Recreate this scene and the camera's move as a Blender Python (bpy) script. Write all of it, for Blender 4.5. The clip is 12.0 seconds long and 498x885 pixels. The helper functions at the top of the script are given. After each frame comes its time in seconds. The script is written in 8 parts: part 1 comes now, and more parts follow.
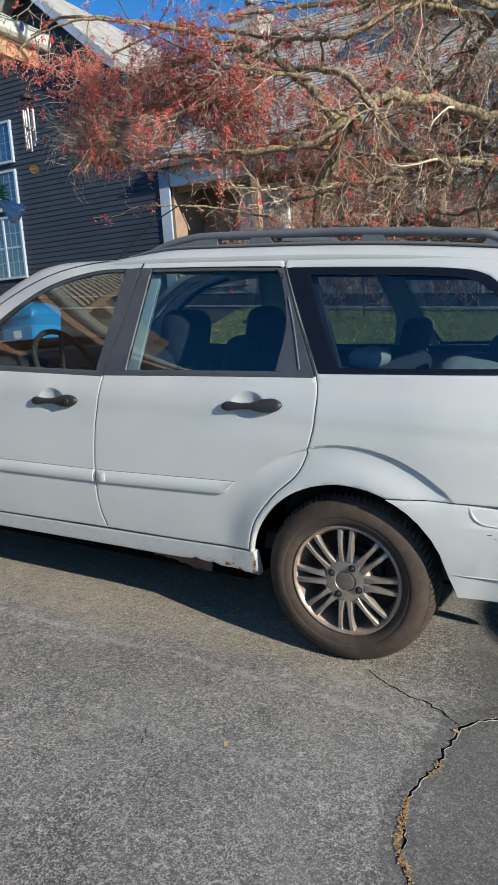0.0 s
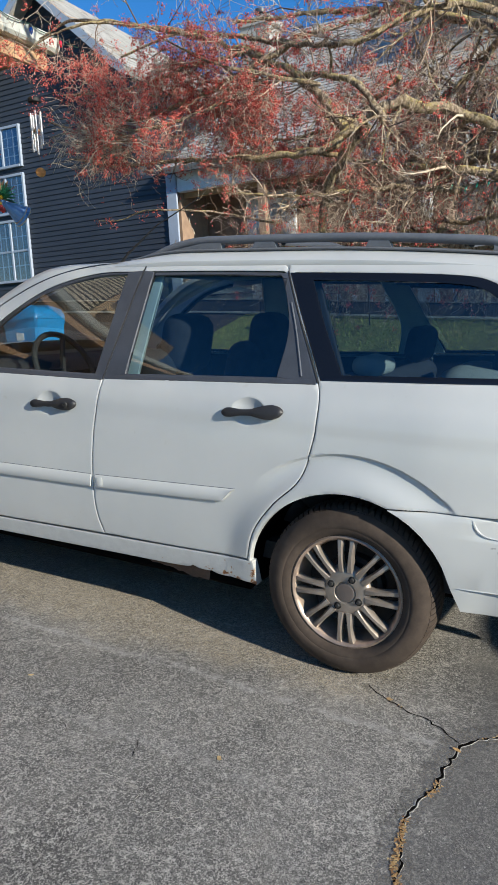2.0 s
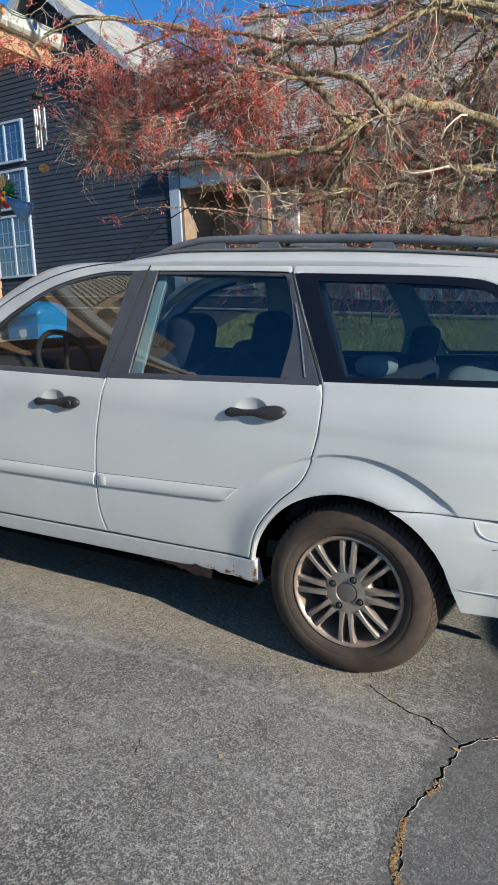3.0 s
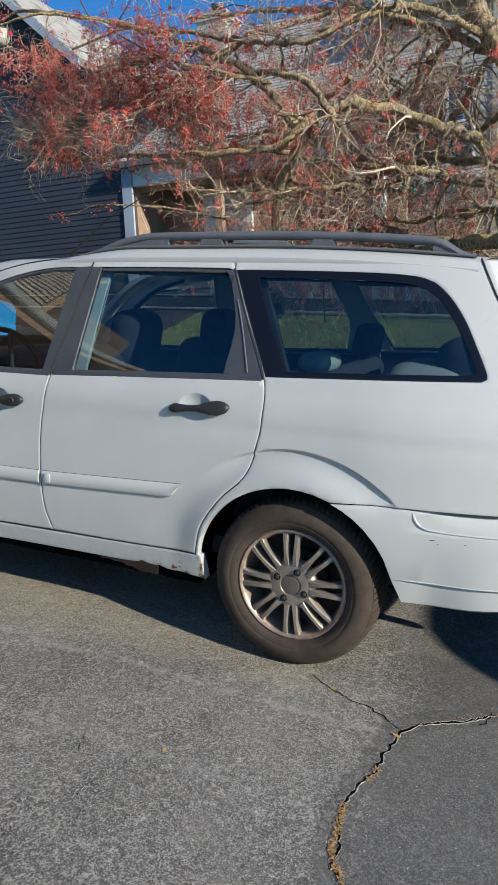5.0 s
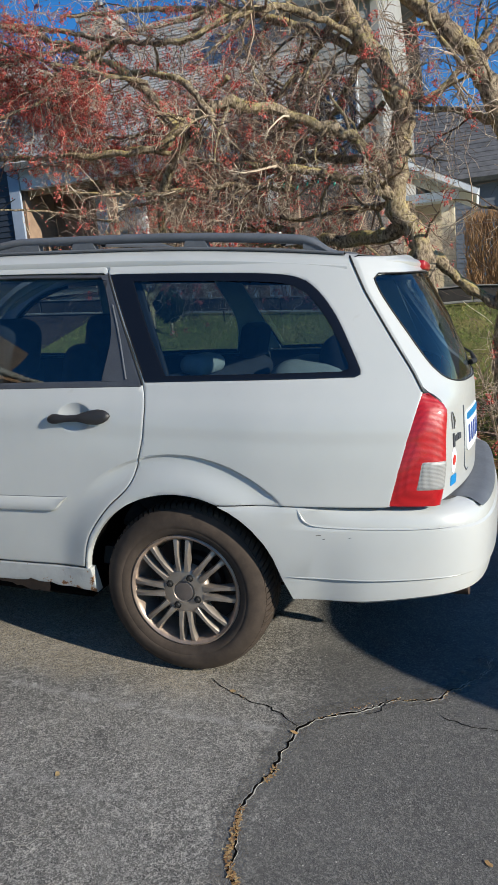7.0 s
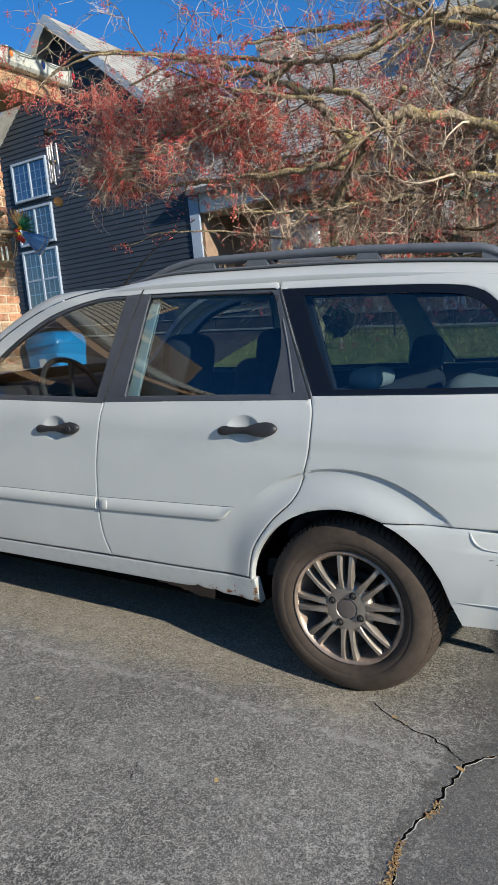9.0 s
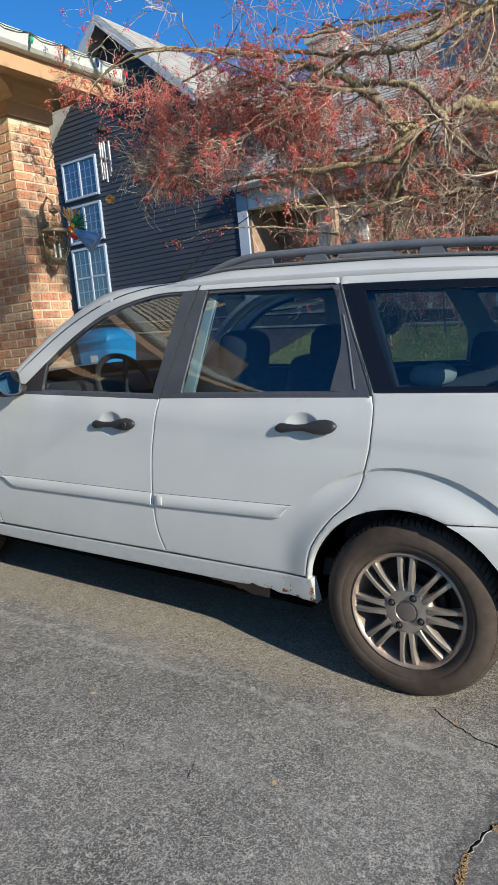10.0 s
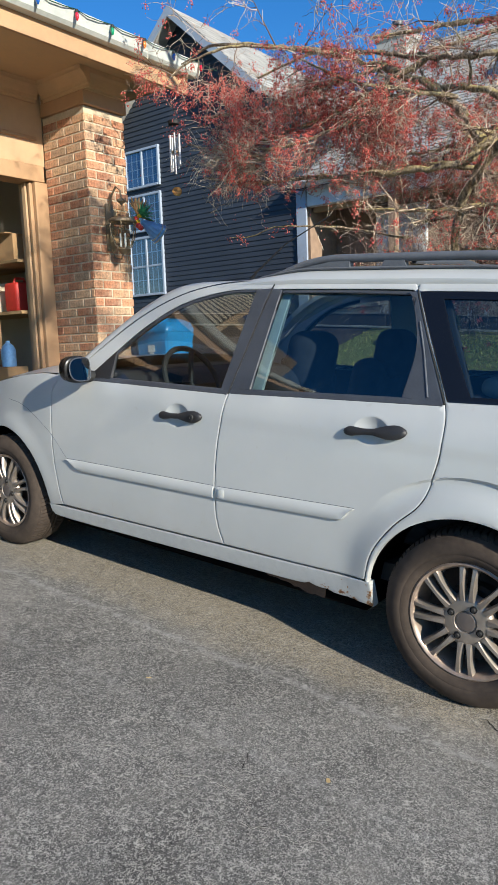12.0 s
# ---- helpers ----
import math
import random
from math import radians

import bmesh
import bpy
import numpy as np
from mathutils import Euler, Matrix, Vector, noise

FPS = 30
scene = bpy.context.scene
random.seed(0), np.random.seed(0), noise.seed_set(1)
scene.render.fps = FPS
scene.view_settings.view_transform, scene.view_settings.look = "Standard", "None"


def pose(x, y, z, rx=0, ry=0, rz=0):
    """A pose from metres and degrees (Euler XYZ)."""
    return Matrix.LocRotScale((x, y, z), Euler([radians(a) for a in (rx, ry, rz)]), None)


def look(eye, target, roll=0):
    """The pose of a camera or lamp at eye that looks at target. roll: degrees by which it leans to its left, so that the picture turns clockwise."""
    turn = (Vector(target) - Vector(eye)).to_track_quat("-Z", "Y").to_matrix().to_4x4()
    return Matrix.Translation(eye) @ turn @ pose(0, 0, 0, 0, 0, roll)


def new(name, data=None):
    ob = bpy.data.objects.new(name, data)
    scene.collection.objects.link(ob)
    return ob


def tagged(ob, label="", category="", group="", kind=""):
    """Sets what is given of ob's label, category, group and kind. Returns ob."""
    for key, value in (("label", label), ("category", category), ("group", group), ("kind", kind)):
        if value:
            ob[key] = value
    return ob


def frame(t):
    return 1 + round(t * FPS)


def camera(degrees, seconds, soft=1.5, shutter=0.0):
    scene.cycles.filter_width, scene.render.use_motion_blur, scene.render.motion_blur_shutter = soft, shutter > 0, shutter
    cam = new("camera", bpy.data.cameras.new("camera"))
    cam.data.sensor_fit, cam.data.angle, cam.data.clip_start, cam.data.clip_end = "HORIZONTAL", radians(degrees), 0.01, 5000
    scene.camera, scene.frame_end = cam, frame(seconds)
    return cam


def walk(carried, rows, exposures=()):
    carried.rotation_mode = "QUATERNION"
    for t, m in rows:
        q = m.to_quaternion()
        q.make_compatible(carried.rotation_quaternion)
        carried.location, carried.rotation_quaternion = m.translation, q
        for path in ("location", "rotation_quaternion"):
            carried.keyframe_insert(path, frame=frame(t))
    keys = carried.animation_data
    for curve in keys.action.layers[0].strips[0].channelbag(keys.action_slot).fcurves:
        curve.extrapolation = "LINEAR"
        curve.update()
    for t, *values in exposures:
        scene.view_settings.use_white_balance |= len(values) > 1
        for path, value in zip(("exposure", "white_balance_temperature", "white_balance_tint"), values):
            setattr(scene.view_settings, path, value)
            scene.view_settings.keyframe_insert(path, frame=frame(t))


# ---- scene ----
cam = camera(38.5, 12.0)
METRES, EYE, TILT, LEAN, TURN = 0.6, 1.3, -9.0, 0.0, 0.0
PATH = [
    (0, (0.785, -2.282, 1.317), (-0.111, -0.542, 0.905), 0.0),
    (0.5, (0.776, -2.266, 1.294), (-0.138, -0.529, 0.912), 0.0),
    (1, (0.776, -2.255, 1.307), (-0.129, -0.515, 0.918), 0.5),
    (1.5, (0.769, -2.245, 1.322), (-0.133, -0.506, 0.92), 0.8),
    (2, (0.776, -2.236, 1.308), (-0.131, -0.498, 0.915), 0.9),
    (2.5, (0.766, -2.243, 1.326), (-0.144, -0.509, 0.921), 1.2),
    (4.5, (0.815, -2.251, 1.313), (-0.076, -0.504, 0.918), 1.5),
    (5, (0.831, -2.242, 1.313), (0.026, -0.456, 0.911), 1.4),
    (5.5, (0.865, -2.234, 1.316), (0.161, -0.405, 0.916), 1.0),
    (6, (0.886, -2.227, 1.319), (0.282, -0.363, 0.919), 0.8),
    (6.5, (0.904, -2.211, 1.322), (0.35, -0.331, 0.921), 0.0),
    (7, (0.925, -2.179, 1.322), (0.34, -0.309, 0.921), -0.8),
    (7.5, (0.927, -2.163, 1.32), (0.21, -0.334, 0.946), -1.5),
    (9.5, (0.893, -2.158, 1.314), (-0.173, -0.503, 0.961), -1.9),
    (10, (0.847, -2.158, 1.311), (-0.262, -0.531, 0.957), -1.8),
    (10.5, (0.798, -2.184, 1.322), (-0.321, -0.565, 0.964), -0.9),
    (11, (0.794, -2.201, 1.322), (-0.333, -0.588, 0.966), -0.4),
    (11.5, (0.78, -2.229, 1.326), (-0.375, -0.638, 0.964), 0.6),
    (12, (0.774, -2.244, 1.329), (-0.419, -0.681, 0.962), 1.3),
]
SLOPE = pose(0, 0, 0, 0, 4.3, 0)
EXPOSURE = 0.77
walk(cam, [(t, SLOPE @ look(eye, target, roll)) for t, eye, target, roll in PATH], exposures=[(t, EXPOSURE + e, 6690, 5) for t, e in ((0, 0.05), (2.5, 0.05), (4.5, 0.0), (6.0, -0.15), (7.5, -0.18), (9.5, 0.0), (10.5, 0.09), (12, 0.10))])

# ---- world and sun ----
SUN_WAY = Vector((-1.031, 0.30, -0.378)).normalized()
world = bpy.data.worlds.new("sky")
scene.world = world
world.use_nodes = True
wn = world.node_tree.nodes
wn.clear()
sky = wn.new("ShaderNodeTexSky")
sky.sky_type = "NISHITA"
sky.sun_disc = False
sky.sun_elevation = radians(19.4)
sky.sun_rotation = radians(106.2)
sky.altitude = 900
sky.air_density, sky.dust_density, sky.ozone_density = 1.0, 0.0, 4.0
bg = wn.new("ShaderNodeBackground")
bg.inputs["Strength"].default_value = 0.103
wo = wn.new("ShaderNodeOutputWorld")
rich = wn.new("ShaderNodeHueSaturation")
rich.inputs["Saturation"].default_value = 1.25
rich.inputs["Hue"].default_value = 0.507
world.node_tree.links.new(sky.outputs[0], rich.inputs["Color"])
world.node_tree.links.new(rich.outputs[0], bg.inputs[0])
world.node_tree.links.new(bg.outputs[0], wo.inputs[0])
sun_data = bpy.data.lights.new("sun", "SUN")
sun_data.energy, sun_data.angle, sun_data.color = 4.0, radians(0.6), (1.0, 0.93, 0.84)
sun = new("sun", sun_data)
sun.matrix_world = look((30, -9, 12), Vector((30, -9, 12)) + SUN_WAY)


# ---- materials ----
def nodes_of(name):
    m = bpy.data.materials.new(name)
    m.use_nodes = True
    nt = m.node_tree
    b = nt.nodes["Principled BSDF"]
    return m, nt, b


def put(nt, kind, **kw):
    n = nt.nodes.new(kind)
    for k, v in kw.items():
        n.inputs[k].default_value = v
    return n


def coords(nt, kind="Object", scale=(1, 1, 1)):
    tc = nt.nodes.new("ShaderNodeTexCoord")
    mp = nt.nodes.new("ShaderNodeMapping")
    mp.inputs["Scale"].default_value = scale
    nt.links.new(tc.outputs[kind], mp.inputs["Vector"])
    return mp.outputs["Vector"]


def noise_tex(nt, vec, scale, detail=4.0, rough=0.55):
    n = put(nt, "ShaderNodeTexNoise", Scale=scale, Detail=detail, Roughness=rough)
    nt.links.new(vec, n.inputs["Vector"])
    return n.outputs["Fac"]


def ramp(nt, fac, stops):
    r = nt.nodes.new("ShaderNodeValToRGB")
    e = r.color_ramp.elements
    while len(e) < len(stops):
        e.new(0.5)
    for el, (p, c) in zip(e, stops):
        el.position = p
        el.color = (*c, 1) if len(c) == 3 else c
    nt.links.new(fac, r.inputs["Fac"])
    return r.outputs["Color"]


def mixc(nt, fac, a, b, mode="MIX"):
    m = nt.nodes.new("ShaderNodeMix")
    m.data_type = "RGBA"
    m.blend_type = mode
    for sock, v in ((m.inputs[0], fac), (m.inputs[6], a), (m.inputs[7], b)):
        if isinstance(v, (int, float)):
            sock.default_value = v
        elif isinstance(v, tuple):
            sock.default_value = (*v, 1)
        else:
            nt.links.new(v, sock)
    return m.outputs[2]


def bump(nt, b, height, strength=0.3, dist=0.01):
    n = put(nt, "ShaderNodeBump", Strength=strength, Distance=dist)
    nt.links.new(height, n.inputs["Height"])
    nt.links.new(n.outputs[0], b.inputs["Normal"])


def math_node(nt, op, a, b=None):
    n = nt.nodes.new("ShaderNodeMath")
    n.operation = op
    for i, v in enumerate((a, b)):
        if v is None:
            continue
        if isinstance(v, (int, float)):
            n.inputs[i].default_value = v
        else:
            nt.links.new(v, n.inputs[i])
    return n.outputs[0]


def plain(name, colour, rough=0.5, metal=0.0, scale=20.0, spread=0.12, relief=0.0, coat=0.0, kind="Object", per_object=0.0):
    """A painted, plastic, metal or cloth surface: colour varied at two scales, uneven gloss, optional relief."""
    m, nt, b = nodes_of(name)
    v = coords(nt, kind)
    big = noise_tex(nt, v, scale * 0.12, 3)
    fine = noise_tex(nt, v, scale, 5, 0.65)
    dark = tuple(c * (1 - spread) for c in colour)
    light = tuple(min(1, c * (1 + spread)) for c in colour)
    col = ramp(nt, math_node(nt, "ADD", math_node(nt, "MULTIPLY", big, 0.55), math_node(nt, "MULTIPLY", fine, 0.45)), [(0.36, dark), (0.64, light)])
    if per_object:
        oi = nt.nodes.new("ShaderNodeObjectInfo")
        hv = put(nt, "ShaderNodeHueSaturation")
        nt.links.new(math_node(nt, "ADD", math_node(nt, "MULTIPLY", oi.outputs["Random"], per_object * 2), 1 - per_object), hv.inputs["Value"])
        nt.links.new(col, hv.inputs["Color"])
        col = hv.outputs["Color"]
    nt.links.new(col, b.inputs["Base Color"])
    rr = ramp(nt, fine, [(0.3, (rough * 0.85,) * 3), (0.7, (min(1, rough * 1.15),) * 3)])
    nt.links.new(rr, b.inputs["Roughness"])
    b.inputs["Metallic"].default_value = metal
    b.inputs["Coat Weight"].default_value = coat
    b.inputs["Coat Roughness"].default_value = 0.12
    if relief:
        bump(nt, b, fine, relief, 0.004)
    return m


def glass_mat(name, tint, rough=0.0, ior=1.9):
    """A thin pane: tinted see-through, with a mirror share by Fresnel."""
    m = bpy.data.materials.new(name)
    m.use_nodes = True
    nt = m.node_tree
    nt.nodes.clear()
    out = nt.nodes.new("ShaderNodeOutputMaterial")
    tr = nt.nodes.new("ShaderNodeBsdfTransparent")
    tr.inputs[0].default_value = (*tint, 1)
    gl = nt.nodes.new("ShaderNodeBsdfGlossy")
    gl.inputs["Roughness"].default_value = rough
    lw = put(nt, "ShaderNodeLayerWeight", Blend=0.5)
    f0 = ((ior - 1) / (ior + 1)) ** 2
    fr = math_node(nt, "ADD", math_node(nt, "MULTIPLY", math_node(nt, "POWER", lw.outputs["Facing"], 5.0), 1 - f0), f0)
    mx = nt.nodes.new("ShaderNodeMixShader")
    nt.links.new(fr, mx.inputs[0])
    nt.links.new(tr.outputs[0], mx.inputs[1])
    nt.links.new(gl.outputs[0], mx.inputs[2])
    nt.links.new(mx.outputs[0], out.inputs[0])
    return m


def asphalt_mat():
    m, nt, b = nodes_of("asphalt")
    v = coords(nt, "Object")

    def vmad(src, amount, base):
        n = nt.nodes.new("ShaderNodeVectorMath")
        n.operation = "MULTIPLY_ADD"
        nt.links.new(src, n.inputs[0])
        n.inputs[1].default_value = (amount,) * 3
        nt.links.new(base, n.inputs[2])
        return n.outputs[0]

    def warp(base, scale, amount, detail=2.0):
        w = put(nt, "ShaderNodeTexNoise", Scale=scale, Detail=detail)
        nt.links.new(base, w.inputs["Vector"])
        return vmad(w.outputs["Color"], amount, base)

    def veins(vec, scale, width):
        n = nt.nodes.new("ShaderNodeTexVoronoi")
        n.feature = "DISTANCE_TO_EDGE"
        n.inputs["Scale"].default_value = scale
        nt.links.new(vec, n.inputs["Vector"])
        return ramp(nt, n.outputs["Distance"], [(0.0, (1, 1, 1)), (width * 0.45, (0.7, 0.7, 0.7)), (width, (0, 0, 0))])

    grit = nt.nodes.new("ShaderNodeTexVoronoi")
    grit.inputs["Scale"].default_value = 240
    nt.links.new(v, grit.inputs["Vector"])
    fine = noise_tex(nt, v, 230, 4, 0.7)
    mid = noise_tex(nt, v, 5, 5, 0.6)
    big = noise_tex(nt, v, 0.9, 3, 0.5)
    sep0 = nt.nodes.new("ShaderNodeSeparateXYZ")
    nt.links.new(v, sep0.inputs[0])
    base = ramp(nt, math_node(nt, "ADD", math_node(nt, "MULTIPLY", mid, 0.45), math_node(nt, "MULTIPLY", big, 0.55)), [(0.36, (0.089, 0.086, 0.080)), (0.64, (0.200, 0.193, 0.179))])
    stone = ramp(nt, grit.outputs["Color"], [(0.58, (0, 0, 0)), (0.70, (1, 1, 1))])
    col = mixc(nt, math_node(nt, "MULTIPLY", stone, math_node(nt, "SUBTRACT", 0.62, math_node(nt, "MULTIPLY", mid, 0.5))), base, (0.66, 0.63, 0.57))
    pits = ramp(nt, fine, [(0.38, (1, 1, 1)), (0.50, (0, 0, 0))])
    col = mixc(nt, math_node(nt, "MULTIPLY", pits, 0.8), col, (0.016, 0.016, 0.017))
    # darker, tighter surface on the newer side of the long crack
    newer = ramp(nt, math_node(nt, "ADD", sep0.outputs[0], math_node(nt, "MULTIPLY", mid, 0.3)), [(0.50, (0, 0, 0)), (0.66, (1, 1, 1))])
    col = mixc(nt, math_node(nt, "MULTIPLY", newer, 0.55), col, (0.088, 0.086, 0.083))
    old = math_node(nt, "SUBTRACT", 1.0, math_node(nt, "MULTIPLY", newer, 0.72))
    # worn tan dust in soft patches
    dust = ramp(nt, noise_tex(nt, v, 2.2, 6, 0.7), [(0.50, (0, 0, 0)), (0.74, (1, 1, 1))])
    col = mixc(nt, math_node(nt, "MULTIPLY", math_node(nt, "MULTIPLY", dust, old), 0.42), col, (0.33, 0.305, 0.265))
    # pale crazing in the binder: short squiggles, then longer veins where the surface is most worn
    w1 = warp(warp(v, 90, 0.010), 7, 0.20)
    short = math_node(nt, "MULTIPLY", veins(w1, 105, 0.11), ramp(nt, noise_tex(nt, v, 60, 3, 0.6), [(0.45, (0, 0, 0)), (0.60, (1, 1, 1))]))
    worn = ramp(nt, noise_tex(nt, v, 3.2, 5, 0.65), [(0.36, (0.55, 0.55, 0.55)), (0.62, (1, 1, 1))])
    col = mixc(nt, math_node(nt, "MULTIPLY", math_node(nt, "MULTIPLY", short, worn), math_node(nt, "MULTIPLY", old, 0.62)), col, (0.64, 0.60, 0.54))
    w2 = warp(warp(v, 40, 0.022, 4.0), 5, 0.25)
    long = math_node(nt, "MULTIPLY", veins(w2, 34, 0.050), ramp(nt, noise_tex(nt, v, 16, 4, 0.7), [(0.50, (0, 0, 0)), (0.57, (1, 1, 1))]))
    col = mixc(nt, math_node(nt, "MULTIPLY", math_node(nt, "MULTIPLY", long, worn), math_node(nt, "MULTIPLY", old, 0.58)), col, (0.66, 0.62, 0.55))
    chips = nt.nodes.new("ShaderNodeTexVoronoi")
    chips.inputs["Scale"].default_value = 120
    nt.links.new(v, chips.inputs["Vector"])
    chip = math_node(nt, "MULTIPLY", ramp(nt, chips.outputs["Color"], [(0.86, (0, 0, 0)), (0.90, (1, 1, 1))]), ramp(nt, chips.outputs["Distance"], [(0.18, (1, 1, 1)), (0.34, (0, 0, 0))]))
    col = mixc(nt, math_node(nt, "MULTIPLY", chip, 0.75), col, (0.62, 0.59, 0.53))
    # tan grit gathered along the car
    grit_band = math_node(nt, "MULTIPLY", ramp(nt, math_node(nt, "ADD", sep0.outputs[1], math_node(nt, "MULTIPLY", mid, 0.4)), [(0.0, (0, 0, 0)), (0.14, (1, 1, 1))]), ramp(nt, sep0.outputs[0], [(0.0, (1, 1, 1)), (0.3, (0, 0, 0))]))
    col = mixc(nt, math_node(nt, "MULTIPLY", math_node(nt, "MULTIPLY", grit_band, ramp(nt, fine, [(0.45, (0, 0, 0)), (0.6, (1, 1, 1))])), 0.5), col, (0.52, 0.42, 0.26))
    # pale seam lines left by the sealer, running with the drive
    wob = math_node(nt, "MULTIPLY", noise_tex(nt, v, 2.5, 4), 0.10)
    yy = math_node(nt, "ADD", sep0.outputs[1], wob)
    for at, w, s in ((-0.20, 0.030, 0.55), (-0.62, 0.04, 0.22)):
        d = math_node(nt, "ABSOLUTE", math_node(nt, "SUBTRACT", yy, at))
        k = ramp(nt, math_node(nt, "DIVIDE", d, w), [(0.0, (1, 1, 1)), (1.0, (0, 0, 0))])
        k = math_node(nt, "MULTIPLY", k, ramp(nt, noise_tex(nt, v, 30, 4), [(0.38, (0, 0, 0)), (0.6, (1, 1, 1))]))
        k = math_node(nt, "MULTIPLY", k, math_node(nt, "SUBTRACT", 1.0, newer))
        col = mixc(nt, math_node(nt, "MULTIPLY", k, s), col, (0.40, 0.39, 0.37))
    nt.links.new(col, b.inputs["Base Color"])
    b.inputs["Roughness"].default_value = 0.85
    b.inputs["Specular IOR Level"].default_value = 0.25
    hgt = math_node(nt, "ADD", math_node(nt, "MULTIPLY", fine, 0.75), math_node(nt, "MULTIPLY", grit.outputs["Distance"], 0.25))
    bump(nt, b, hgt, 0.7, 0.005)
    return m


def ribbed_lens(name, colour, step):
    """Moulded lamp plastic with a fine square grid of ribs under a clear coat."""
    m, nt, b = nodes_of(name)
    sep = nt.nodes.new("ShaderNodeSeparateXYZ")
    nt.links.new(coords(nt, "Object"), sep.inputs[0])
    k = 2 * math.pi / step
    wx = math_node(nt, "SINE", math_node(nt, "MULTIPLY", math_node(nt, "ADD", sep.outputs[0], math_node(nt, "MULTIPLY", sep.outputs[1], 0.6)), k))
    wz = math_node(nt, "SINE", math_node(nt, "MULTIPLY", sep.outputs[2], k))
    h = math_node(nt, "MULTIPLY", math_node(nt, "ADD", math_node(nt, "ADD", wx, wz), 2.0), 0.25)
    col = ramp(nt, h, [(0.20, tuple(c * 0.62 for c in colour)), (0.75, tuple(min(1, c * 1.25) for c in colour))])
    nt.links.new(col, b.inputs["Base Color"])
    b.inputs["Roughness"].default_value = 0.35
    b.inputs["Coat Weight"].default_value = 0.6
    b.inputs["Coat Roughness"].default_value = 0.05
    bump(nt, b, h, 0.2, 0.002)
    return m


def car_paint():
    m, nt, b = nodes_of("white_car_paint")
    v = coords(nt, "Object")
    big = noise_tex(nt, v, 2.0, 4, 0.6)
    fine = noise_tex(nt, v, 60, 4, 0.7)
    col = ramp(nt, big, [(0.35, (0.490, 0.508, 0.503)), (0.65, (0.532, 0.543, 0.533))])
    # road film low on the panels
    sep = nt.nodes.new("ShaderNodeSeparateXYZ")
    nt.links.new(v, sep.inputs[0])
    specks = ramp(nt, noise_tex(nt, v, 28, 3, 0.5), [(0.70, (0, 0, 0)), (0.76, (1, 1, 1))])
    col = mixc(nt, math_node(nt, "MULTIPLY", specks, 0.25), col, (0.42, 0.40, 0.36))
    film = ramp(nt, math_node(nt, "ADD", math_node(nt, "MULTIPLY", noise_tex(nt, v, 9, 6, 0.7), 0.5), math_node(nt, "MULTIPLY", sep.outputs[2], 0.9)), [(0.42, (1, 1, 1)), (0.66, (0, 0, 0))])
    col = mixc(nt, math_node(nt, "MULTIPLY", film, 0.35), col, (0.50, 0.47, 0.42))
    nt.links.new(col, b.inputs["Base Color"])
    nt.links.new(ramp(nt, fine, [(0.3, (0.30,) * 3), (0.7, (0.42,) * 3)]), b.inputs["Roughness"])
    b.inputs["Coat Weight"].default_value = 0.5
    b.inputs["Coat Roughness"].default_value = 0.15
    return m


def rusty_paint():
    """White body paint that flakes and rusts near the rear wheel end of a sill."""
    m, nt, b = nodes_of("peeling_white_paint")
    v = coords(nt, "Object")
    sep = nt.nodes.new("ShaderNodeSeparateXYZ")
    nt.links.new(v, sep.inputs[0])
    flake = noise_tex(nt, v, 26, 6, 0.7)
    near = ramp(nt, math_node(nt, "ADD", sep.outputs[0], 1.0), [(0.30, (0, 0, 0)), (0.52, (1, 1, 1))])
    low = ramp(nt, sep.outputs[2], [(0.268, (1, 1, 1)), (0.335, (0.15, 0.15, 0.15))])
    amount = math_node(nt, "MULTIPLY", near, low)
    hurt = math_node(nt, "SUBTRACT", flake, math_node(nt, "MULTIPLY", amount, 0.17))
    col = ramp(nt, hurt, [(0.27, (0.15, 0.055, 0.02)), (0.305, (0.36, 0.20, 0.09)), (0.33, (0.47, 0.48, 0.475)), (0.6, (0.525, 0.54, 0.53))])
    nt.links.new(col, b.inputs["Base Color"])
    b.inputs["Roughness"].default_value = 0.4
    b.inputs["Coat Weight"].default_value = 0.3
    bump(nt, b, math_node(nt, "MULTIPLY", flake, near), 0.5, 0.006)
    return m


def brick_mat():
    m, nt, b = nodes_of("brick")
    v = coords(nt, "Object")
    oi = nt.nodes.new("ShaderNodeObjectInfo")
    col = ramp(nt, oi.outputs["Random"], [(0.0, (0.38, 0.175, 0.105)), (0.25, (0.60, 0.27, 0.15)), (0.5, (0.66, 0.35, 0.20)), (0.75, (0.63, 0.42, 0.255)), (1.0, (0.49, 0.32, 0.21))])
    sp = ramp(nt, noise_tex(nt, v, 40, 5, 0.7), [(0.35, (0.55, 0.55, 0.55)), (0.7, (1.25, 1.22, 1.2))])
    col = mixc(nt, 1.0, col, sp, "MULTIPLY")
    smear = ramp(nt, noise_tex(nt, v, 9, 4, 0.6), [(0.50, (0, 0, 0)), (0.68, (1, 1, 1))])
    col = mixc(nt, math_node(nt, "MULTIPLY", smear, 0.5), col, (0.46, 0.36, 0.25))
    nt.links.new(col, b.inputs["Base Color"])
    b.inputs["Roughness"].default_value = 0.9
    bump(nt, b, noise_tex(nt, v, 90, 4, 0.7), 0.6, 0.006)
    return m


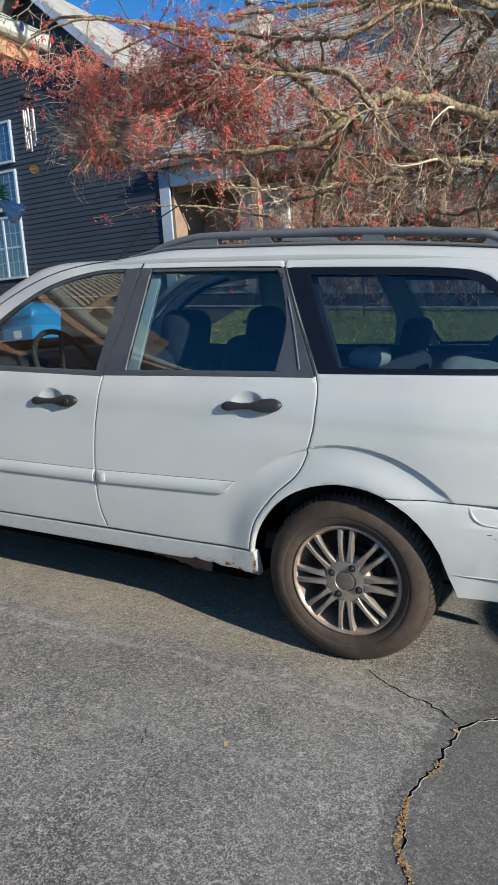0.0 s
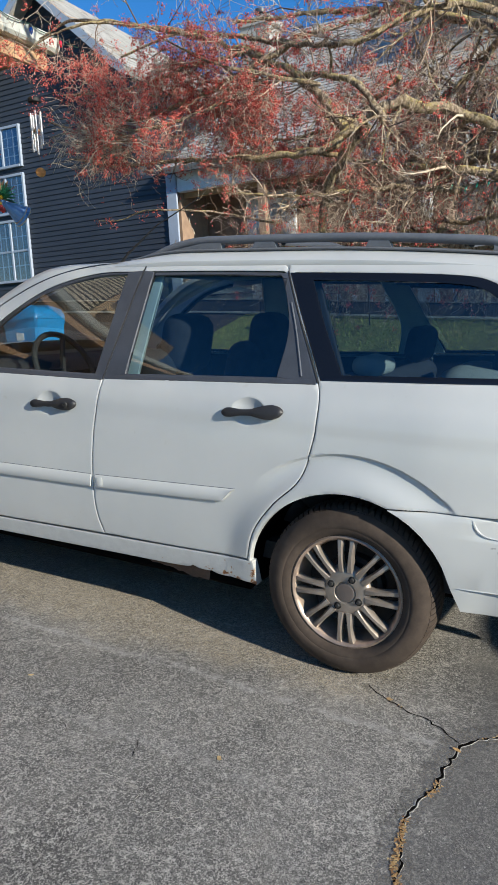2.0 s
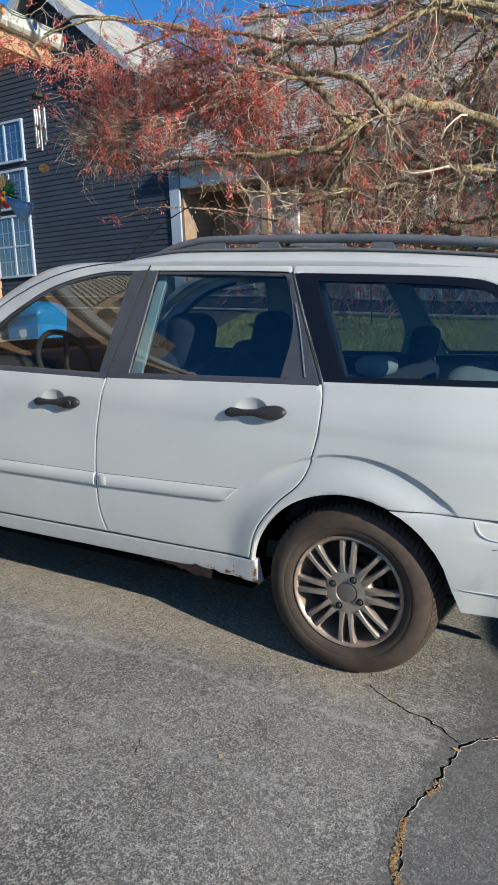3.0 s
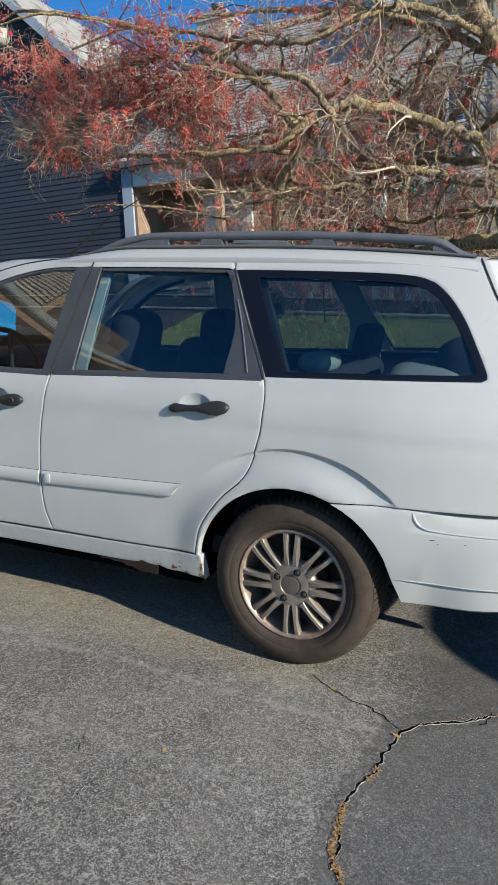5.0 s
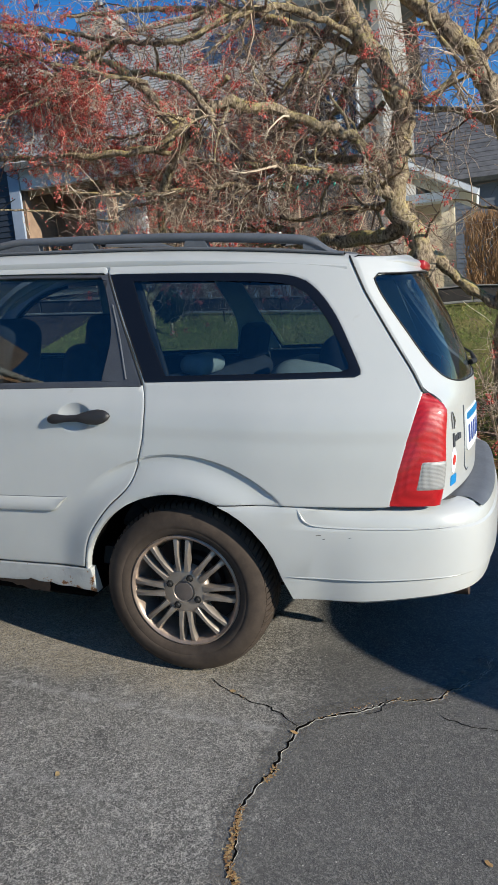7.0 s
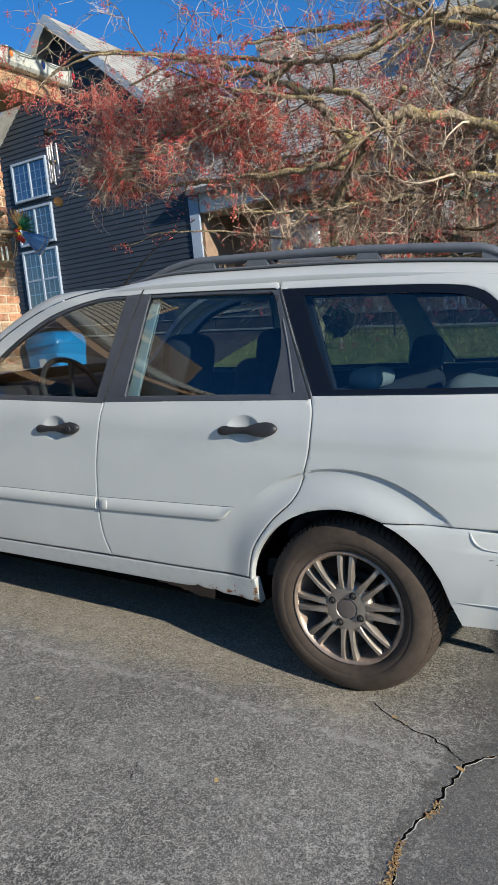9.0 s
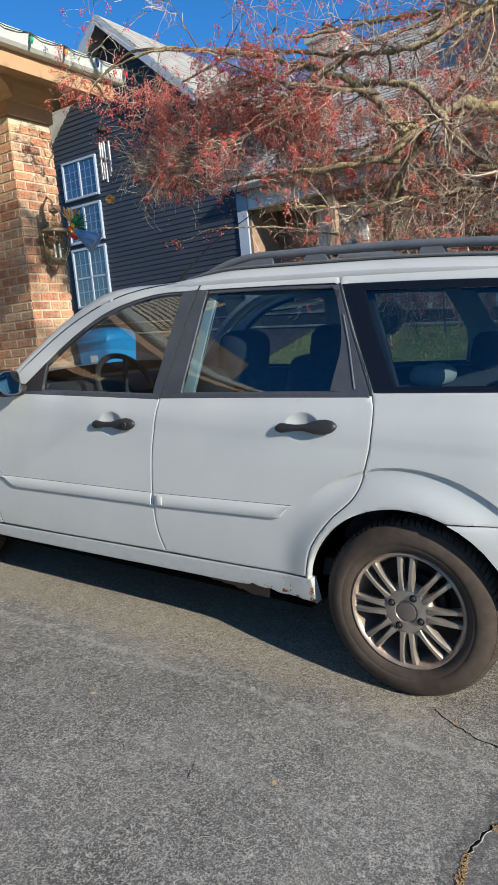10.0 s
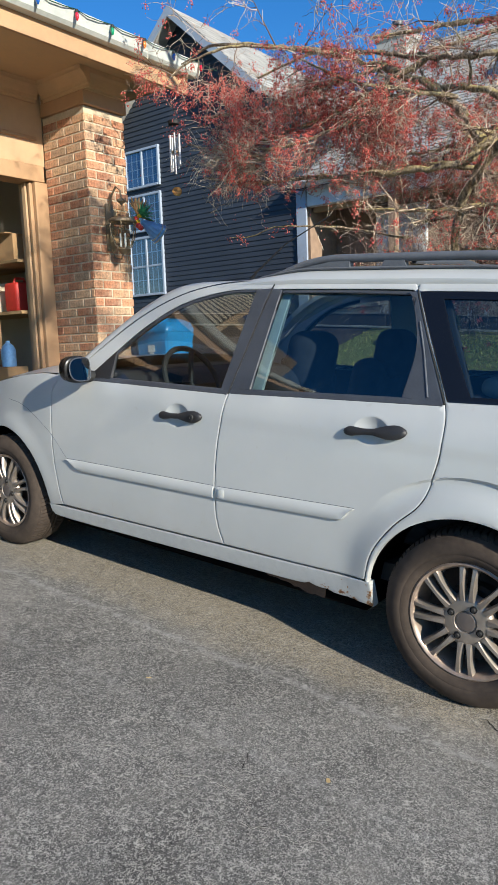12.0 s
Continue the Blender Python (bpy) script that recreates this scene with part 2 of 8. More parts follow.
def bark_mat():
    m, nt, b = nodes_of("bark")
    v = coords(nt, "Object", (1, 1, 0.45))
    rid = noise_tex(nt, v, 55, 8, 0.75)
    col = ramp(nt, rid, [(0.37, (0.042, 0.030, 0.022)), (0.48, (0.235, 0.175, 0.12)), (0.61, (0.53, 0.43, 0.305))])
    lich = ramp(nt, noise_tex(nt, coords(nt, "Object"), 5, 6, 0.7), [(0.46, (0, 0, 0)), (0.56, (1, 1, 1))])
    mott = ramp(nt, noise_tex(nt, coords(nt, "Object"), 60, 4, 0.7), [(0.42, (0.2, 0.2, 0.2)), (0.56, (1, 1, 1))])
    # yellow lichen on the weather side, upwards
    g = nt.nodes.new("ShaderNodeNewGeometry")
    up = nt.nodes.new("ShaderNodeSeparateXYZ")
    nt.links.new(g.outputs["Normal"], up.inputs[0])
    crown = ramp(nt, up.outputs[2], [(0.0, (0.25, 0.25, 0.25)), (0.6, (1, 1, 1))])
    col = mixc(nt, math_node(nt, "MULTIPLY", math_node(nt, "MULTIPLY", lich, mott), math_node(nt, "MULTIPLY", crown, 0.9)), col, (0.62, 0.50, 0.17))
    nt.links.new(col, b.inputs["Base Color"])
    b.inputs["Roughness"].default_value = 0.92
    burl = noise_tex(nt, coords(nt, "Object"), 20, 5, 0.7)
    bump(nt, b, math_node(nt, "ADD", rid, math_node(nt, "MULTIPLY", burl, 1.2)), 0.9, 0.018)
    return m


def island_mat(name, stops, rough=0.7):
    """Colour picked island by island from a few stops."""
    m, nt, b = nodes_of(name)
    g = nt.nodes.new("ShaderNodeNewGeometry")
    nt.links.new(ramp(nt, g.outputs["Random Per Island"], stops), b.inputs["Base Color"])
    b.inputs["Roughness"].default_value = rough
    return m


def shingle_mat(name, a, c):
    m, nt, b = nodes_of(name)
    v = coords(nt, "Object")
    br = nt.nodes.new("ShaderNodeTexNoise")
    br.inputs["Scale"].default_value = 4
    nt.links.new(v, br.inputs["Vector"])
    col = ramp(nt, math_node(nt, "ADD", math_node(nt, "MULTIPLY", br.outputs["Fac"], 0.5), math_node(nt, "MULTIPLY", noise_tex(nt, v, 70, 4, 0.7), 0.5)), [(0.35, a), (0.65, c)])
    nt.links.new(col, b.inputs["Base Color"])
    b.inputs["Roughness"].default_value = 0.9
    return m


def grass_ground_mat():
    m, nt, b = nodes_of("lawn_soil")
    v = coords(nt, "Object")
    col = ramp(nt, noise_tex(nt, v, 1.3, 6, 0.7), [(0.32, (0.10, 0.12, 0.03)), (0.5, (0.18, 0.18, 0.045)), (0.68, (0.27, 0.22, 0.07))])
    fine = noise_tex(nt, v, 60, 4, 0.7)
    col = mixc(nt, 1.0, col, ramp(nt, fine, [(0.3, (0.5, 0.5, 0.5)), (0.7, (1.3, 1.3, 1.3))]), "MULTIPLY")
    nt.links.new(col, b.inputs["Base Color"])
    b.inputs["Roughness"].default_value = 0.95
    bump(nt, b, fine, 1.0, 0.03)
    return m


M = {
    "asphalt": asphalt_mat(),
    "paint": car_paint(),
    "rust_paint": rusty_paint(),
    "rust": plain("rusted_steel", (0.085, 0.052, 0.036), 0.9, 0.0, 40, 0.5, 0.6),
    "trim": plain("grey_black_plastic", (0.056, 0.063, 0.077), 0.42, 0, 120, 0.15, 0.15),
    "glass_border": plain("black_fritted_glass", (0.008, 0.009, 0.012), 0.04, 0, 40, 0.05),
    "grip": plain("black_handle_plastic", (0.024, 0.024, 0.026), 0.5, 0, 120, 0.15, 0.2),
    "rail": plain("grey_rail_plastic", (0.115, 0.125, 0.142), 0.5, 0, 90, 0.15, 0.1),
    "rubber": plain("black_rubber", (0.018, 0.018, 0.018), 0.7, 0, 60, 0.2),
    "tyre": plain("dusty_tyre_rubber", (0.060, 0.046, 0.037), 0.85, 0, 30, 0.35, 0.2),
    "alloy": plain("dirty_alloy", (0.33, 0.285, 0.245), 0.40, 0.6, 26, 0.22, 0.1),
    "alloy_cap": plain("dull_centre_cap", (0.12, 0.10, 0.09), 0.65, 0.2, 60, 0.15, 0.2),
    "rim_lip": plain("stained_rim_lip", (0.33, 0.255, 0.205), 0.42, 0.5, 30, 0.35, 0.1),
    "alloy_dark": plain("brake_dust_barrel", (0.042, 0.028, 0.022), 0.6, 0.2, 26, 0.5, 0.1),
    "gloss_black": plain("gloss_black_plastic", (0.012, 0.012, 0.013), 0.28, 0, 40, 0.1),
    "black": plain("black_void", (0.006, 0.006, 0.006), 0.9),
    "under": plain("near_black_underbody", (0.005, 0.0047, 0.0045), 0.9, 0, 12, 0.3),
    "glass": glass_mat("side_glass", (0.76, 0.84, 0.85), 0.0, 2.12),
    "glass_dark": glass_mat("privacy_glass", (0.52, 0.63, 0.68), 0.0, 2.1),
    "windscreen": glass_mat("windscreen_glass", (0.86, 0.90, 0.88), 0.0, 1.5),
    "pane": glass_mat("house_pane", (0.80, 0.84, 0.88), 0.0, 2.1),
    "lantern_glass": glass_mat("lantern_glass", (0.92, 0.90, 0.84), 0.0, 1.25),
    "seat": plain("grey_seat_cloth", (0.032, 0.035, 0.042), 0.95, 0, 150, 0.3, 0.4),
    "seat_light": plain("pale_seat_cloth", (0.36, 0.38, 0.36), 0.95, 0, 150, 0.15, 0.4),
    "liner": plain("pale_grey_liner", (0.58, 0.65, 0.61), 0.9, 0, 80, 0.12, 0.2),
    "dash": plain("dark_dashboard", (0.035, 0.034, 0.034), 0.7, 0, 90, 0.15, 0.2),
    "lamp_red": ribbed_lens("red_lamp_lens", (0.46, 0.010, 0.014), 0.0036),
    "lamp_clear": ribbed_lens("clear_lamp_lens", (0.34, 0.34, 0.33), 0.0042),
    "porch_brick": plain("shaded_brown_brick", (0.27, 0.185, 0.13), 0.9, 0, 9, 0.3, 0.3),
    "amber": plain("amber_wood", (0.55, 0.25, 0.05), 0.5, 0, 20, 0.15),
    "mirror": plain("mirror_glass", (0.40, 0.44, 0.48), 0.03, 1.0, 5, 0.01),
    "chrome": plain("dull_chrome", (0.55, 0.55, 0.56), 0.22, 1.0, 30, 0.1),
    "brick": brick_mat(),
    "mortar": plain("mortar", (0.55, 0.45, 0.32), 0.95, 0, 60, 0.18, 0.5),
    "tan": plain("tan_trim_paint", (0.47, 0.285, 0.155), 0.65, 0, 14, 0.10, 0.1),
    "soffit": plain("warm_cream_soffit_paint", (0.58, 0.40, 0.22), 0.6, 0, 14, 0.08),
    "tan_panel": plain("tan_garage_panel", (0.52, 0.34, 0.20), 0.7, 0, 14, 0.08, 0.1),
    "cream": plain("cream_siding_paint", (0.76, 0.65, 0.47), 0.7, 0, 12, 0.08),
    "white": plain("white_house_trim", (0.72, 0.75, 0.78), 0.6, 0, 16, 0.08),
    # the white trim again, with its bluish shade put into the colour
    "trim_shade": plain("white_trim_shade_tint", (0.33, 0.39, 0.48), 0.6, 0, 16, 0.08),
    # blue of the sky's reflection, put into the panel behind the upper window
    "sky_tint_panel": plain("sky_tint_panel", (0.10, 0.15, 0.26), 0.8, 0, 6, 0.35),
    "curtain": plain("brown_curtain", (0.19, 0.15, 0.12), 0.9, 0, 12, 0.3),
    "gutter": plain("white_gutter_metal", (0.56, 0.58, 0.54), 0.45, 0, 20, 0.12),
    "slate": plain("slate_blue_siding", (0.032, 0.040, 0.055), 0.6, 0, 16, 0.16),
    "greyside": plain("grey_siding", (0.105, 0.105, 0.108), 0.75, 0, 14, 0.14),
    "bluegrey": plain("blue_grey_siding", (0.13, 0.15, 0.19), 0.7, 0, 14, 0.14),
    "paleside": plain("pale_grey_siding", (0.34, 0.33, 0.31), 0.75, 0, 14, 0.12),
    "shingle": shingle_mat("weathered_shingles", (0.26, 0.255, 0.245), (0.50, 0.485, 0.455)),
    "shingle_dark": shingle_mat("dark_shingles", (0.075, 0.075, 0.08), (0.17, 0.165, 0.165)),
    "bark": bark_mat(),
    "twig": island_mat("twigs", [(0.0, (0.06, 0.040, 0.030)), (0.3, (0.23, 0.15, 0.11)), (0.6, (0.47, 0.35, 0.26)), (1.0, (0.74, 0.63, 0.48))], 0.85),
    "berry": island_mat("crab_berries", [(0.0, (0.16, 0.024, 0.018)), (0.2, (0.46, 0.062, 0.044)), (0.55, (0.71, 0.138, 0.11)), (0.88, (0.70, 0.19, 0.155)), (1.0, (0.74, 0.38, 0.27))], 0.62),
    "lawn": grass_ground_mat(),
    "blade": island_mat("grass_blades", [(0.0, (0.09, 0.15, 0.03)), (0.6, (0.22, 0.28, 0.06)), (1.0, (0.50, 0.42, 0.14))], 0.8),
    "leaf": island_mat("fallen_leaves", [(0.0, (0.20, 0.09, 0.035)), (0.5, (0.42, 0.24, 0.09)), (1.0, (0.58, 0.42, 0.20))], 0.8),
    "curb": plain("weathered_concrete", (0.27, 0.26, 0.24), 0.9, 0, 12, 0.2, 0.4),
    "weathered": plain("weathered_pale_wood", (0.30, 0.29, 0.26), 0.9, 0, 30, 0.3, 0.3),
    "dark_ground": plain("dark_brown_ground", (0.045, 0.030, 0.022), 0.95, 0, 45, 0.5, 0.9),
    "timber": plain("dark_timber", (0.055, 0.048, 0.042), 0.9, 0, 10, 0.3, 0.4),
    # near-black that stands for the shade down in the cracks
    "dirt": plain("crack_depth_black", (0.005, 0.0045, 0.004), 0.95, 0, 40, 0.5, 0.5),
    "sealer": plain("worn_sealer_band", (0.185, 0.178, 0.166), 0.85, 0, 160, 0.45, 0.5),
    "dry_twig": island_mat("dry_twigs", [(0.0, (0.30, 0.24, 0.17)), (1.0, (0.62, 0.54, 0.42))], 0.85),
    "crackrim": plain("crack_edge_stone", (0.38, 0.36, 0.32), 0.95, 0, 120, 0.4, 0.8),
    "blue": plain("bright_blue_vinyl", (0.006, 0.24, 0.58), 0.35, 0, 14, 0.25, 0.4),
    "navy": plain("navy_cloth", (0.02, 0.05, 0.22), 0.8, 0, 30, 0.2),
    "yellow": plain("yellow_plastic", (0.72, 0.42, 0.02), 0.5, 0, 14, 0.2),
    "redcan": plain("red_plastic", (0.62, 0.045, 0.035), 0.5, 0, 14, 0.15),
    "card": plain("cardboard", (0.36, 0.22, 0.11), 0.9, 0, 14, 0.15, 0.2),
    "wood": plain("pale_shelf_wood", (0.38, 0.24, 0.12), 0.8, 0, 14, 0.2, 0.2),
    "garage_in": plain("garage_plaster", (0.34, 0.30, 0.25), 0.9, 0, 6, 0.12),
    "bronze": plain("aged_bronze", (0.24, 0.18, 0.115), 0.45, 0.4, 40, 0.3, 0.2),
    "pipe": plain("aluminium_tube", (0.42, 0.42, 0.43), 0.42, 0.8, 20, 0.15),
    "evergreen": island_mat("dark_needles", [(0.0, (0.010, 0.018, 0.010)), (1.0, (0.035, 0.055, 0.028))], 0.7),
    "hay": plain("dry_bush", (0.30, 0.17, 0.08), 0.9, 0, 20, 0.35),
}
M["gilt"] = plain("gilt_foil", (0.62, 0.55, 0.40), 0.35, 0.7, 30, 0.2)
M["blue_ribbon"] = plain("pale_blue_ribbon", (0.30, 0.55, 0.92), 0.35, 0.1, 30, 0.25)
wash = M["sealer"].node_tree
wash_alpha = ramp(wash, noise_tex(wash, coords(wash, "Object"), 55, 5, 0.75), [(0.40, (0.0, 0.0, 0.0)), (0.62, (0.75, 0.75, 0.75))])
wash.links.new(wash_alpha, wash.nodes["Principled BSDF"].inputs["Alpha"])
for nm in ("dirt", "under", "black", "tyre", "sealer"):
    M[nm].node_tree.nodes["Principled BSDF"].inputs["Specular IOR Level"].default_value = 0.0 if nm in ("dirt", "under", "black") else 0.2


# ---- mesh helpers ----
def part(name, bm, material, parent=None, label="", smooth=True, angle=40):
    me = bpy.data.meshes.new(name)
    bm.normal_update()
    bm.to_mesh(me)
    bm.free()
    mats = material if isinstance(material, (list, tuple)) else [material]
    for m in mats:
        me.materials.append(m)
    if smooth:
        me.shade_smooth()
        me.set_sharp_from_angle(angle=radians(angle))
    ob = new(name, me)
    if parent is not None:
        ob.parent = parent
    if label:
        ob["label"] = label
    return ob


def thing(name, label, category, m=None, group="", kind=""):
    ob = new(name)
    ob.empty_display_size = 0.1
    if m is not None:
        ob.matrix_world = m
    return tagged(ob, label, category, group, kind)


def box(bm, lo, hi, bevel=0.0, segs=2, m=None):
    lo, hi = Vector(lo), Vector(hi)
    mat = Matrix.Translation((lo + hi) / 2) @ Matrix.Diagonal((*(hi - lo), 1))
    if m is not None:
        mat = m @ mat
    vs = bmesh.ops.create_cube(bm, size=1, matrix=mat)["verts"]
    if bevel:
        es = list({e for v in vs for e in v.link_edges})
        bmesh.ops.bevel(bm, geom=es, offset=bevel, segments=segs, profile=0.5, affect="EDGES")
    return bm


def boxes(*specs, bevel=0.0, segs=2):
    bm = bmesh.new()
    for lo, hi in specs:
        box(bm, lo, hi, bevel, segs)
    return bm


def tube(bm, pts, radii, sides=8, closed_ends=True):
    """A tapered tube along points."""
    pts = [Vector(p) for p in pts]
    if isinstance(radii, (int, float)):
        radii = [radii] * len(pts)
    rings, ref = [], Vector((0.3, 0.2, 0.93)).normalized()
    for i, p in enumerate(pts):
        d = (pts[min(i + 1, len(pts) - 1)] - pts[max(i - 1, 0)]).normalized()
        if abs(d.dot(ref)) > 0.96:
            ref = Vector((0.9, 0.3, 0.1)).normalized()
        a = d.cross(ref).normalized()
        b = d.cross(a)
        rings.append([bm.verts.new(p + (a * math.cos(2 * math.pi * k / sides) + b * math.sin(2 * math.pi * k / sides)) * radii[i]) for k in range(sides)])
    for r0, r1 in zip(rings, rings[1:]):
        for k in range(sides):
            bm.faces.new((r0[k], r0[(k + 1) % sides], r1[(k + 1) % sides], r1[k]))
    if closed_ends:
        bm.faces.new(rings[0])
        bm.faces.new(rings[-1][::-1])
    return bm


def lathe(bm, profile, segs=48, m=None, closed=False):
    """Turns (radius, height) points about z."""
    rings = []
    for r, h in profile:
        rings.append([bm.verts.new(Vector((r * math.cos(2 * math.pi * k / segs), r * math.sin(2 * math.pi * k / segs), h))) for k in range(segs)])
    pairs = list(zip(rings, rings[1:])) + ([(rings[-1], rings[0])] if closed else [])
    for r0, r1 in pairs:
        for k in range(segs):
            bm.faces.new((r0[k], r0[(k + 1) % segs], r1[(k + 1) % segs], r1[k]))
    if m is not None:
        bmesh.ops.transform(bm, matrix=m, verts=[v for r in rings for v in r])
    return bm


def spline(pts, step=0.02):
    """Points along a Catmull-Rom curve through pts."""
    pts = [np.array(p, float) for p in pts]
    if len(pts) == 2:
        n = max(1, int(np.linalg.norm(pts[1] - pts[0]) / step))
        return [pts[0] + (pts[1] - pts[0]) * i / n for i in range(n + 1)]
    ext = [2 * pts[0] - pts[1], *pts, 2 * pts[-1] - pts[-2]]
    out = []
    for i in range(1, len(ext) - 2):
        p0, p1, p2, p3 = ext[i - 1:i + 3]
        n = max(1, int(np.linalg.norm(p2 - p1) / step))
        for k in range(n):
            t = k / n
            out.append(0.5 * (2 * p1 + (p2 - p0) * t + (2 * p0 - 5 * p1 + 4 * p2 - p3) * t * t + (3 * p1 - p0 - 3 * p2 + p3) * t ** 3))
    out.append(pts[-1])
    return out


def loop_of(*segments, step=0.02):
    """A closed outline from curved segments that meet in corners."""
    out = []
    for s in segments:
        out += spline(s, step)[:-1]
    return [tuple(p) for p in out]


def inside(poly, q):
    """Which of the points q lie inside the outline."""
    poly, q = np.array(poly), np.array(q)
    res = np.zeros(len(q), bool)
    x, y = q[:, 0], q[:, 1]
    for (x0, y0), (x1, y1) in zip(poly, np.roll(poly, -1, 0)):
        c = ((y0 > y) != (y1 > y))
        with np.errstate(divide="ignore", invalid="ignore"):
            res ^= c & (x < (x1 - x0) * (y - y0) / (y1 - y0 + 1e-12) + x0)
    return res


def shrink(poly, d):
    p = np.array(poly)
    t = np.roll(p, -1, 0) - np.roll(p, 1, 0)
    n = np.stack([-t[:, 1], t[:, 0]], 1)
    n /= np.linalg.norm(n, axis=1)[:, None] + 1e-9
    area = np.sum(p[:, 0] * np.roll(p[:, 1], -1) - np.roll(p[:, 0], -1) * p[:, 1])
    return p + n * d * np.sign(area)


def sheet(surface, outline, holes=(), step=0.03, thick=0.012, roll=0.0012, offset=0.0, more=()):
    """A panel on a curved surface: outline and holes in its two coordinates, edges rolled over and turned in."""
    loops = [outline, *holes]
    pts, edges, depth = [], [], []
    for lp in loops:
        a = len(pts)
        pts += [tuple(p) for p in lp]
        depth += [roll] * len(lp)
        edges += [(a + i, a + (i + 1) % len(lp)) for i in range(len(lp))]
    extra = [shrink(outline, d) for d in (0.003, 0.008)] + [shrink(h, -d) for h in holes for d in (0.003, 0.008)]
    o = np.array(outline)
    gx = np.arange(o[:, 0].min() + step / 2, o[:, 0].max(), step)
    gz = np.arange(o[:, 1].min() + step / 2, o[:, 1].max(), step)
    grid = np.array([(x, z) for x in gx for z in gz])
    if len(grid):
        keep = inside(shrink(outline, step * 0.45), grid)
        for h in holes:
            keep &= ~inside(shrink(h, -step * 0.45), grid)
        extra.append(grid[keep])
    if len(more):
        extra.append(np.array(more))
    for arr in extra:
        arr = np.asarray(arr)
        if not len(arr):
            continue
        ok = inside(outline, arr)
        for h in holes:
            ok &= ~inside(h, arr)
        pts += [tuple(p) for p in arr[ok]]
        depth += [0.0] * int(ok.sum())
    from mathutils.geometry import delaunay_2d_cdt
    vo, eo, fo, ov, _, _ = delaunay_2d_cdt([Vector(p) for p in pts], edges, [], 0, 1e-5)
    cen = np.array([sum((vo[i] for i in f), Vector((0, 0))) / len(f) for f in fo])
    ok = inside(outline, cen)
    for h in holes:
        ok &= ~inside(h, cen)
    bm = bmesh.new()
    dep = [depth[o_[0]] if o_ else 0.0 for o_ in ov]
    vs = [bm.verts.new(surface(v.x, v.y, offset + d)) for v, d in zip(vo, dep)]
    for f, k in zip(fo, ok):
        if k:
            try:
                bm.faces.new([vs[i] for i in f])
            except ValueError:
                pass
    loose = [v for v in bm.verts if not v.link_faces]
    bmesh.ops.delete(bm, geom=loose, context="VERTS")
    if thick:
        back = {}
        bm.verts.index_update()
        where = {v: (q.x, q.y) for v, q in zip(vs, vo) if v.is_valid}
        rim = [e for e in bm.edges if len(e.link_faces) == 1]
        for e in rim:
            for v in e.verts:
                if v not in back:
                    back[v] = bm.verts.new(surface(*where[v], offset + thick))
        for e in rim:
            a, b = e.verts
            bm.faces.new((a, b, back[b], back[a]))
    bmesh.ops.recalc_face_normals(bm, faces=bm.faces)
    return bm


# ---- ground ----
GRADE = math.tan(radians(4.3))


def ease(a, b, x):
    t = min(1.0, max(0.0, (x - a) / (b - a)))
    return t * t * (3 - 2 * t)


def ground_z(x, y):
    z = -GRADE * min(max(x, -4.7), 9.0)
    if x < -4.7:
        z += 0.05 * min(-4.7 - x, 6)
    z += (0.241 + 0.024 * ease(-0.6, 1.2, x)) * min(max(y - 2.7, 0.0), 4.8) * (0.25 + 0.75 * ease(8.0, 2.5, x))
    if y > 7.5:
        z += 0.02 * min(y - 7.5, 60)
    return z


def grid_sheet(xs, ys, dz, f):
    bm = bmesh.new()
    vs = [[bm.verts.new((x, y, ground_z(x, y) + dz)) for x in xs] for y in ys]
    for j in range(len(ys) - 1):
        for i in range(len(xs) - 1):
            if f((xs[i] + xs[i + 1]) / 2, (ys[j] + ys[j + 1]) / 2):
                bm.faces.new((vs[j][i], vs[j][i + 1], vs[j + 1][i + 1], vs[j + 1][i]))
    loose = [v for v in bm.verts if not v.link_faces]
    bmesh.ops.delete(bm, geom=loose, context="VERTS")
    return bm


XS = [-900, -300, -100, -50, -30, -20, *np.arange(-14, 16.1, 1.0), 20, 30, 50, 100, 300, 900]
YS = [-900, -300, -100, -50, -30, -20, *np.arange(-14, 2.1, 1.0), 2.7, *np.arange(3.1, 8.2, 0.4), *np.arange(9, 20.1, 1.0), 30, 50, 100, 300, 900]
ground = part("ground", grid_sheet(XS, YS, -0.03, lambda x, y: True), M["lawn"])
tagged(ground, "autumn lawn of short green and straw grass with leaves", "ground", kind="structure")
DX = np.concatenate([np.arange(-4.7, 9.1, 0.46), [12, 16]])
DY = [-14, -8, *np.arange(-5, 2.75, 0.28), 2.72]
drive = part("driveway", grid_sheet(DX, DY, 0.0, lambda x, y: True), M["asphalt"])
tagged(drive, "worn grey asphalt driveway with cracks and crazing", "driveway", kind="structure")


# added dark sheet: keeps the ground dark as seen through the wagon's front window
dark_sheet = part("planting_bed", grid_sheet(np.linspace(-10.0, -4.2, 30), np.linspace(3.4, 7.95, 24), -0.015, lambda x, y: True), M["dark_ground"])
tagged(dark_sheet, "dark sheet added over the lawn below the slate-blue house", "ground", kind="structure")

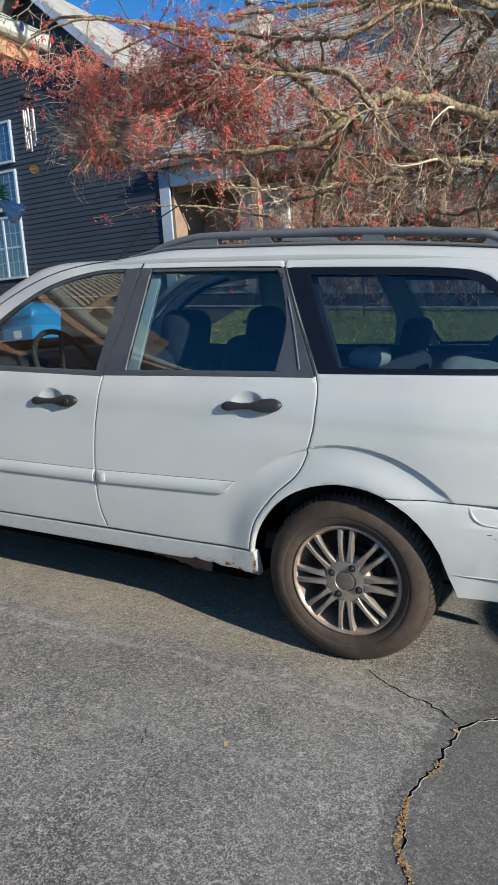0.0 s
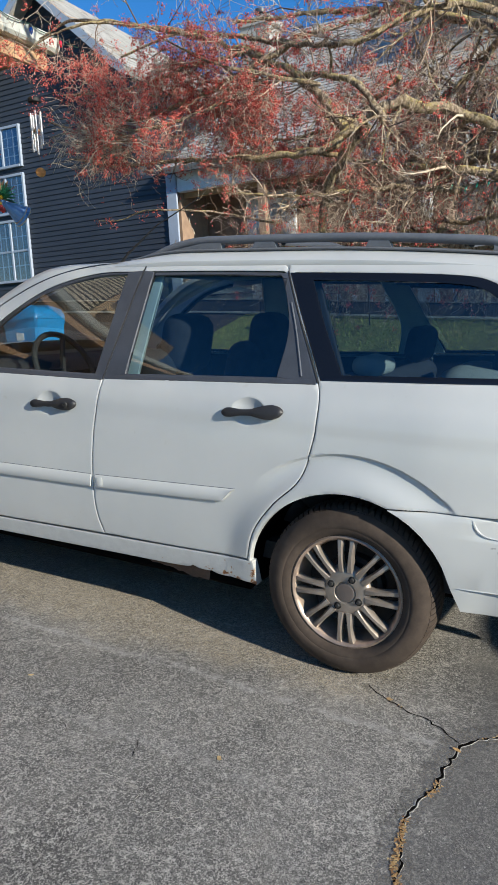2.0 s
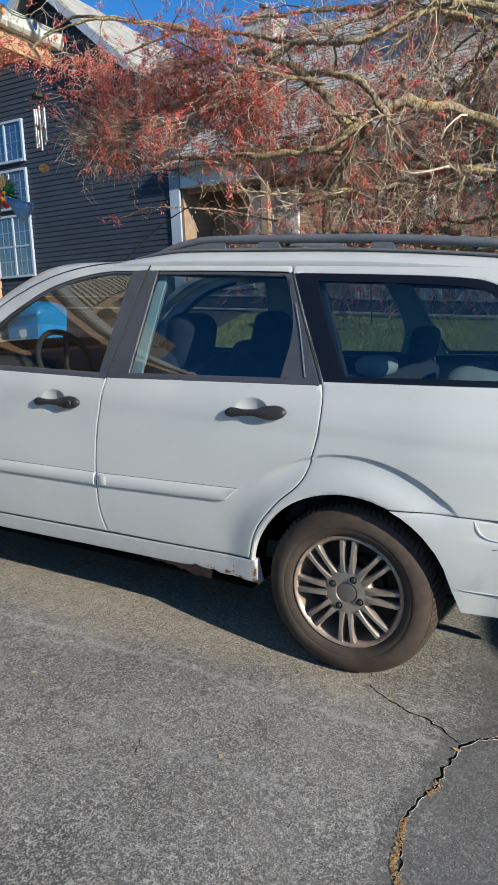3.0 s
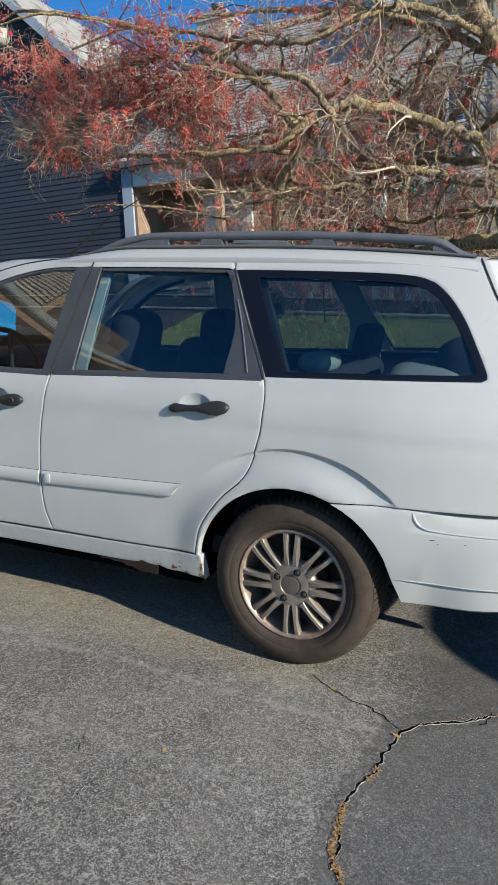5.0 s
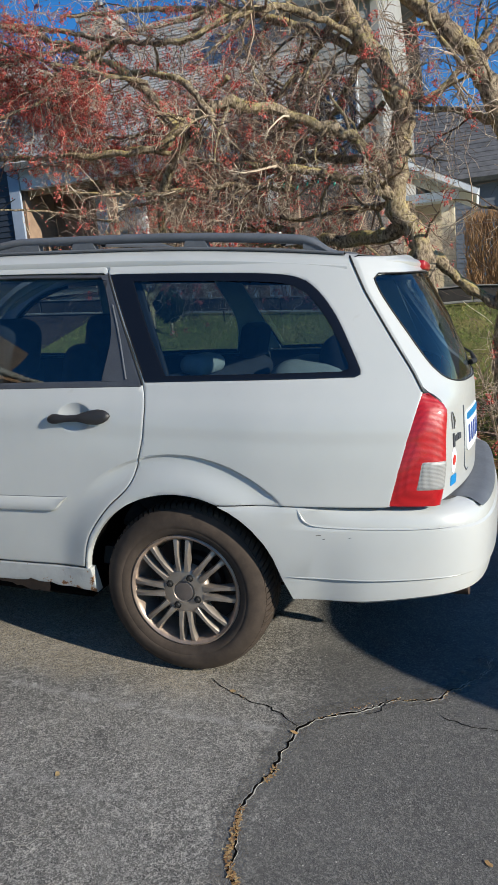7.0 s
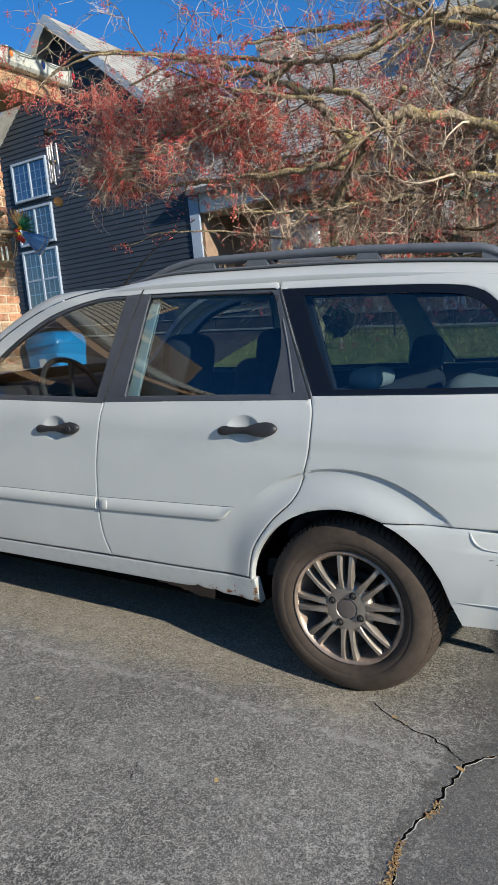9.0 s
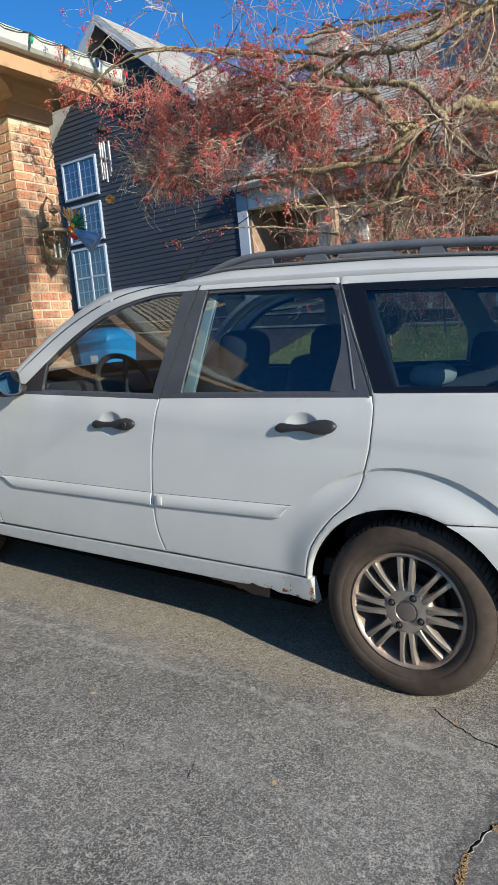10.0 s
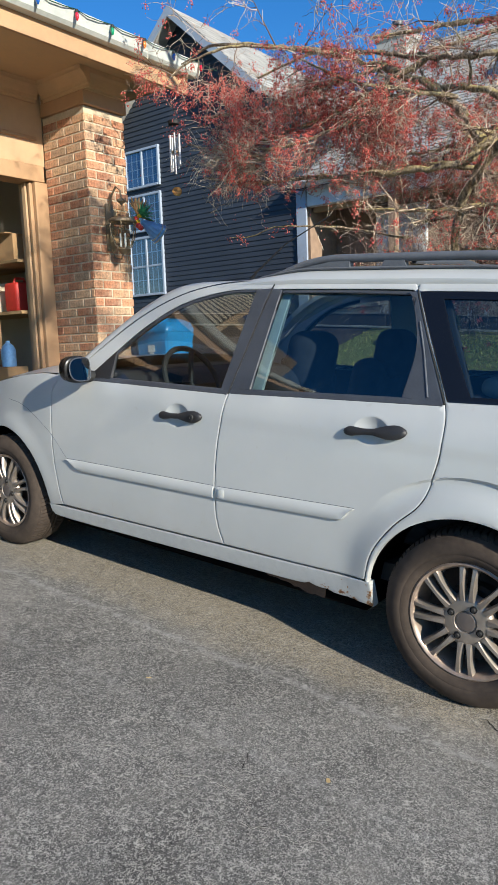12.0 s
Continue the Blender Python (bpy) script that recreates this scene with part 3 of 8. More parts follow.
# ---- houses ----
def siding_wall(name, lo, hi, axis, normal, material, parent, course=0.115, top=None):
    """Lap siding on a wall: each board leans out at its foot. axis: 'x' or 'y' along the wall; top(u): height of the wall's top at u."""
    u0, u1, z0, z1, w = lo[0], hi[0], lo[1], hi[1], lo[2]
    z = z0
    back = new(name)
    back.parent = parent
    while z < z1 - 0.01:
        zt = min(z + course, z1)
        a, b = u0, u1
        if top is not None:
            us = np.linspace(u0, u1, 241)
            ok = [u for u in us if top(u) > z + course * 0.5]
            if not ok:
                break
            a, b = ok[0], ok[-1]
        bm = bmesh.new()
        q = []
        for u in (a, b):
            for o, zz in ((0.018, z), (0.004, zt), (-0.02, zt), (-0.02, z)):
                q.append((u, w + normal * o, zz) if axis == "x" else (w + normal * o, u, zz))
        v = [bm.verts.new(p) for p in q]
        for i in range(4):
            bm.faces.new((v[i], v[(i + 1) % 4], v[4 + (i + 1) % 4], v[4 + i]))
        bm.faces.new(v[0:4])
        bm.faces.new(v[4:8])
        bmesh.ops.recalc_face_normals(bm, faces=bm.faces)
        part("clapboard", bm, material, back, smooth=False)
        z += course
    return back


def roof_slab(name, p00, p10, p11, p01, thick, material, parent, rows=14, label=""):
    """Shingle courses on a slope: p00-p10 the eave, p01-p11 the ridge."""
    p00, p10, p11, p01 = (Vector(p) for p in (p00, p10, p11, p01))
    n = (p10 - p00).cross(p01 - p00).normalized()
    if n.z < 0:
        n = -n
    bm = bmesh.new()
    rng = random.Random(5)
    for r in range(rows):
        a, b = r / rows, (r + 1) / rows
        l0, r0 = p00.lerp(p01, a), p10.lerp(p11, a)
        l1, r1 = p00.lerp(p01, b), p10.lerp(p11, b)
        cols = max(4, int((r0 - l0).length / 0.3))
        for c in range(cols):
            u0, u1 = c / cols, (c + 1) / cols
            j = rng.uniform(0.010, 0.018)
            q = [l0.lerp(r0, u0) + n * j, l0.lerp(r0, u1) + n * j, l1.lerp(r1, u1) + n * 0.003, l1.lerp(r1, u0) + n * 0.003]
            d = [l0.lerp(r0, u0) - n * 0.004, l0.lerp(r0, u1) - n * 0.004]
            v = [bm.verts.new(x) for x in q + d]
            bm.faces.new(v[0:4])
            bm.faces.new((v[4], v[5], v[1], v[0]))
    corners = [p00, p10, p11, p01]
    v = [bm.verts.new(p - n * 0.003) for p in corners] + [bm.verts.new(p - n * thick) for p in corners]
    bm.faces.new(v[4:8])
    for i in range(4):
        bm.faces.new((v[i], v[(i + 1) % 4], v[4 + (i + 1) % 4], v[4 + i]))
    return part(name, bm, material, parent, label, smooth=False)


def window(name, cx, wall, z0, z1, w, normal, parent, axis="x", mullions=1, sash=True, trim="white", blind="timber"):
    """A window set in a wall that runs along axis: frame, sash bar, grid bars, panes and a flat panel as the dim room
    behind.
    """
    def at(u, o, z):
        return (u, wall + normal * o, z) if axis == "x" else (wall + normal * o, u, z)

    def bar(bm, u0, u1, za, zb, o0, o1):
        p, q = at(u0, o0, za), at(u1, o1, zb)
        box(bm, [min(a, b) for a, b in zip(p, q)], [max(a, b) for a, b in zip(p, q)], 0.004, 1)

    win = new(name)
    win.parent = parent
    bm = bmesh.new()
    f = 0.045
    u0, u1 = cx - w / 2, cx + w / 2
    bar(bm, u0 - f, u0, z0 - f, z1 + f, -0.02, 0.058)
    bar(bm, u1, u1 + f, z0 - f, z1 + f, -0.02, 0.058)
    bar(bm, u0, u1, z1, z1 + f, -0.02, 0.058)
    bar(bm, u0, u1, z0 - f, z0, -0.02, 0.066)
    part("window_frame", bm, M[trim], win, smooth=False)
    edges = [u0 + (u1 - u0) * k / (mullions + 1) for k in range(mullions + 2)]
    bm = bmesh.new()
    for e in edges[1:-1]:
        bar(bm, e - 0.022, e + 0.022, z0, z1, -0.02, 0.050)
    if sash:
        zm = (z0 + z1) / 2
        bar(bm, u0, u1, zm - 0.02, zm + 0.02, -0.015, 0.042)
    part("sash_bar", bm, M[trim], win, smooth=False)
    bm = bmesh.new()
    for a, b in zip(edges, edges[1:]):
        for k in (1, 2):
            e = a + (b - a) * k / 3
            bar(bm, e - 0.008, e + 0.008, z0, z1, 0.0235, 0.0255)
        for k in range(1, 4):
            zz = z0 + (z1 - z0) * k / 4
            bar(bm, a, b, zz - 0.008, zz + 0.008, 0.0235, 0.0255)
    part("grid_bar", bm, M[trim], win, smooth=False)
    bm = bmesh.new()
    bar(bm, u0, u1, z0, z1, 0.026, 0.029)
    part("pane", bm, M["pane"], win, smooth=False)
    # flat coloured panel in place of the room's dimness
    bm = bmesh.new()
    bar(bm, u0 - 0.02, u1 + 0.02, z0 - 0.02, z1 + 0.02, 0.019, 0.0225)
    part("blind", bm, M[blind], win, "flat panel standing for the dim room behind the panes", smooth=False)
    return win


def slate_house():
    y0, x0, x1 = 8.0, -10.25, -6.45
    h = thing("slate_house", "dark slate-blue lap-sided house with a shingled gable roof", "house", pose(0, 0, 0))
    eave, peak, mid = 5.50, 7.12, -8.30
    slope = 0.88
    top = lambda u: peak - abs(u - mid) * slope - 0.05
    siding_wall("front_wall", (x0, 0.3, y0), (x1, peak), "x", -1, M["slate"], h, 0.088, top)
    siding_wall("side_wall", (y0 + 0.02, 0.3, x1), (16.0, eave - 0.05), "y", 1, M["slate"], h, 0.088)
    part("rear_wall", boxes(((x0, 15.8, 0.3), (x1 - 0.05, 16.0, eave))), M["slate"], h, smooth=False)
    part("left_wall", boxes(((x0, y0 + 0.05, 0.3), (x0 + 0.15, 15.8, eave))), M["slate"], h, smooth=False)
    ov, oy = 0.12, 0.34
    ex, ez = x1 + ov, eave - ov * slope
    roof_slab("roof", (ex, y0 - oy, ez), (ex, 16.3, ez), (mid, 16.3, peak + 0.06), (mid, y0 - oy, peak + 0.06), 0.10, M["shingle"], h, 16)
    exl = x0 - ov
    roof_slab("roof", (exl, y0 - oy, ez), (exl, 16.3, ez), (mid, 16.3, peak + 0.06), (mid, y0 - oy, peak + 0.06), 0.10, M["shingle"], h, 16)
    for s in (1, -1):
        bm = bmesh.new()
        e = ex if s > 0 else exl
        a, b = Vector((mid, y0 - oy - 0.02, peak + 0.05)), Vector((e, y0 - oy - 0.02, ez + 0.0))
        d = Vector((0, 0, -0.17))
        v = [bm.verts.new(p) for p in (a, b, b + d, a + d)] + [bm.verts.new(p + Vector((0, 0.03, 0))) for p in (a, b, b + d, a + d)]
        bm.faces.new(v[0:4])
        bm.faces.new(v[4:8])
        for i in range(4):
            bm.faces.new((v[i], v[(i + 1) % 4], v[4 + (i + 1) % 4], v[4 + i]))
        bmesh.ops.recalc_face_normals(bm, faces=bm.faces)
        part("rake_board", bm, M["trim_shade"], h, "white rake board with blue-grey shade in its colour", smooth=False)
    siding_wall("wing_wall", (x1, 0.3, y0), (-5.74, 3.8), "x", -1, M["slate"], h, 0.088)
    part("corner_board", boxes(((-5.90, y0 - 0.045, 0.3), (-5.71, y0 + 0.0, 3.72)), bevel=0.004), M["trim_shade"], h, "white corner board with blue-grey shade in its colour", smooth=False)
    # the upper window's backing is coloured as reflected sky
    window("upper_window", -9.45, y0, 4.36, 5.0, 0.84, -1, h, sash=False, trim="trim_shade", blind="sky_tint_panel")
    window("stair_window", -9.45, y0, 3.54, 4.16, 0.84, -1, h, sash=False, trim="trim_shade", blind="curtain")
    window("lower_window", -9.45, y0, 2.31, 3.36, 0.84, -1, h, trim="trim_shade", blind="curtain")
    bm = boxes(((-7.0, 13.0, 6.0), (-6.3, 13.7, 7.9)), ((-7.05, 12.95, 7.75), (-6.25, 13.75, 7.9)))
    part("chimney", bm, M["paleside"], h, "pale boxed chimney", smooth=False)
    part("flue_cap", lathe(bmesh.new(), [(0.0, 8.2), (0.13, 8.18), (0.13, 8.1), (0.08, 8.1), (0.08, 7.88)], 16, Matrix.Translation((-6.65, 13.35, 0))), M["trim"], h)
    return h


def porch():
    h = thing("entry_porch", "shaded entry porch with white beam and shingled lean-to roof", "porch", pose(0, 0, 0))
    part("beam", boxes(((-5.70, 7.98, 3.44), (-1.6, 8.12, 3.74)), bevel=0.006), M["white"], h, smooth=False)
    part("post", boxes(((-1.78, 7.99, 0.9), (-1.6, 8.13, 3.44)), bevel=0.006), M["white"], h, smooth=False)
    part("post", boxes(((-4.25, 7.99, 1.3), (-4.13, 8.11, 3.44)), bevel=0.006), M["porch_brick"], h, smooth=False)
    part("back_wall", boxes(((-5.70, 8.9, 0.8), (-1.5, 9.05, 4.2))), M["porch_brick"], h, smooth=False)
    part("side_lining", boxes(((-5.76, 8.06, 0.9), (-5.70, 8.9, 3.74))), M["porch_brick"], h, smooth=False)
    part("door", boxes(((-4.9, 8.84, 1.42), (-4.0, 8.9, 3.4)), bevel=0.01), M["white"], h, smooth=False)
    part("door_pane", boxes(((-4.75, 8.825, 2.3), (-4.15, 8.84, 3.2)), bevel=0.004), M["pane"], h, smooth=False)
    part("beam_lining", boxes(((-5.68, 8.13, 3.36), (-1.6, 8.20, 3.46)), bevel=0.004), M["wood"], h, "bare wooden lining under the beam", smooth=False)
    part("skirt_board", boxes(((-5.35, 7.84, 1.46), (-4.35, 7.88, 1.92)), bevel=0.004), M["cream"], h, "cream board below the porch rail", smooth=False)
    for k in range(4):
        part("skirt_rail", boxes(((-5.40, 7.80, 1.50 + 0.12 * k), (-4.30, 7.835, 1.525 + 0.12 * k))), M["timber"], h, smooth=False)
    for k in range(9):
        x = -3.2 + 0.24 * k
        part("baluster", boxes(((x, 7.86, 1.40), (x + 0.055, 7.91, 1.70 - 0.05 * (k % 3))), bevel=0.004), M["white"], h, smooth=False)
    window("porch_window", -2.6, 8.9, 1.9, 3.0, 0.8, -1, h, trim="trim_shade")
    roof_slab("roof", (-5.78, 7.7, 3.76), (-1.4, 7.7, 3.76), (-1.4, 10.4, 5.45), (-5.78, 10.4, 5.45), 0.08, M["shingle"], h, 18)
    roof_slab("upper_roof", (-6.38, 10.4, 5.455), (-2.32, 10.4, 5.455), (-2.32, 14.6, 8.08), (-6.38, 14.6, 8.08), 0.08, M["shingle"], h, 18)
    part("rear_wall", boxes(((-6.3, 14.4, 0.8), (-2.4, 14.55, 7.9))), M["greyside"], h, smooth=False)
    part("floor_slab", boxes(((-5.7, 7.9, 0.9), (-1.5, 8.9, 1.42))), M["curb"], h, smooth=False)
    return h


def grey_house():
    h = thing("grey_house", "weathered grey lap-sided house with white-trimmed windows", "house", pose(0, 0, 0))
    x0, x1, y0, eave = -2.3, -0.35, 10.45, 6.2
    siding_wall("front_wall", (x0, 0.8, y0), (x1, 3.36), "x", -1, M["greyside"], h, 0.125)
    siding_wall("upper_wall", (x0, 3.50, y0), (x1, eave), "x", -1, M["paleside"], h, 0.125)
    part("storey_band", boxes(((x0, y0 - 0.05, 3.36), (x1, y0 + 0.02, 3.50)), bevel=0.004), M["white"], h, smooth=False)
    siding_wall("side_wall", (y0 + 0.02, 0.8, x1), (17.5, eave), "y", 1, M["paleside"], h, 0.125)
    part("rear_wall", boxes(((x0, 17.4, 0.8), (x1 - 0.05, 17.5, eave))), M["greyside"], h, smooth=False)
    part("left_wall", boxes(((x0, y0 + 0.05, 0.8), (x0 + 0.1, 17.4, eave))), M["greyside"], h, smooth=False)
    part("corner_board", boxes(((x1 - 0.1, y0 - 0.04, 0.8), (x1 + 0.03, y0, eave)), bevel=0.004), M["paleside"], h, smooth=False)
    window("upper_window", -1.15, y0, 3.62, 4.9, 0.8, -1, h, trim="white")
    window("side_window", 12.5, x1, 3.2, 4.6, 0.9, 1, h, axis="y")
    roof_slab("roof", (x0 - 0.02, y0 - 0.35, eave - 0.1), (x1 + 0.3, y0 - 0.35, eave - 0.1), (x1 + 0.3, 14.0, eave + 2.3), (x0 - 0.02, 14.0, eave + 2.3), 0.12, M["shingle"], h, 22)
    roof_slab("roof", (x0 - 0.3, 17.8, eave - 0.1), (x1 + 0.3, 17.8, eave - 0.1), (x1 + 0.3, 14.0, eave + 2.3), (x0 - 0.3, 14.0, eave + 2.3), 0.12, M["shingle_dark"], h, 12)
    bm = bmesh.new()
    v = [bm.verts.new(p) for p in ((x1, y0, eave - 0.1), (x1, 17.5, eave - 0.1), (x1, 14.0, eave + 2.25), (x1 - 0.1, y0, eave - 0.1), (x1 - 0.1, 17.5, eave - 0.1), (x1 - 0.1, 14.0, eave + 2.25))]
    for f in ((0, 1, 2), (3, 4, 5), (0, 1, 4, 3), (1, 2, 5, 4), (2, 0, 3, 5)):
        bm.faces.new([v[i] for i in f])
    bmesh.ops.recalc_face_normals(bm, faces=bm.faces)
    part("gable", bm, M["paleside"], h, smooth=False)
    return h


def cream_porch_house():
    h = thing("cream_house", "cream neighbour house with a pillared porch and grey roof", "house", pose(0, 0, 0))
    part("porch_post", boxes(((0.48, 11.9, 0.8), (0.72, 12.14, 2.95)), bevel=0.01), M["cream"], h, smooth=False)
    part("porch_beam", boxes(((-0.30, 11.85, 2.95), (0.80, 12.2, 3.12)), bevel=0.01), M["white"], h, smooth=False)
    part("porch_wall", boxes(((-0.30, 12.9, 0.8), (0.45, 13.05, 3.1))), M["cream"], h, smooth=False)
    roof_slab("porch_roof", (1.15, 11.6, 3.05), (1.15, 14.0, 3.05), (-0.30, 14.0, 3.8), (-0.30, 11.6, 3.8), 0.1, M["white"], h, 8)
    siding_wall("wall", (-0.2, 0.8, 19.0), (9.5, 4.4), "x", -1, M["bluegrey"], h, 0.13)
    window("far_window", 2.3, 19.0, 2.7, 4.0, 1.0, -1, h)
    roof_slab("roof", (-1.5, 18.6, 4.25), (10.0, 18.6, 4.25), (10.0, 22.5, 6.9), (-1.5, 22.5, 6.9), 0.12, M["shingle_dark"], h, 16)
    part("rear_wall", boxes(((-1.0, 22.0, 0.8), (9.5, 22.2, 5.4))), M["paleside"], h, smooth=False)
    return h


slate_house()
porch()
grey_house()
cream_porch_house()


# ---- garage ----
GX = -4.565


def garage():
    g = thing("garage", "tan-trimmed brick garage with its door standing open", "garage", pose(0, 0, 0))
    fz = ground_z(-4.7, 0)
    opn_y, opn_z = 1.772, 2.74
    y_end = -6.2
    # front wall: lintel, casing, far side
    part("header_panel", boxes(((GX - 0.18, -1.72, opn_z + 0.14), (GX, 1.93, 3.50)), ((GX - 0.18, y_end, 3.34), (GX, -1.722, 3.50)), bevel=0.004), M["tan_panel"], g, smooth=False)
    part("header_board", boxes(((GX - 0.02, -1.72, opn_z + 0.35), (GX + 0.02, 1.85, opn_z + 0.38)), bevel=0.004), M["tan"], g, smooth=False)
    part("lintel", boxes(((GX - 0.18, -1.72, opn_z), (GX + 0.025, 1.90, opn_z + 0.14)), bevel=0.006), M["tan"], g, smooth=False)
    part("casing", boxes(((GX - 0.02, opn_y + 0.02, fz), (GX + 0.025, 1.925, opn_z - 0.003)), bevel=0.006), M["tan"], g, smooth=False)
    part("jamb", boxes(((GX - 0.19, opn_y, fz), (GX - 0.022, opn_y + 0.05, opn_z - 0.003)), ((GX - 0.12, opn_y - 0.022, fz), (GX - 0.07, opn_y - 0.001, opn_z - 0.003)), bevel=0.004), M["tan_panel"], g, smooth=False)
    part("stop_strip", boxes(((GX - 0.045, opn_y - 0.012, fz), (GX - 0.018, opn_y + 0.018, opn_z - 0.005)), bevel=0.004), M["tan"], g, smooth=False)
    part("far_pier", boxes(((GX - 0.2, -1.95, fz), (GX, -1.723, 3.338))), M["tan_panel"], g, smooth=False)
    part("far_pier", boxes(((GX - 0.2, y_end, fz), (GX, -5.9, 3.338))), M["tan_panel"], g, smooth=False)
    part("bay_beam", boxes(((GX - 0.12, -2.45, 2.88), (GX + 0.38, -1.55, 3.03)), bevel=0.006), M["tan"], g, smooth=False)
    # second bay, out of view: a dark sectional door added to darken its reflection
    shut = part("garage_door", boxes(((GX - 0.15, -5.9, fz), (GX - 0.13, -1.952, 3.338))), M["timber"], g, "dark sectional door, unseen, added to darken the reflection", smooth=False)
    for k in range(5):
        part("door_section", boxes(((GX - 0.129, -5.88, fz + 0.01 + k * 0.585), (GX - 0.10, -1.97, fz + 0.58 + k * 0.585)), bevel=0.008, segs=1), M["timber"], shut, smooth=False)
    # room
    part("floor_slab", boxes(((-11.0, y_end, fz - 0.1), (GX - 0.0, 2.3, fz + 0.004))), M["curb"], g, smooth=False)
    part("back_wall", boxes(((-11.1, y_end, fz), (-11.0, 2.4, 3.6))), M["garage_in"], g, smooth=False)
    part("side_wall", boxes(((-11.0, 2.3, fz), (GX - 0.02, 2.385, 3.6))), M["garage_in"], g, smooth=False)
    part("side_wall", boxes(((-11.0, y_end, fz), (GX - 0.2, y_end + 0.1, 3.6))), M["garage_in"], g, smooth=False)
    part("room_ceiling", boxes(((-11.0, y_end, 3.3), (GX - 0.19, 2.29, 3.4))), M["garage_in"], g, smooth=False)
    # eave: soffit, fascia, crown, gutter, roof
    ye = 2.72
    part("soffit", boxes(((-4.75, y_end, 3.554), (-3.56, ye - 0.02, 3.58))), M["soffit"], g, smooth=False)
    part("fascia", boxes(((-3.56, y_end, 3.445), (-3.53, ye, 3.60)), bevel=0.004), M["tan"], g, smooth=False)
    part("end_fascia", boxes(((-9.0, ye - 0.02, 3.552), (-3.565, ye + 0.01, 3.66)), bevel=0.004), M["tan"], g, smooth=False)
    for nm, a, b in (("crown", (GX, y_end, 0), (GX, 1.87, 0)), ("crown", (GX + 0.06, 1.93, 0), (-4.0, 1.93, 0)), ("crown", (-4.0, 1.93, 0), (-4.0, 2.385, 0))):
        bm = bmesh.new()
        d = (Vector(b) - Vector(a)).normalized()
        n = Vector((d.y, -d.x, 0))
        prof = [(0.0, 3.405), (0.014, 3.405), (0.018, 3.425), (0.034, 3.432), (0.040, 3.455), (0.075, 3.500), (0.098, 3.520), (0.104, 3.540), (0.112, 3.553), (0.0, 3.553)]
        ra = [bm.verts.new(Vector(a) - d * (0.0) + n * o + Vector((0, 0, z))) for o, z in prof]
        rb = [bm.verts.new(Vector(b) + d * (0.112 if a[1] == b[1] else 0.0) + n * o + Vector((0, 0, z))) for o, z in prof]
        for i in range(len(prof)):
            k = (i + 1) % len(prof)
            bm.faces.new((ra[i], ra[k], rb[k], rb[i]))
        bm.faces.new(ra)
        bm.faces.new(rb)
        bmesh.ops.recalc_face_normals(bm, faces=bm.faces)
        part(nm, bm, M["soffit"], g, smooth=False)
    # gutter: an open trough with rolled lip
    bm = bmesh.new()
    prof = [(-3.53, 3.685), (-3.53, 3.580), (-3.46, 3.580), (-3.435, 3.603), (-3.42, 3.645), (-3.405, 3.680), (-3.415, 3.690), (-3.43, 3.680), (-3.445, 3.63), (-3.47, 3.600), (-3.522, 3.600), (-3.522, 3.685)]
    ra = [bm.verts.new((x, y_end, z)) for x, z in prof]
    rb = [bm.verts.new((x, ye + 0.06, z)) for x, z in prof]
    for i in range(len(prof)):
        k = (i + 1) % len(prof)
        bm.faces.new((ra[i], ra[k], rb[k], rb[i]))
    v = [bm.verts.new((x, ye + 0.06, z)) for x, z in prof[:6]]
    bm.faces.new(v)
    bmesh.ops.recalc_face_normals(bm, faces=bm.faces)
    part("gutter", bm, M["gutter"], g, "white metal gutter", smooth=False)
    roof_slab("roof", (-3.48, y_end, 3.695), (-3.48, ye + 0.04, 3.695), (-7.8, ye + 0.04, 5.3), (-7.8, y_end, 5.3), 0.06, M["shingle"], g, 22)
    siding_wall("gable_siding", (-9.0, 3.66, 2.60), (-3.9, 5.25), "x", 1, M["cream"], g, 0.115, lambda u: 3.79 + (-3.5 - u) * 0.345 if u > -7.8 else 3.0)
    siding_wall("gable_siding", (-9.0, fz, y_end - 0.02), (GX - 0.2, 5.25), "x", -1, M["cream"], g, 0.115, lambda u: 3.79 + (-3.5 - u) * 0.345 if u > -7.8 else 3.6)
    # upper storey set back above the garage roof
    siding_wall("upper_siding", (-3.15, 3.9, -5.05), (0.9, 7.3), "y", 1, M["cream"], g, 0.125)
    # dark strips stand for the shade line under each lap
    for k in range(27):
        part("lap_gap", boxes(((-5.045, -3.15, 4.015 + 0.125 * k), (-5.026, 0.9, 4.041 + 0.125 * k))), M["timber"], g, smooth=False)
    part("corner_board", boxes(((-5.06, -3.30, 3.9), (-5.0, -3.152, 7.3)), bevel=0.004), M["soffit"], g, smooth=False)
    part("recess_wall", boxes(((-5.60, -6.0, 3.9), (-5.50, -3.16, 6.6))), M["curtain"], g, smooth=False)
    window("recess_window", -3.95, -5.50, 4.35, 5.1, 0.8, 1, g, axis="y")
    part("recess_beam", boxes(((-5.45, -3.9, 5.75), (-5.05, -3.31, 5.90)), bevel=0.006), M["soffit"], g, smooth=False)
    # pier core and cap
    part("pier_core", boxes(((GX, 1.94, 0.2), (-4.01, 2.375, 3.29)), bevel=0.003), M["mortar"], g, "mortar joints", smooth=False)
    part("pier_cap", boxes(((GX + 0.002, 1.918, 3.295), (-3.978, 2.398, 3.405)), ((GX + 0.001, 1.930, 3.406), (-4.0, 2.385, 3.554)), bevel=0.005), M["tan"], g, smooth=False)
    return g


GARAGE = garage()


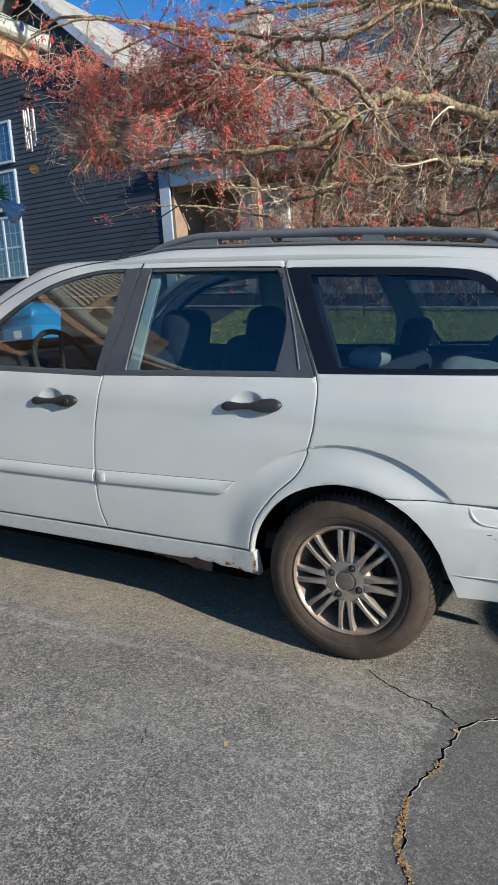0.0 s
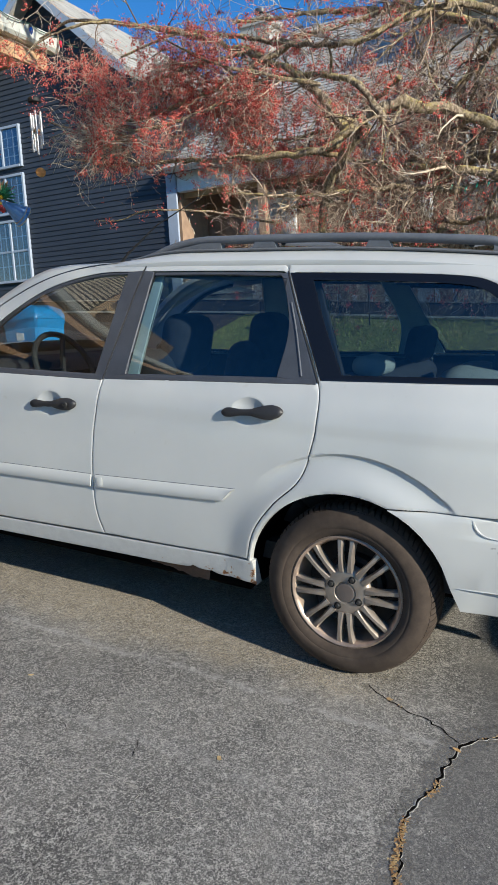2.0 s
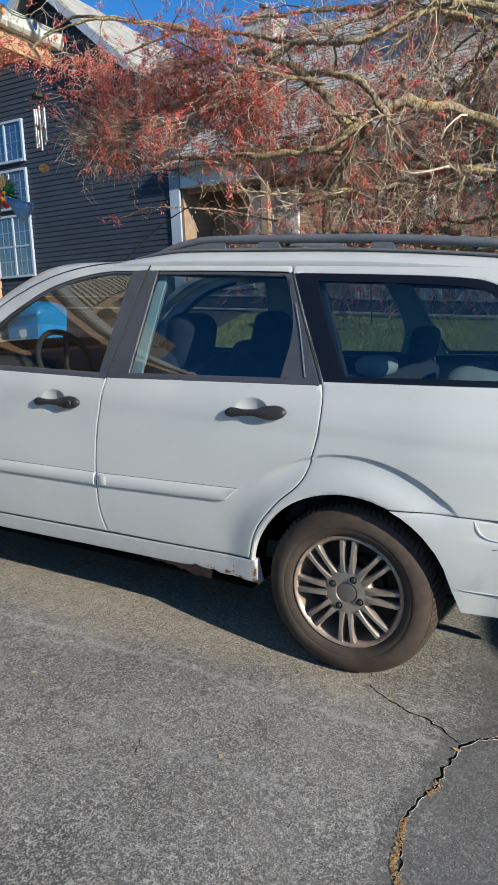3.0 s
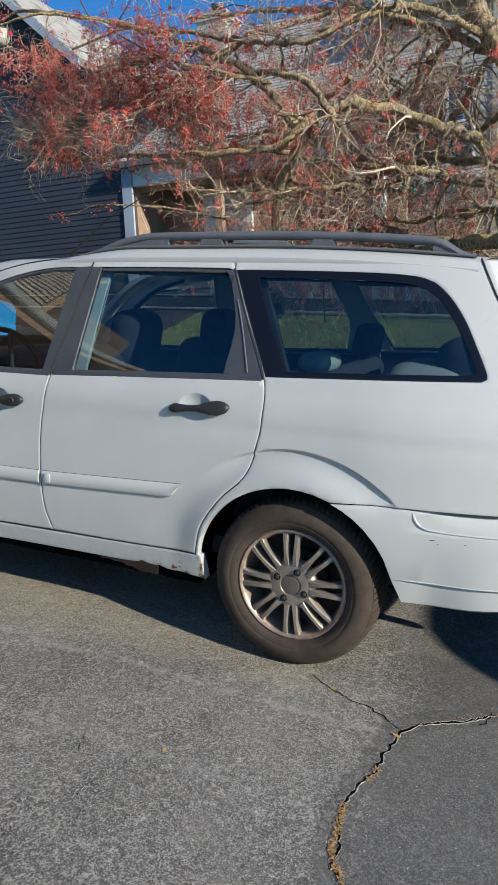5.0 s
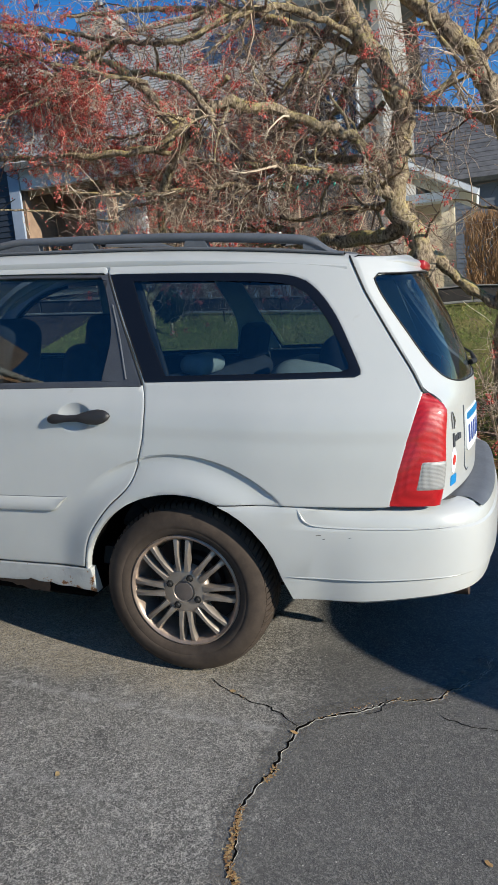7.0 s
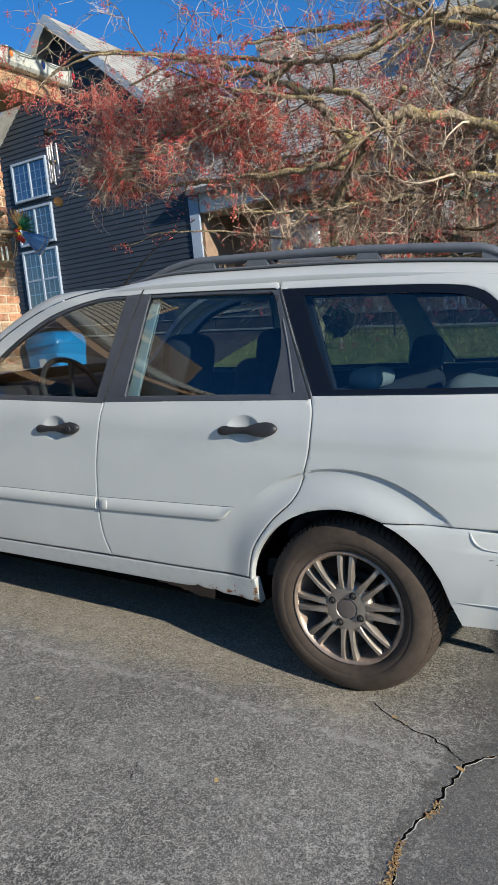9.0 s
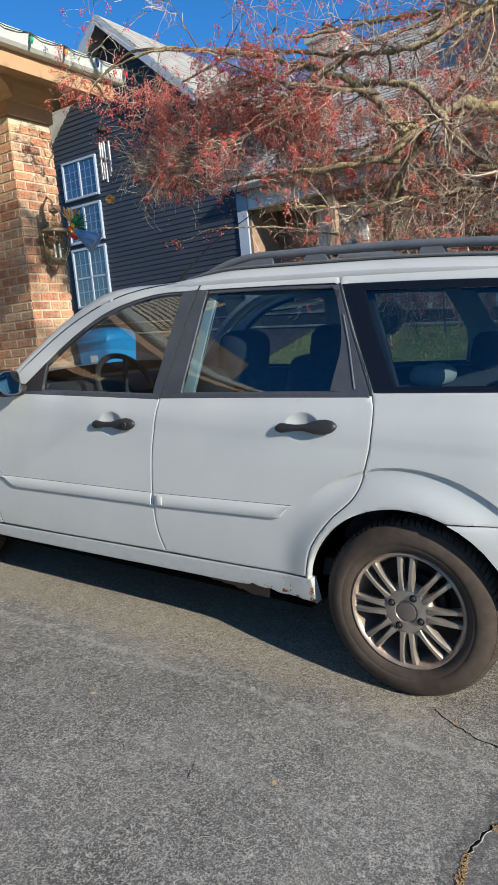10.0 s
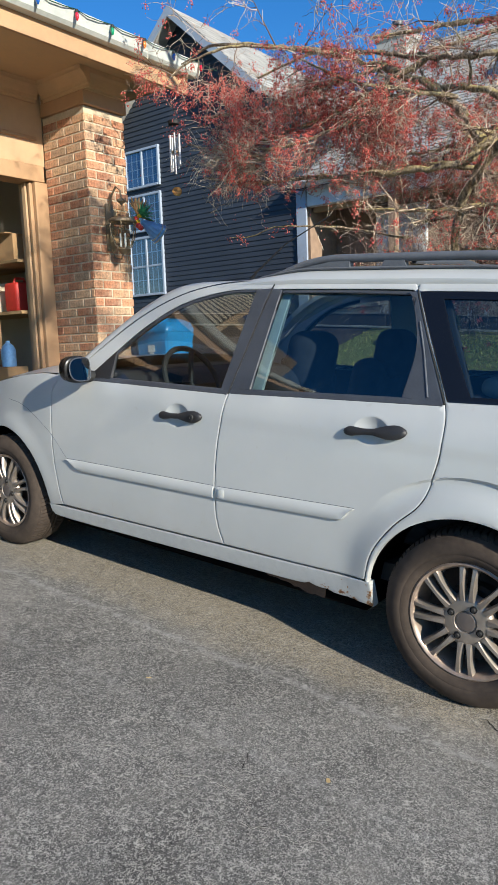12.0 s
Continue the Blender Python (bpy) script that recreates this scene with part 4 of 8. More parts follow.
# ---- the parked wagon (its own axes: x to the rear, y across from the near flank, z up from the tyres' feet) ----
HALF = 0.825
HUBS = ((0.0, 0.31), (-2.615, 0.31))
ZK = [0.15, 0.20, 0.27, 0.35, 0.50, 0.62, 0.80, 0.93, 1.00, 1.05, 1.41, 1.45, 1.50]
YK = [0.05, 0.03, 0.010, -0.012, -0.030, -0.037, -0.030, -0.012, 0.008, 0.030, 0.190, 0.215, 0.27]
ZF = np.linspace(0.15, 1.5, 271)
YF = np.interp(ZF, ZK, YK)
for _ in range(3):
    pad = np.pad(YF, 6, mode="edge")
    YF = np.convolve(pad, np.ones(13) / 13, "valid")


def flank(x, z):
    y = float(np.interp(z, ZF, YF)) + 0.25 * max(0.0, x - 0.2) ** 2 + 0.16 * max(0.0, -2.1 - x) ** 2
    for hx, hz in HUBS:
        r = math.hypot(x - hx, (z - hz) * 1.02)
        if r < 0.62:
            crest = -0.010 * ease(0.5075, 0.4975, r) * ease(0.40, 0.485, r) * ease(0.0, 0.25, z - hz + 0.02)
            if hx == 0.0:
                crest *= ease(-0.36, -0.16, x) * (1 - ease(0.22, 0.36, x) * ease(0.70, 0.64, z))
            else:
                crest = 0.0
            y -= crest + 0.016 * ease(0.49, 0.38, r) * (0.25 + 0.75 * ease(0.30, 0.46, z)) * (1 - 0.65 * ease(0.05, 0.34, x - hx))
    # shallow hollow in the rear door ahead of the arch
    y += 0.003 * math.exp(-((x + 0.50) / 0.13) ** 2 - ((z - 0.48) / 0.10) ** 2)
    # soft shoulder line below the windows
    y -= 0.004 * ease(0.86, 0.90, z) * ease(1.0, 0.95, z)
    return y


def on_flank(x, z, d=0.0):
    return Vector((x, flank(x, z) + d, z))


CAR = thing("station_wagon", "white station wagon, dusty and rust-scabbed, parked nose to the garage", "car", SLOPE)
MIRROR_Y = Matrix.Translation((0, 2 * HALF, 0)) @ Matrix.Diagonal((1, -1, 1, 1))
FAR = []


def both(ob):
    """Marks a flank part to be repeated on the far side."""
    FAR.append(ob)
    return ob


def grow(lp, d):
    return [tuple(p) for p in shrink(lp, -d)]


G_B = [(-0.980, 1.447), (-1.022, 1.187), (-1.055, 0.990), (-1.080, 0.796), (-1.087, 0.630), (-1.082, 0.457), (-1.052, 0.350)]
G_C = [(-0.340, 1.412), (-0.258, 1.250), (-0.140, 1.032), (-0.126, 0.896), (-0.149, 0.770), (-0.182, 0.686), (-0.268, 0.600), (-0.345, 0.490), (-0.380, 0.368)]
G_A = [(-2.125, 0.322), (-2.141, 0.423), (-2.160, 0.600), (-2.173, 0.770), (-2.176, 0.900), (-2.13, 0.985)]
GAP = 0.0021


def arch(cx, a0, a1, r=0.372):
    return [(cx + r * math.cos(radians(a)), 0.305 + r * 0.985 * math.sin(radians(a))) for a in np.linspace(a0, a1, 13)]


BOWL = (0.066, 0.048)


def bowl_rim(cx, cz):
    return [(cx + BOWL[0] * math.cos(a), cz + BOWL[1] * math.sin(a)) for a in np.linspace(0, 2 * math.pi, 28, endpoint=False)]


CREASE = [(r * math.cos(a), 0.31 + r * math.sin(a) / 1.02) for r in (0.486, 0.4905, 0.4975, 0.5025, 0.5075, 0.512) for a in np.linspace(0.4, 2.4, 90)]

# front door
f_out = loop_of([G_A[0], (-1.6, 0.333), G_B[-1]], G_B[::-1], [G_B[0], (-1.25, 1.437), (-1.48, 1.385), (-1.70, 1.277), (-1.90, 1.125), (-2.02, 1.020), (-2.13, 0.985)], G_A[::-1])
f_hole = loop_of([(-1.93, 0.982), (-1.5, 0.986), (-1.064, 0.990)], [(-1.064, 0.990), (-0.996, 1.414)], [(-0.996, 1.414), (-1.225, 1.404), (-1.46, 1.345), (-1.64, 1.243), (-1.80, 1.11), (-1.93, 0.982)])
f_glass = loop_of([(-1.93, 0.975), (-1.5, 0.976), (-1.064, 0.982)], [(-1.064, 0.982), (-0.990, 1.42)], [(-0.990, 1.42), (-1.225, 1.412), (-1.46, 1.353), (-1.64, 1.251), (-1.80, 1.118), (-1.93, 0.975)])
both(part("front_door", sheet(on_flank, [tuple(p) for p in shrink(f_out, GAP)], [f_hole, bowl_rim(-1.315, 0.8745)], 0.03, 0.03), M["paint"], CAR))
# rear door
r_out = loop_of([G_B[-1], (-0.7, 0.357), G_C[-1]], G_C[::-1], [G_C[0], (-0.355, 1.435), (-0.40, 1.446), (-0.70, 1.450), G_B[0]], G_B)
r_hole = loop_of([(-1.044, 0.993), (-0.6, 1.012), (-0.148, 1.030)], [(-0.148, 1.030), (-0.262, 1.25), (-0.338, 1.400)], [(-0.338, 1.400), (-0.36, 1.412), (-0.66, 1.415), (-0.965, 1.414)], [(-0.965, 1.414), (-1.01, 1.18), (-1.044, 0.993)])
r_glass = [tuple(p) for p in shrink(r_hole, -0.006)]
both(part("rear_door", sheet(on_flank, [tuple(p) for p in shrink(r_out, GAP)], [r_hole, bowl_rim(-0.390, 0.918)], 0.024, 0.03, more=CREASE), M["paint"], CAR))
# rear quarter
q_out = loop_of(G_C, [G_C[-1], (-0.366, 0.330), (-0.362, 0.300)], arch(0, 179, 68)[:], [arch(0, 68, 68)[0], (0.27, 0.652)], [(0.27, 0.652), (0.700, 0.658)],
                [(0.700, 0.660), (0.745, 0.86), (0.785, 1.018)], [(0.785, 1.018), (0.750, 1.084), (0.679, 1.189), (0.586, 1.332), (0.527, 1.443)], [(0.527, 1.443), (0.0, 1.452), (-0.345, 1.452)], [(-0.345, 1.452), (-0.340, 1.412)])
q_hole = loop_of([(-0.118, 1.040), (0.2, 1.052), (0.575, 1.066)], [(0.575, 1.066), (0.592, 1.075), (0.590, 1.09), (0.552, 1.165), (0.497, 1.262), (0.432, 1.340), (0.365, 1.382), (0.25, 1.398), (0.0, 1.405), (-0.315, 1.408)], [(-0.315, 1.408), (-0.236, 1.250), (-0.118, 1.040)])
quarter = both(part("quarter_panel", sheet(on_flank, [tuple(p) for p in shrink(q_out, GAP)], [q_hole], 0.019, 0.03, more=CREASE), M["paint"], CAR))
# front wing
w_out = loop_of(G_A, [(-2.13, 0.985), (-2.30, 0.985), (-2.60, 0.935), (-3.00, 0.835), (-3.30, 0.735)], [(-3.30, 0.735), (-3.35, 0.62), (-3.34, 0.50)], [(-3.34, 0.50), (-2.975, 0.47)], arch(-2.615, 153, 2), [arch(-2.615, 2, 2)[0], (-2.243, 0.30), (-2.125, 0.322)])
wing = both(part("front_wing", sheet(on_flank, [tuple(p) for p in shrink(w_out, GAP)], [], 0.03, 0.03), M["paint"], CAR))
# sill, with the scabby end ahead of the rear wheel
rng = random.Random(3)
ragged = [(-0.352 - 0.028 * i, 0.262 + rng.uniform(-0.003, 0.005) + 0.002 * i) for i in range(11)]
s_out = loop_of([(-2.250, 0.306), (-1.6, 0.326), (-1.055, 0.341), (-0.66, 0.352), (-0.36, 0.362)], [(-0.36, 0.362), (-0.352, 0.262)], *[[a, b] for a, b in zip(ragged, ragged[1:])], [ragged[-1], (-0.70, 0.274), (-1.07, 0.266), (-2.10, 0.245), (-2.245, 0.262)], [(-2.245, 0.262), (-2.250, 0.306)], step=0.014)
sill = both(part("sill", sheet(on_flank, s_out, [], 0.02, 0.04), M["rust_paint"], CAR, "white sill with flaking paint and rust ahead of the rear wheel"))
low = [(-0.93 + 0.02 * i, 0.262 - 0.048 * (i / 17) + rng.uniform(-0.006, 0.006)) for i in range(18)]
flap = loop_of([(-0.98, 0.285), (-0.575, 0.285)], [(-0.575, 0.285), (-0.585, 0.225)], [(-0.585, 0.225), low[-1]], *[[b, a] for a, b in zip(low, low[1:])][::-1], [low[0], (-0.98, 0.285)], step=0.015)
part("rust_flap", sheet(lambda x, z, d=0.0: Vector((x, 0.035 + 0.25 * (0.285 - z) + d + 0.004 * math.sin(40 * x), z)), flap, [], 0.02, 0.004, 0.0), M["rust"], CAR, "rusted sill seam hanging loose")
# strip added under the sill to stop sun leaking beneath the car
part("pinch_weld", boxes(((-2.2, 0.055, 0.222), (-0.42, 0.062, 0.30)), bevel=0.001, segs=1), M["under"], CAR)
# glass and dark trim
def bowed(x, z, d=0.0):
    """Side glass, bowed outwards between the belt and the roof."""
    return on_flank(x, z, d - 0.011 * max(0.0, 1 - ((z - 1.20) / 0.215) ** 2))


both(part("front_door_glass", sheet(bowed, f_glass, [], 0.04, 0, 0, 0.014), M["glass"], CAR, "clear side window reflecting the garage"))
both(part("rear_door_glass", sheet(bowed, r_glass, [], 0.04, 0, 0, 0.014), M["glass_dark"], CAR, "tinted rear door window"))
qg = loop_of([(-0.062, 1.062), (0.2, 1.072), (0.53, 1.084)], [(0.53, 1.084), (0.553, 1.092), (0.552, 1.105), (0.520, 1.168), (0.468, 1.25), (0.41, 1.318), (0.345, 1.356), (0.25, 1.370), (0.0, 1.378), (-0.235, 1.380)], [(-0.235, 1.380), (-0.16, 1.23), (-0.062, 1.062)])
both(part("quarter_glass", sheet(on_flank, grow(qg, 0.004), [], 0.08, 0, 0, 0.004), M["glass_dark"], CAR, "tinted rear quarter window"))
b_out = loop_of([(-0.134, 1.040), (0.2, 1.0535), (0.575, 1.0675)], [(0.575, 1.0675), (0.590, 1.076), (0.588, 1.09), (0.550, 1.165), (0.495, 1.261), (0.430, 1.339), (0.364, 1.3805), (0.25, 1.3965), (0.0, 1.4035), (-0.331, 1.4065)], [(-0.331, 1.4065), (-0.249, 1.250), (-0.134, 1.040)])
both(part("quarter_glass_border", sheet(on_flank, b_out, [qg], 0.05, 0.008, 0.001, -0.0015), M["glass_border"], CAR, "black border of the quarter window"))
for nm, pts in (
    ("front_pillar_trim", ([(-1.100, 1.003), (-1.0575, 0.986)], [(-1.0575, 0.986), (-1.0245, 1.187), (-0.9875, 1.417)], [(-0.9875, 1.417), (-1.062, 1.411)], [(-1.062, 1.411), (-1.100, 1.003)])),
    ("rear_pillar_trim", ([(-1.0525, 0.990), (-0.950, 1.014)], [(-0.950, 1.014), (-0.932, 1.410)], [(-0.932, 1.410), (-0.9825, 1.417)], [(-0.9825, 1.417), (-1.0195, 1.187), (-1.0525, 0.990)])),
    ("window_divider", ([(-0.300, 1.040), (-0.1415, 1.030)], [(-0.1415, 1.030), (-0.2585, 1.25), (-0.337, 1.407)], [(-0.337, 1.407), (-0.372, 1.404)], [(-0.372, 1.404), (-0.340, 1.355), (-0.291, 1.205), (-0.300, 1.040)])),
    ("belt_strip", ([(-1.935, 0.976), (-1.5, 0.980), (-1.06, 0.984)], [(-1.06, 0.984), (-1.06, 1.006)], [(-1.06, 1.006), (-1.5, 1.002), (-1.90, 0.998)], [(-1.90, 0.998), (-1.935, 0.976)])),
    ("belt_strip", ([(-1.046, 0.988), (-0.6, 1.007), (-0.146, 1.025)], [(-0.146, 1.025), (-0.152, 1.046)], [(-0.152, 1.046), (-0.6, 1.029), (-1.042, 1.010)], [(-1.042, 1.010), (-1.046, 0.988)])),
    ("mirror_sail", ([(-1.945, 0.978), (-1.765, 0.985)], [(-1.765, 0.985), (-1.778, 1.125)], [(-1.778, 1.125), (-1.945, 0.978)])),
    ("upper_seal", ([(-0.93, 1.396), (-0.66, 1.398), (-0.37, 1.394)], [(-0.37, 1.394), (-0.366, 1.407)], [(-0.366, 1.407), (-0.66, 1.4105), (-0.93, 1.409)], [(-0.93, 1.409), (-0.93, 1.396)])),
    ("upper_seal", ([(-1.06, 1.400), (-1.225, 1.390), (-1.445, 1.331), (-1.62, 1.233), (-1.78, 1.10)], [(-1.78, 1.10), (-1.795, 1.113)], [(-1.795, 1.113), (-1.64, 1.245), (-1.46, 1.346), (-1.225, 1.404), (-1.06, 1.412)], [(-1.06, 1.412), (-1.06, 1.400)])),
):
    both(part(nm, sheet(on_flank, loop_of(*pts), [], 0.04, 0.016, 0.003, -0.002 if nm != "upper_seal" else 0.004), M["grip" if nm == "mirror_sail" else "trim"], CAR))
# dark tubes added in the door gaps beside the windows, in place of their shade
for seam in (G_B[:3], G_C[:3]):
    both(part("gap_seal", tube(bmesh.new(), [on_flank(x, z, -0.0008) for x, z in spline(seam, 0.03)], 0.0030, 6), M["rubber"], CAR))
# divider seam
part("divider_seam", tube(bmesh.new(), [on_flank(x, z, -0.003) for x, z in spline([(-0.30, 1.30), (-0.258, 1.20), (-0.205, 1.05)], 0.03)], 0.003, 6), M["rail"], CAR)

# pressed crease from the front arch down to the moulding, its shading drawn as a grey tube
crease = spline([(-2.59, 0.825), (-2.449, 0.812), (-2.321, 0.766), (-2.171, 0.687), (-2.055, 0.584)], 0.03)
both(part("wing_crease", tube(bmesh.new(), [on_flank(x, z, 0.0008) for x, z in crease], 0.0015, 6), M["rail"], CAR))
# side mouldings: half-round strips
for nm, p0, p1, cut in (("moulding", (-2.050, 0.553), (-1.094, 0.576), 0), ("moulding", (-1.072, 0.576), (-0.428, 0.604), 1)):
    bm = bmesh.new()
    n = 40
    rows, top = [], []
    for i in range(n + 1):
        u = i / n
        x, zc = p0[0] + (p1[0] - p0[0]) * u, p0[1] + (p1[1] - p0[1]) * u
        h = 0.027
        if cut:
            h *= 1 - 0.97 * ease(0.90, 1.0, u) ** 1.3
            zc += 0.027 * 0.97 * ease(0.90, 1.0, u) ** 1.3
        else:
            h *= 0.03 + 0.97 * ease(0.0, 0.10, u)
            zc += 0.027 * ease(0.10, 0.0, u) * 0.9
        top.append(on_flank(x, zc + h + 0.0012, 0.0004))
        rows.append([bm.verts.new(on_flank(x, zc + h * a, 0.004 - 0.016 * b)) for a, b in ((1.0, 0.0), (0.97, 0.45), (0.80, 0.68), (0.0, 0.90), (-0.70, 0.98), (-0.90, 0.75), (-1.0, 0.0))])
    for a, b in zip(rows, rows[1:]):
        for k in range(6):
            bm.faces.new((a[k], a[k + 1], b[k + 1], b[k]))
    bm.faces.new(rows[0])
    bm.faces.new(rows[-1])
    bmesh.ops.recalc_face_normals(bm, faces=bm.faces)
    both(part(nm, bm, M["paint"], CAR))
    # grey tube drawn as the dark gap along the moulding's top
    part("glue_line", tube(bmesh.new(), top, 0.0012, 5), M["rail"], CAR, "thin line drawn for the dark gap above the moulding")
part("moulding_clip", box(bmesh.new(), (-1.062, flank(-1.05, 0.58) - 0.015, 0.560), (-1.030, flank(-1.05, 0.58) - 0.010, 0.598), 0.004), M["paint"], CAR)


# door handles: scooped white bowl with a dark grip across
def handle(x0, x1, z, slope, lock):
    xc, w = (x0 + x1) / 2, (x1 - x0)
    bm = bmesh.new()
    bx, rx, rz = x0 + 0.103, BOWL[0] + 0.001, BOWL[1] + 0.001
    rings = []
    for r in np.linspace(0, 1, 7):
        rings.append([bm.verts.new(on_flank(bx + rx * r * math.cos(a), z + rz * r * math.sin(a), -0.0015)) for a in np.linspace(0, 2 * math.pi, 24, endpoint=False)])
    for a, b in zip(rings, rings[1:]):
        for k in range(24):
            bm.faces.new((a[k], a[(k + 1) % 24], b[(k + 1) % 24], b[k]))
    for i, ring in enumerate(rings):
        r = i / 6
        for v in ring:
            v.co.y += 0.017 * (1 - r * r) + 0.0018
    bmesh.ops.remove_doubles(bm, verts=bm.verts, dist=1e-5)
    bmesh.ops.recalc_face_normals(bm, faces=bm.faces)
    h = both(part("handle_bowl", bm, M["paint"], CAR))
    bm = bmesh.new()
    rows = []
    n = 36
    for i in range(n + 1):
        u = i / n
        x = x0 + w * u
        half = float(np.interp(u, (0, 0.03, 0.08, 0.15, 0.22, 0.34, 0.50, 0.60, 0.70, 0.82, 0.91, 0.97, 1.0), (0.002, 0.011, 0.0165, 0.0175, 0.0145, 0.0112, 0.0120, 0.0180, 0.0240, 0.0262, 0.0215, 0.0130, 0.002)))
        zc = z + slope * (x - xc)
        lift = 0.007 + 0.009 * math.sin(math.pi * u) ** 0.8
        row = []
        for k in range(10):
            a = 2 * math.pi * k / 10
            row.append(bm.verts.new(on_flank(x, zc + half * math.cos(a), -lift + 0.012 * math.sin(a) * min(1.0, half / 0.016))))
        rows.append(row)
    for a, b in zip(rows, rows[1:]):
        for k in range(10):
            bm.faces.new((a[k], a[(k + 1) % 10], b[(k + 1) % 10], b[k]))
    bm.faces.new(rows[0])
    bm.faces.new(rows[-1])
    for xx in (x0 + 0.03, x1 - 0.045):
        y = flank(xx, z)
        box(bm, (xx - 0.014, y - 0.008, z + slope * (xx - xc) - 0.012), (xx + 0.016, y + 0.004, z + slope * (xx - xc) + 0.012), 0.003, 1)
    bmesh.ops.recalc_face_normals(bm, faces=bm.faces)
    g = both(part("door_handle", bm, M["grip"], CAR, "black plastic grip"))
    if lock:
        xx = x1 - 0.040
        m = Matrix.Translation((xx, flank(xx, z) - 0.0295, z + slope * (xx - xc))) @ pose(0, 0, 0, 90, 0, 0)
        part("lock_cylinder", lathe(bmesh.new(), [(0.0, 0.004), (0.004, 0.004), (0.005, 0.007), (0.011, 0.006), (0.013, 0.0)], 20, m), M["rubber"], g)


handle(-1.418, -1.168, 0.8745, 0.06, True)
handle(-0.493, -0.248, 0.918, 0.075, False)

# roof, pillars, screens
ROOF_Z = [(0.215, 1.410), (0.204, 1.4495), (0.222, 1.466), (0.250, 1.483), (0.30, 1.496), (0.42, 1.503), (0.825, 1.510)]


def roof_point(x, u):
    """Roof surface: u from 0 at the flank to 1 at the middle."""
    pts = ROOF_Z
    k = min(len(pts) - 2, int(u * (len(pts) - 1)))
    f = u * (len(pts) - 1) - k
    y = pts[k][0] + (pts[k + 1][0] - pts[k][0]) * f
    z = pts[k][1] + (pts[k + 1][1] - pts[k][1]) * f
    drop = 0.10 * max(0.0, -0.75 - x) ** 2 / 0.25 * 0.30 + 0.05 * max(0.0, x + 0.35) ** 2
    y += 0.10 * max(0.0, x - 0.2) ** 2
    drop += 0.07 * ease(-0.85, -1.26, x) * ease(0.3, 1.0, u)
    return Vector((x, y, z - drop))


bm = bmesh.new()
xs = np.linspace(-1.26, 0.60, 38)
us = list(np.linspace(0, 1, 16))
rows = []
for x in xs:
    near = [roof_point(min(x, 0.60 - 0.22 * (roof_point(x, u).y - HALF) ** 2), u) for u in us]
    far = [Vector((p.x, 2 * HALF - p.y, p.z)) for p in near[-2::-1]]
    rows.append([bm.verts.new(p) for p in near + far])
for a, b in zip(rows, rows[1:]):
    for k in range(len(a) - 1):
        bm.faces.new((a[k], a[k + 1], b[k + 1], b[k]))
bmesh.ops.recalc_face_normals(bm, faces=bm.faces)
part("roof", bm, M["paint"], CAR)
bm = bmesh.new()
rows = []
for x in np.linspace(-1.2, 0.55, 12):
    rows.append([bm.verts.new((x, y, roof_point(x, 0.4).z - 0.035)) for y in np.linspace(0.24, 1.41, 8)])
for a, b in zip(rows, rows[1:]):
    for k in range(7):
        bm.faces.new((a[k], a[k + 1], b[k + 1], b[k]))
part("headliner", bm, M["liner"], CAR)
# windscreen pillars
low = spline([(-1.00, 1.452), (-1.25, 1.441), (-1.48, 1.389), (-1.70, 1.281), (-1.90, 1.129), (-2.02, 1.024), (-2.16, 0.955)], 0.04)
bm = bmesh.new()
rows = []
for i, (x, z) in enumerate(low):
    u = i / (len(low) - 1)
    y = flank(x, z)
    w = (0.050 - 0.012 * u) * (0.08 + 0.92 * ease(0.14, 0.45, u))
    rows.append([bm.verts.new(p) for p in ((x, y, z), (x - 0.006, y + 0.006, z + w * 0.45), (x - 0.016, y + 0.022, z + w * 0.8), (x - 0.030, y + 0.05, z + w), (x + 0.0, y + 0.06, z + w * 0.6))])
for a, b in zip(rows, rows[1:]):
    for k in range(4):
        bm.faces.new((a[k], a[k + 1], b[k + 1], b[k]))
bmesh.ops.recalc_face_normals(bm, faces=bm.faces)
both(part("windscreen_pillar", bm, M["paint"], CAR))
bm = bmesh.new()
rows = []
for i in range(13):
    u = i / 12
    top, bot = Vector((-1.255, 0, 1.428)), Vector((-2.20, 0, 0.975))
    row = []
    for k in range(17):
        v = k / 16
        y0 = 0.285 + (0.14 - 0.285) * u
        y = y0 + (2 * HALF - 2 * y0) * v
        p = top.lerp(bot, u)
        row.append(bm.verts.new((p.x - 0.16 * (1 - (2 * v - 1) ** 2) * (0.4 + u), y, p.z + 0.02 * math.sin(math.pi * u))))
    rows.append(row)
for a, b in zip(rows, rows[1:]):
    for k in range(16):
        bm.faces.new((a[k], a[k + 1], b[k + 1], b[k]))
part("windscreen", bm, M["windscreen"], CAR)
# bonnet
bm = bmesh.new()
rows = []
for i in range(21):
    u = i / 20
    x = -2.15 - 1.28 * u
    ze = float(np.interp(x, [-3.43, -3.30, -3.00, -2.60, -2.30, -2.15], [0.66, 0.735, 0.838, 0.939, 0.988, 0.995]))
    row = []
    for k in range(17):
        v = k / 16
        y0 = flank(x, min(ze, 0.99)) + 0.006
        y = y0 + (2 * HALF - 2 * y0) * v
        row.append(bm.verts.new((x - 0.05 * (1 - (2 * v - 1) ** 2) * u, y, ze + 0.065 * (1 - abs(2 * v - 1) ** 2.6))))
    rows.append(row)
for a, b in zip(rows, rows[1:]):
    for k in range(16):
        bm.faces.new((a[k], a[k + 1], b[k + 1], b[k]))
bmesh.ops.recalc_face_normals(bm, faces=bm.faces)
part("bonnet", bm, M["paint"], CAR)
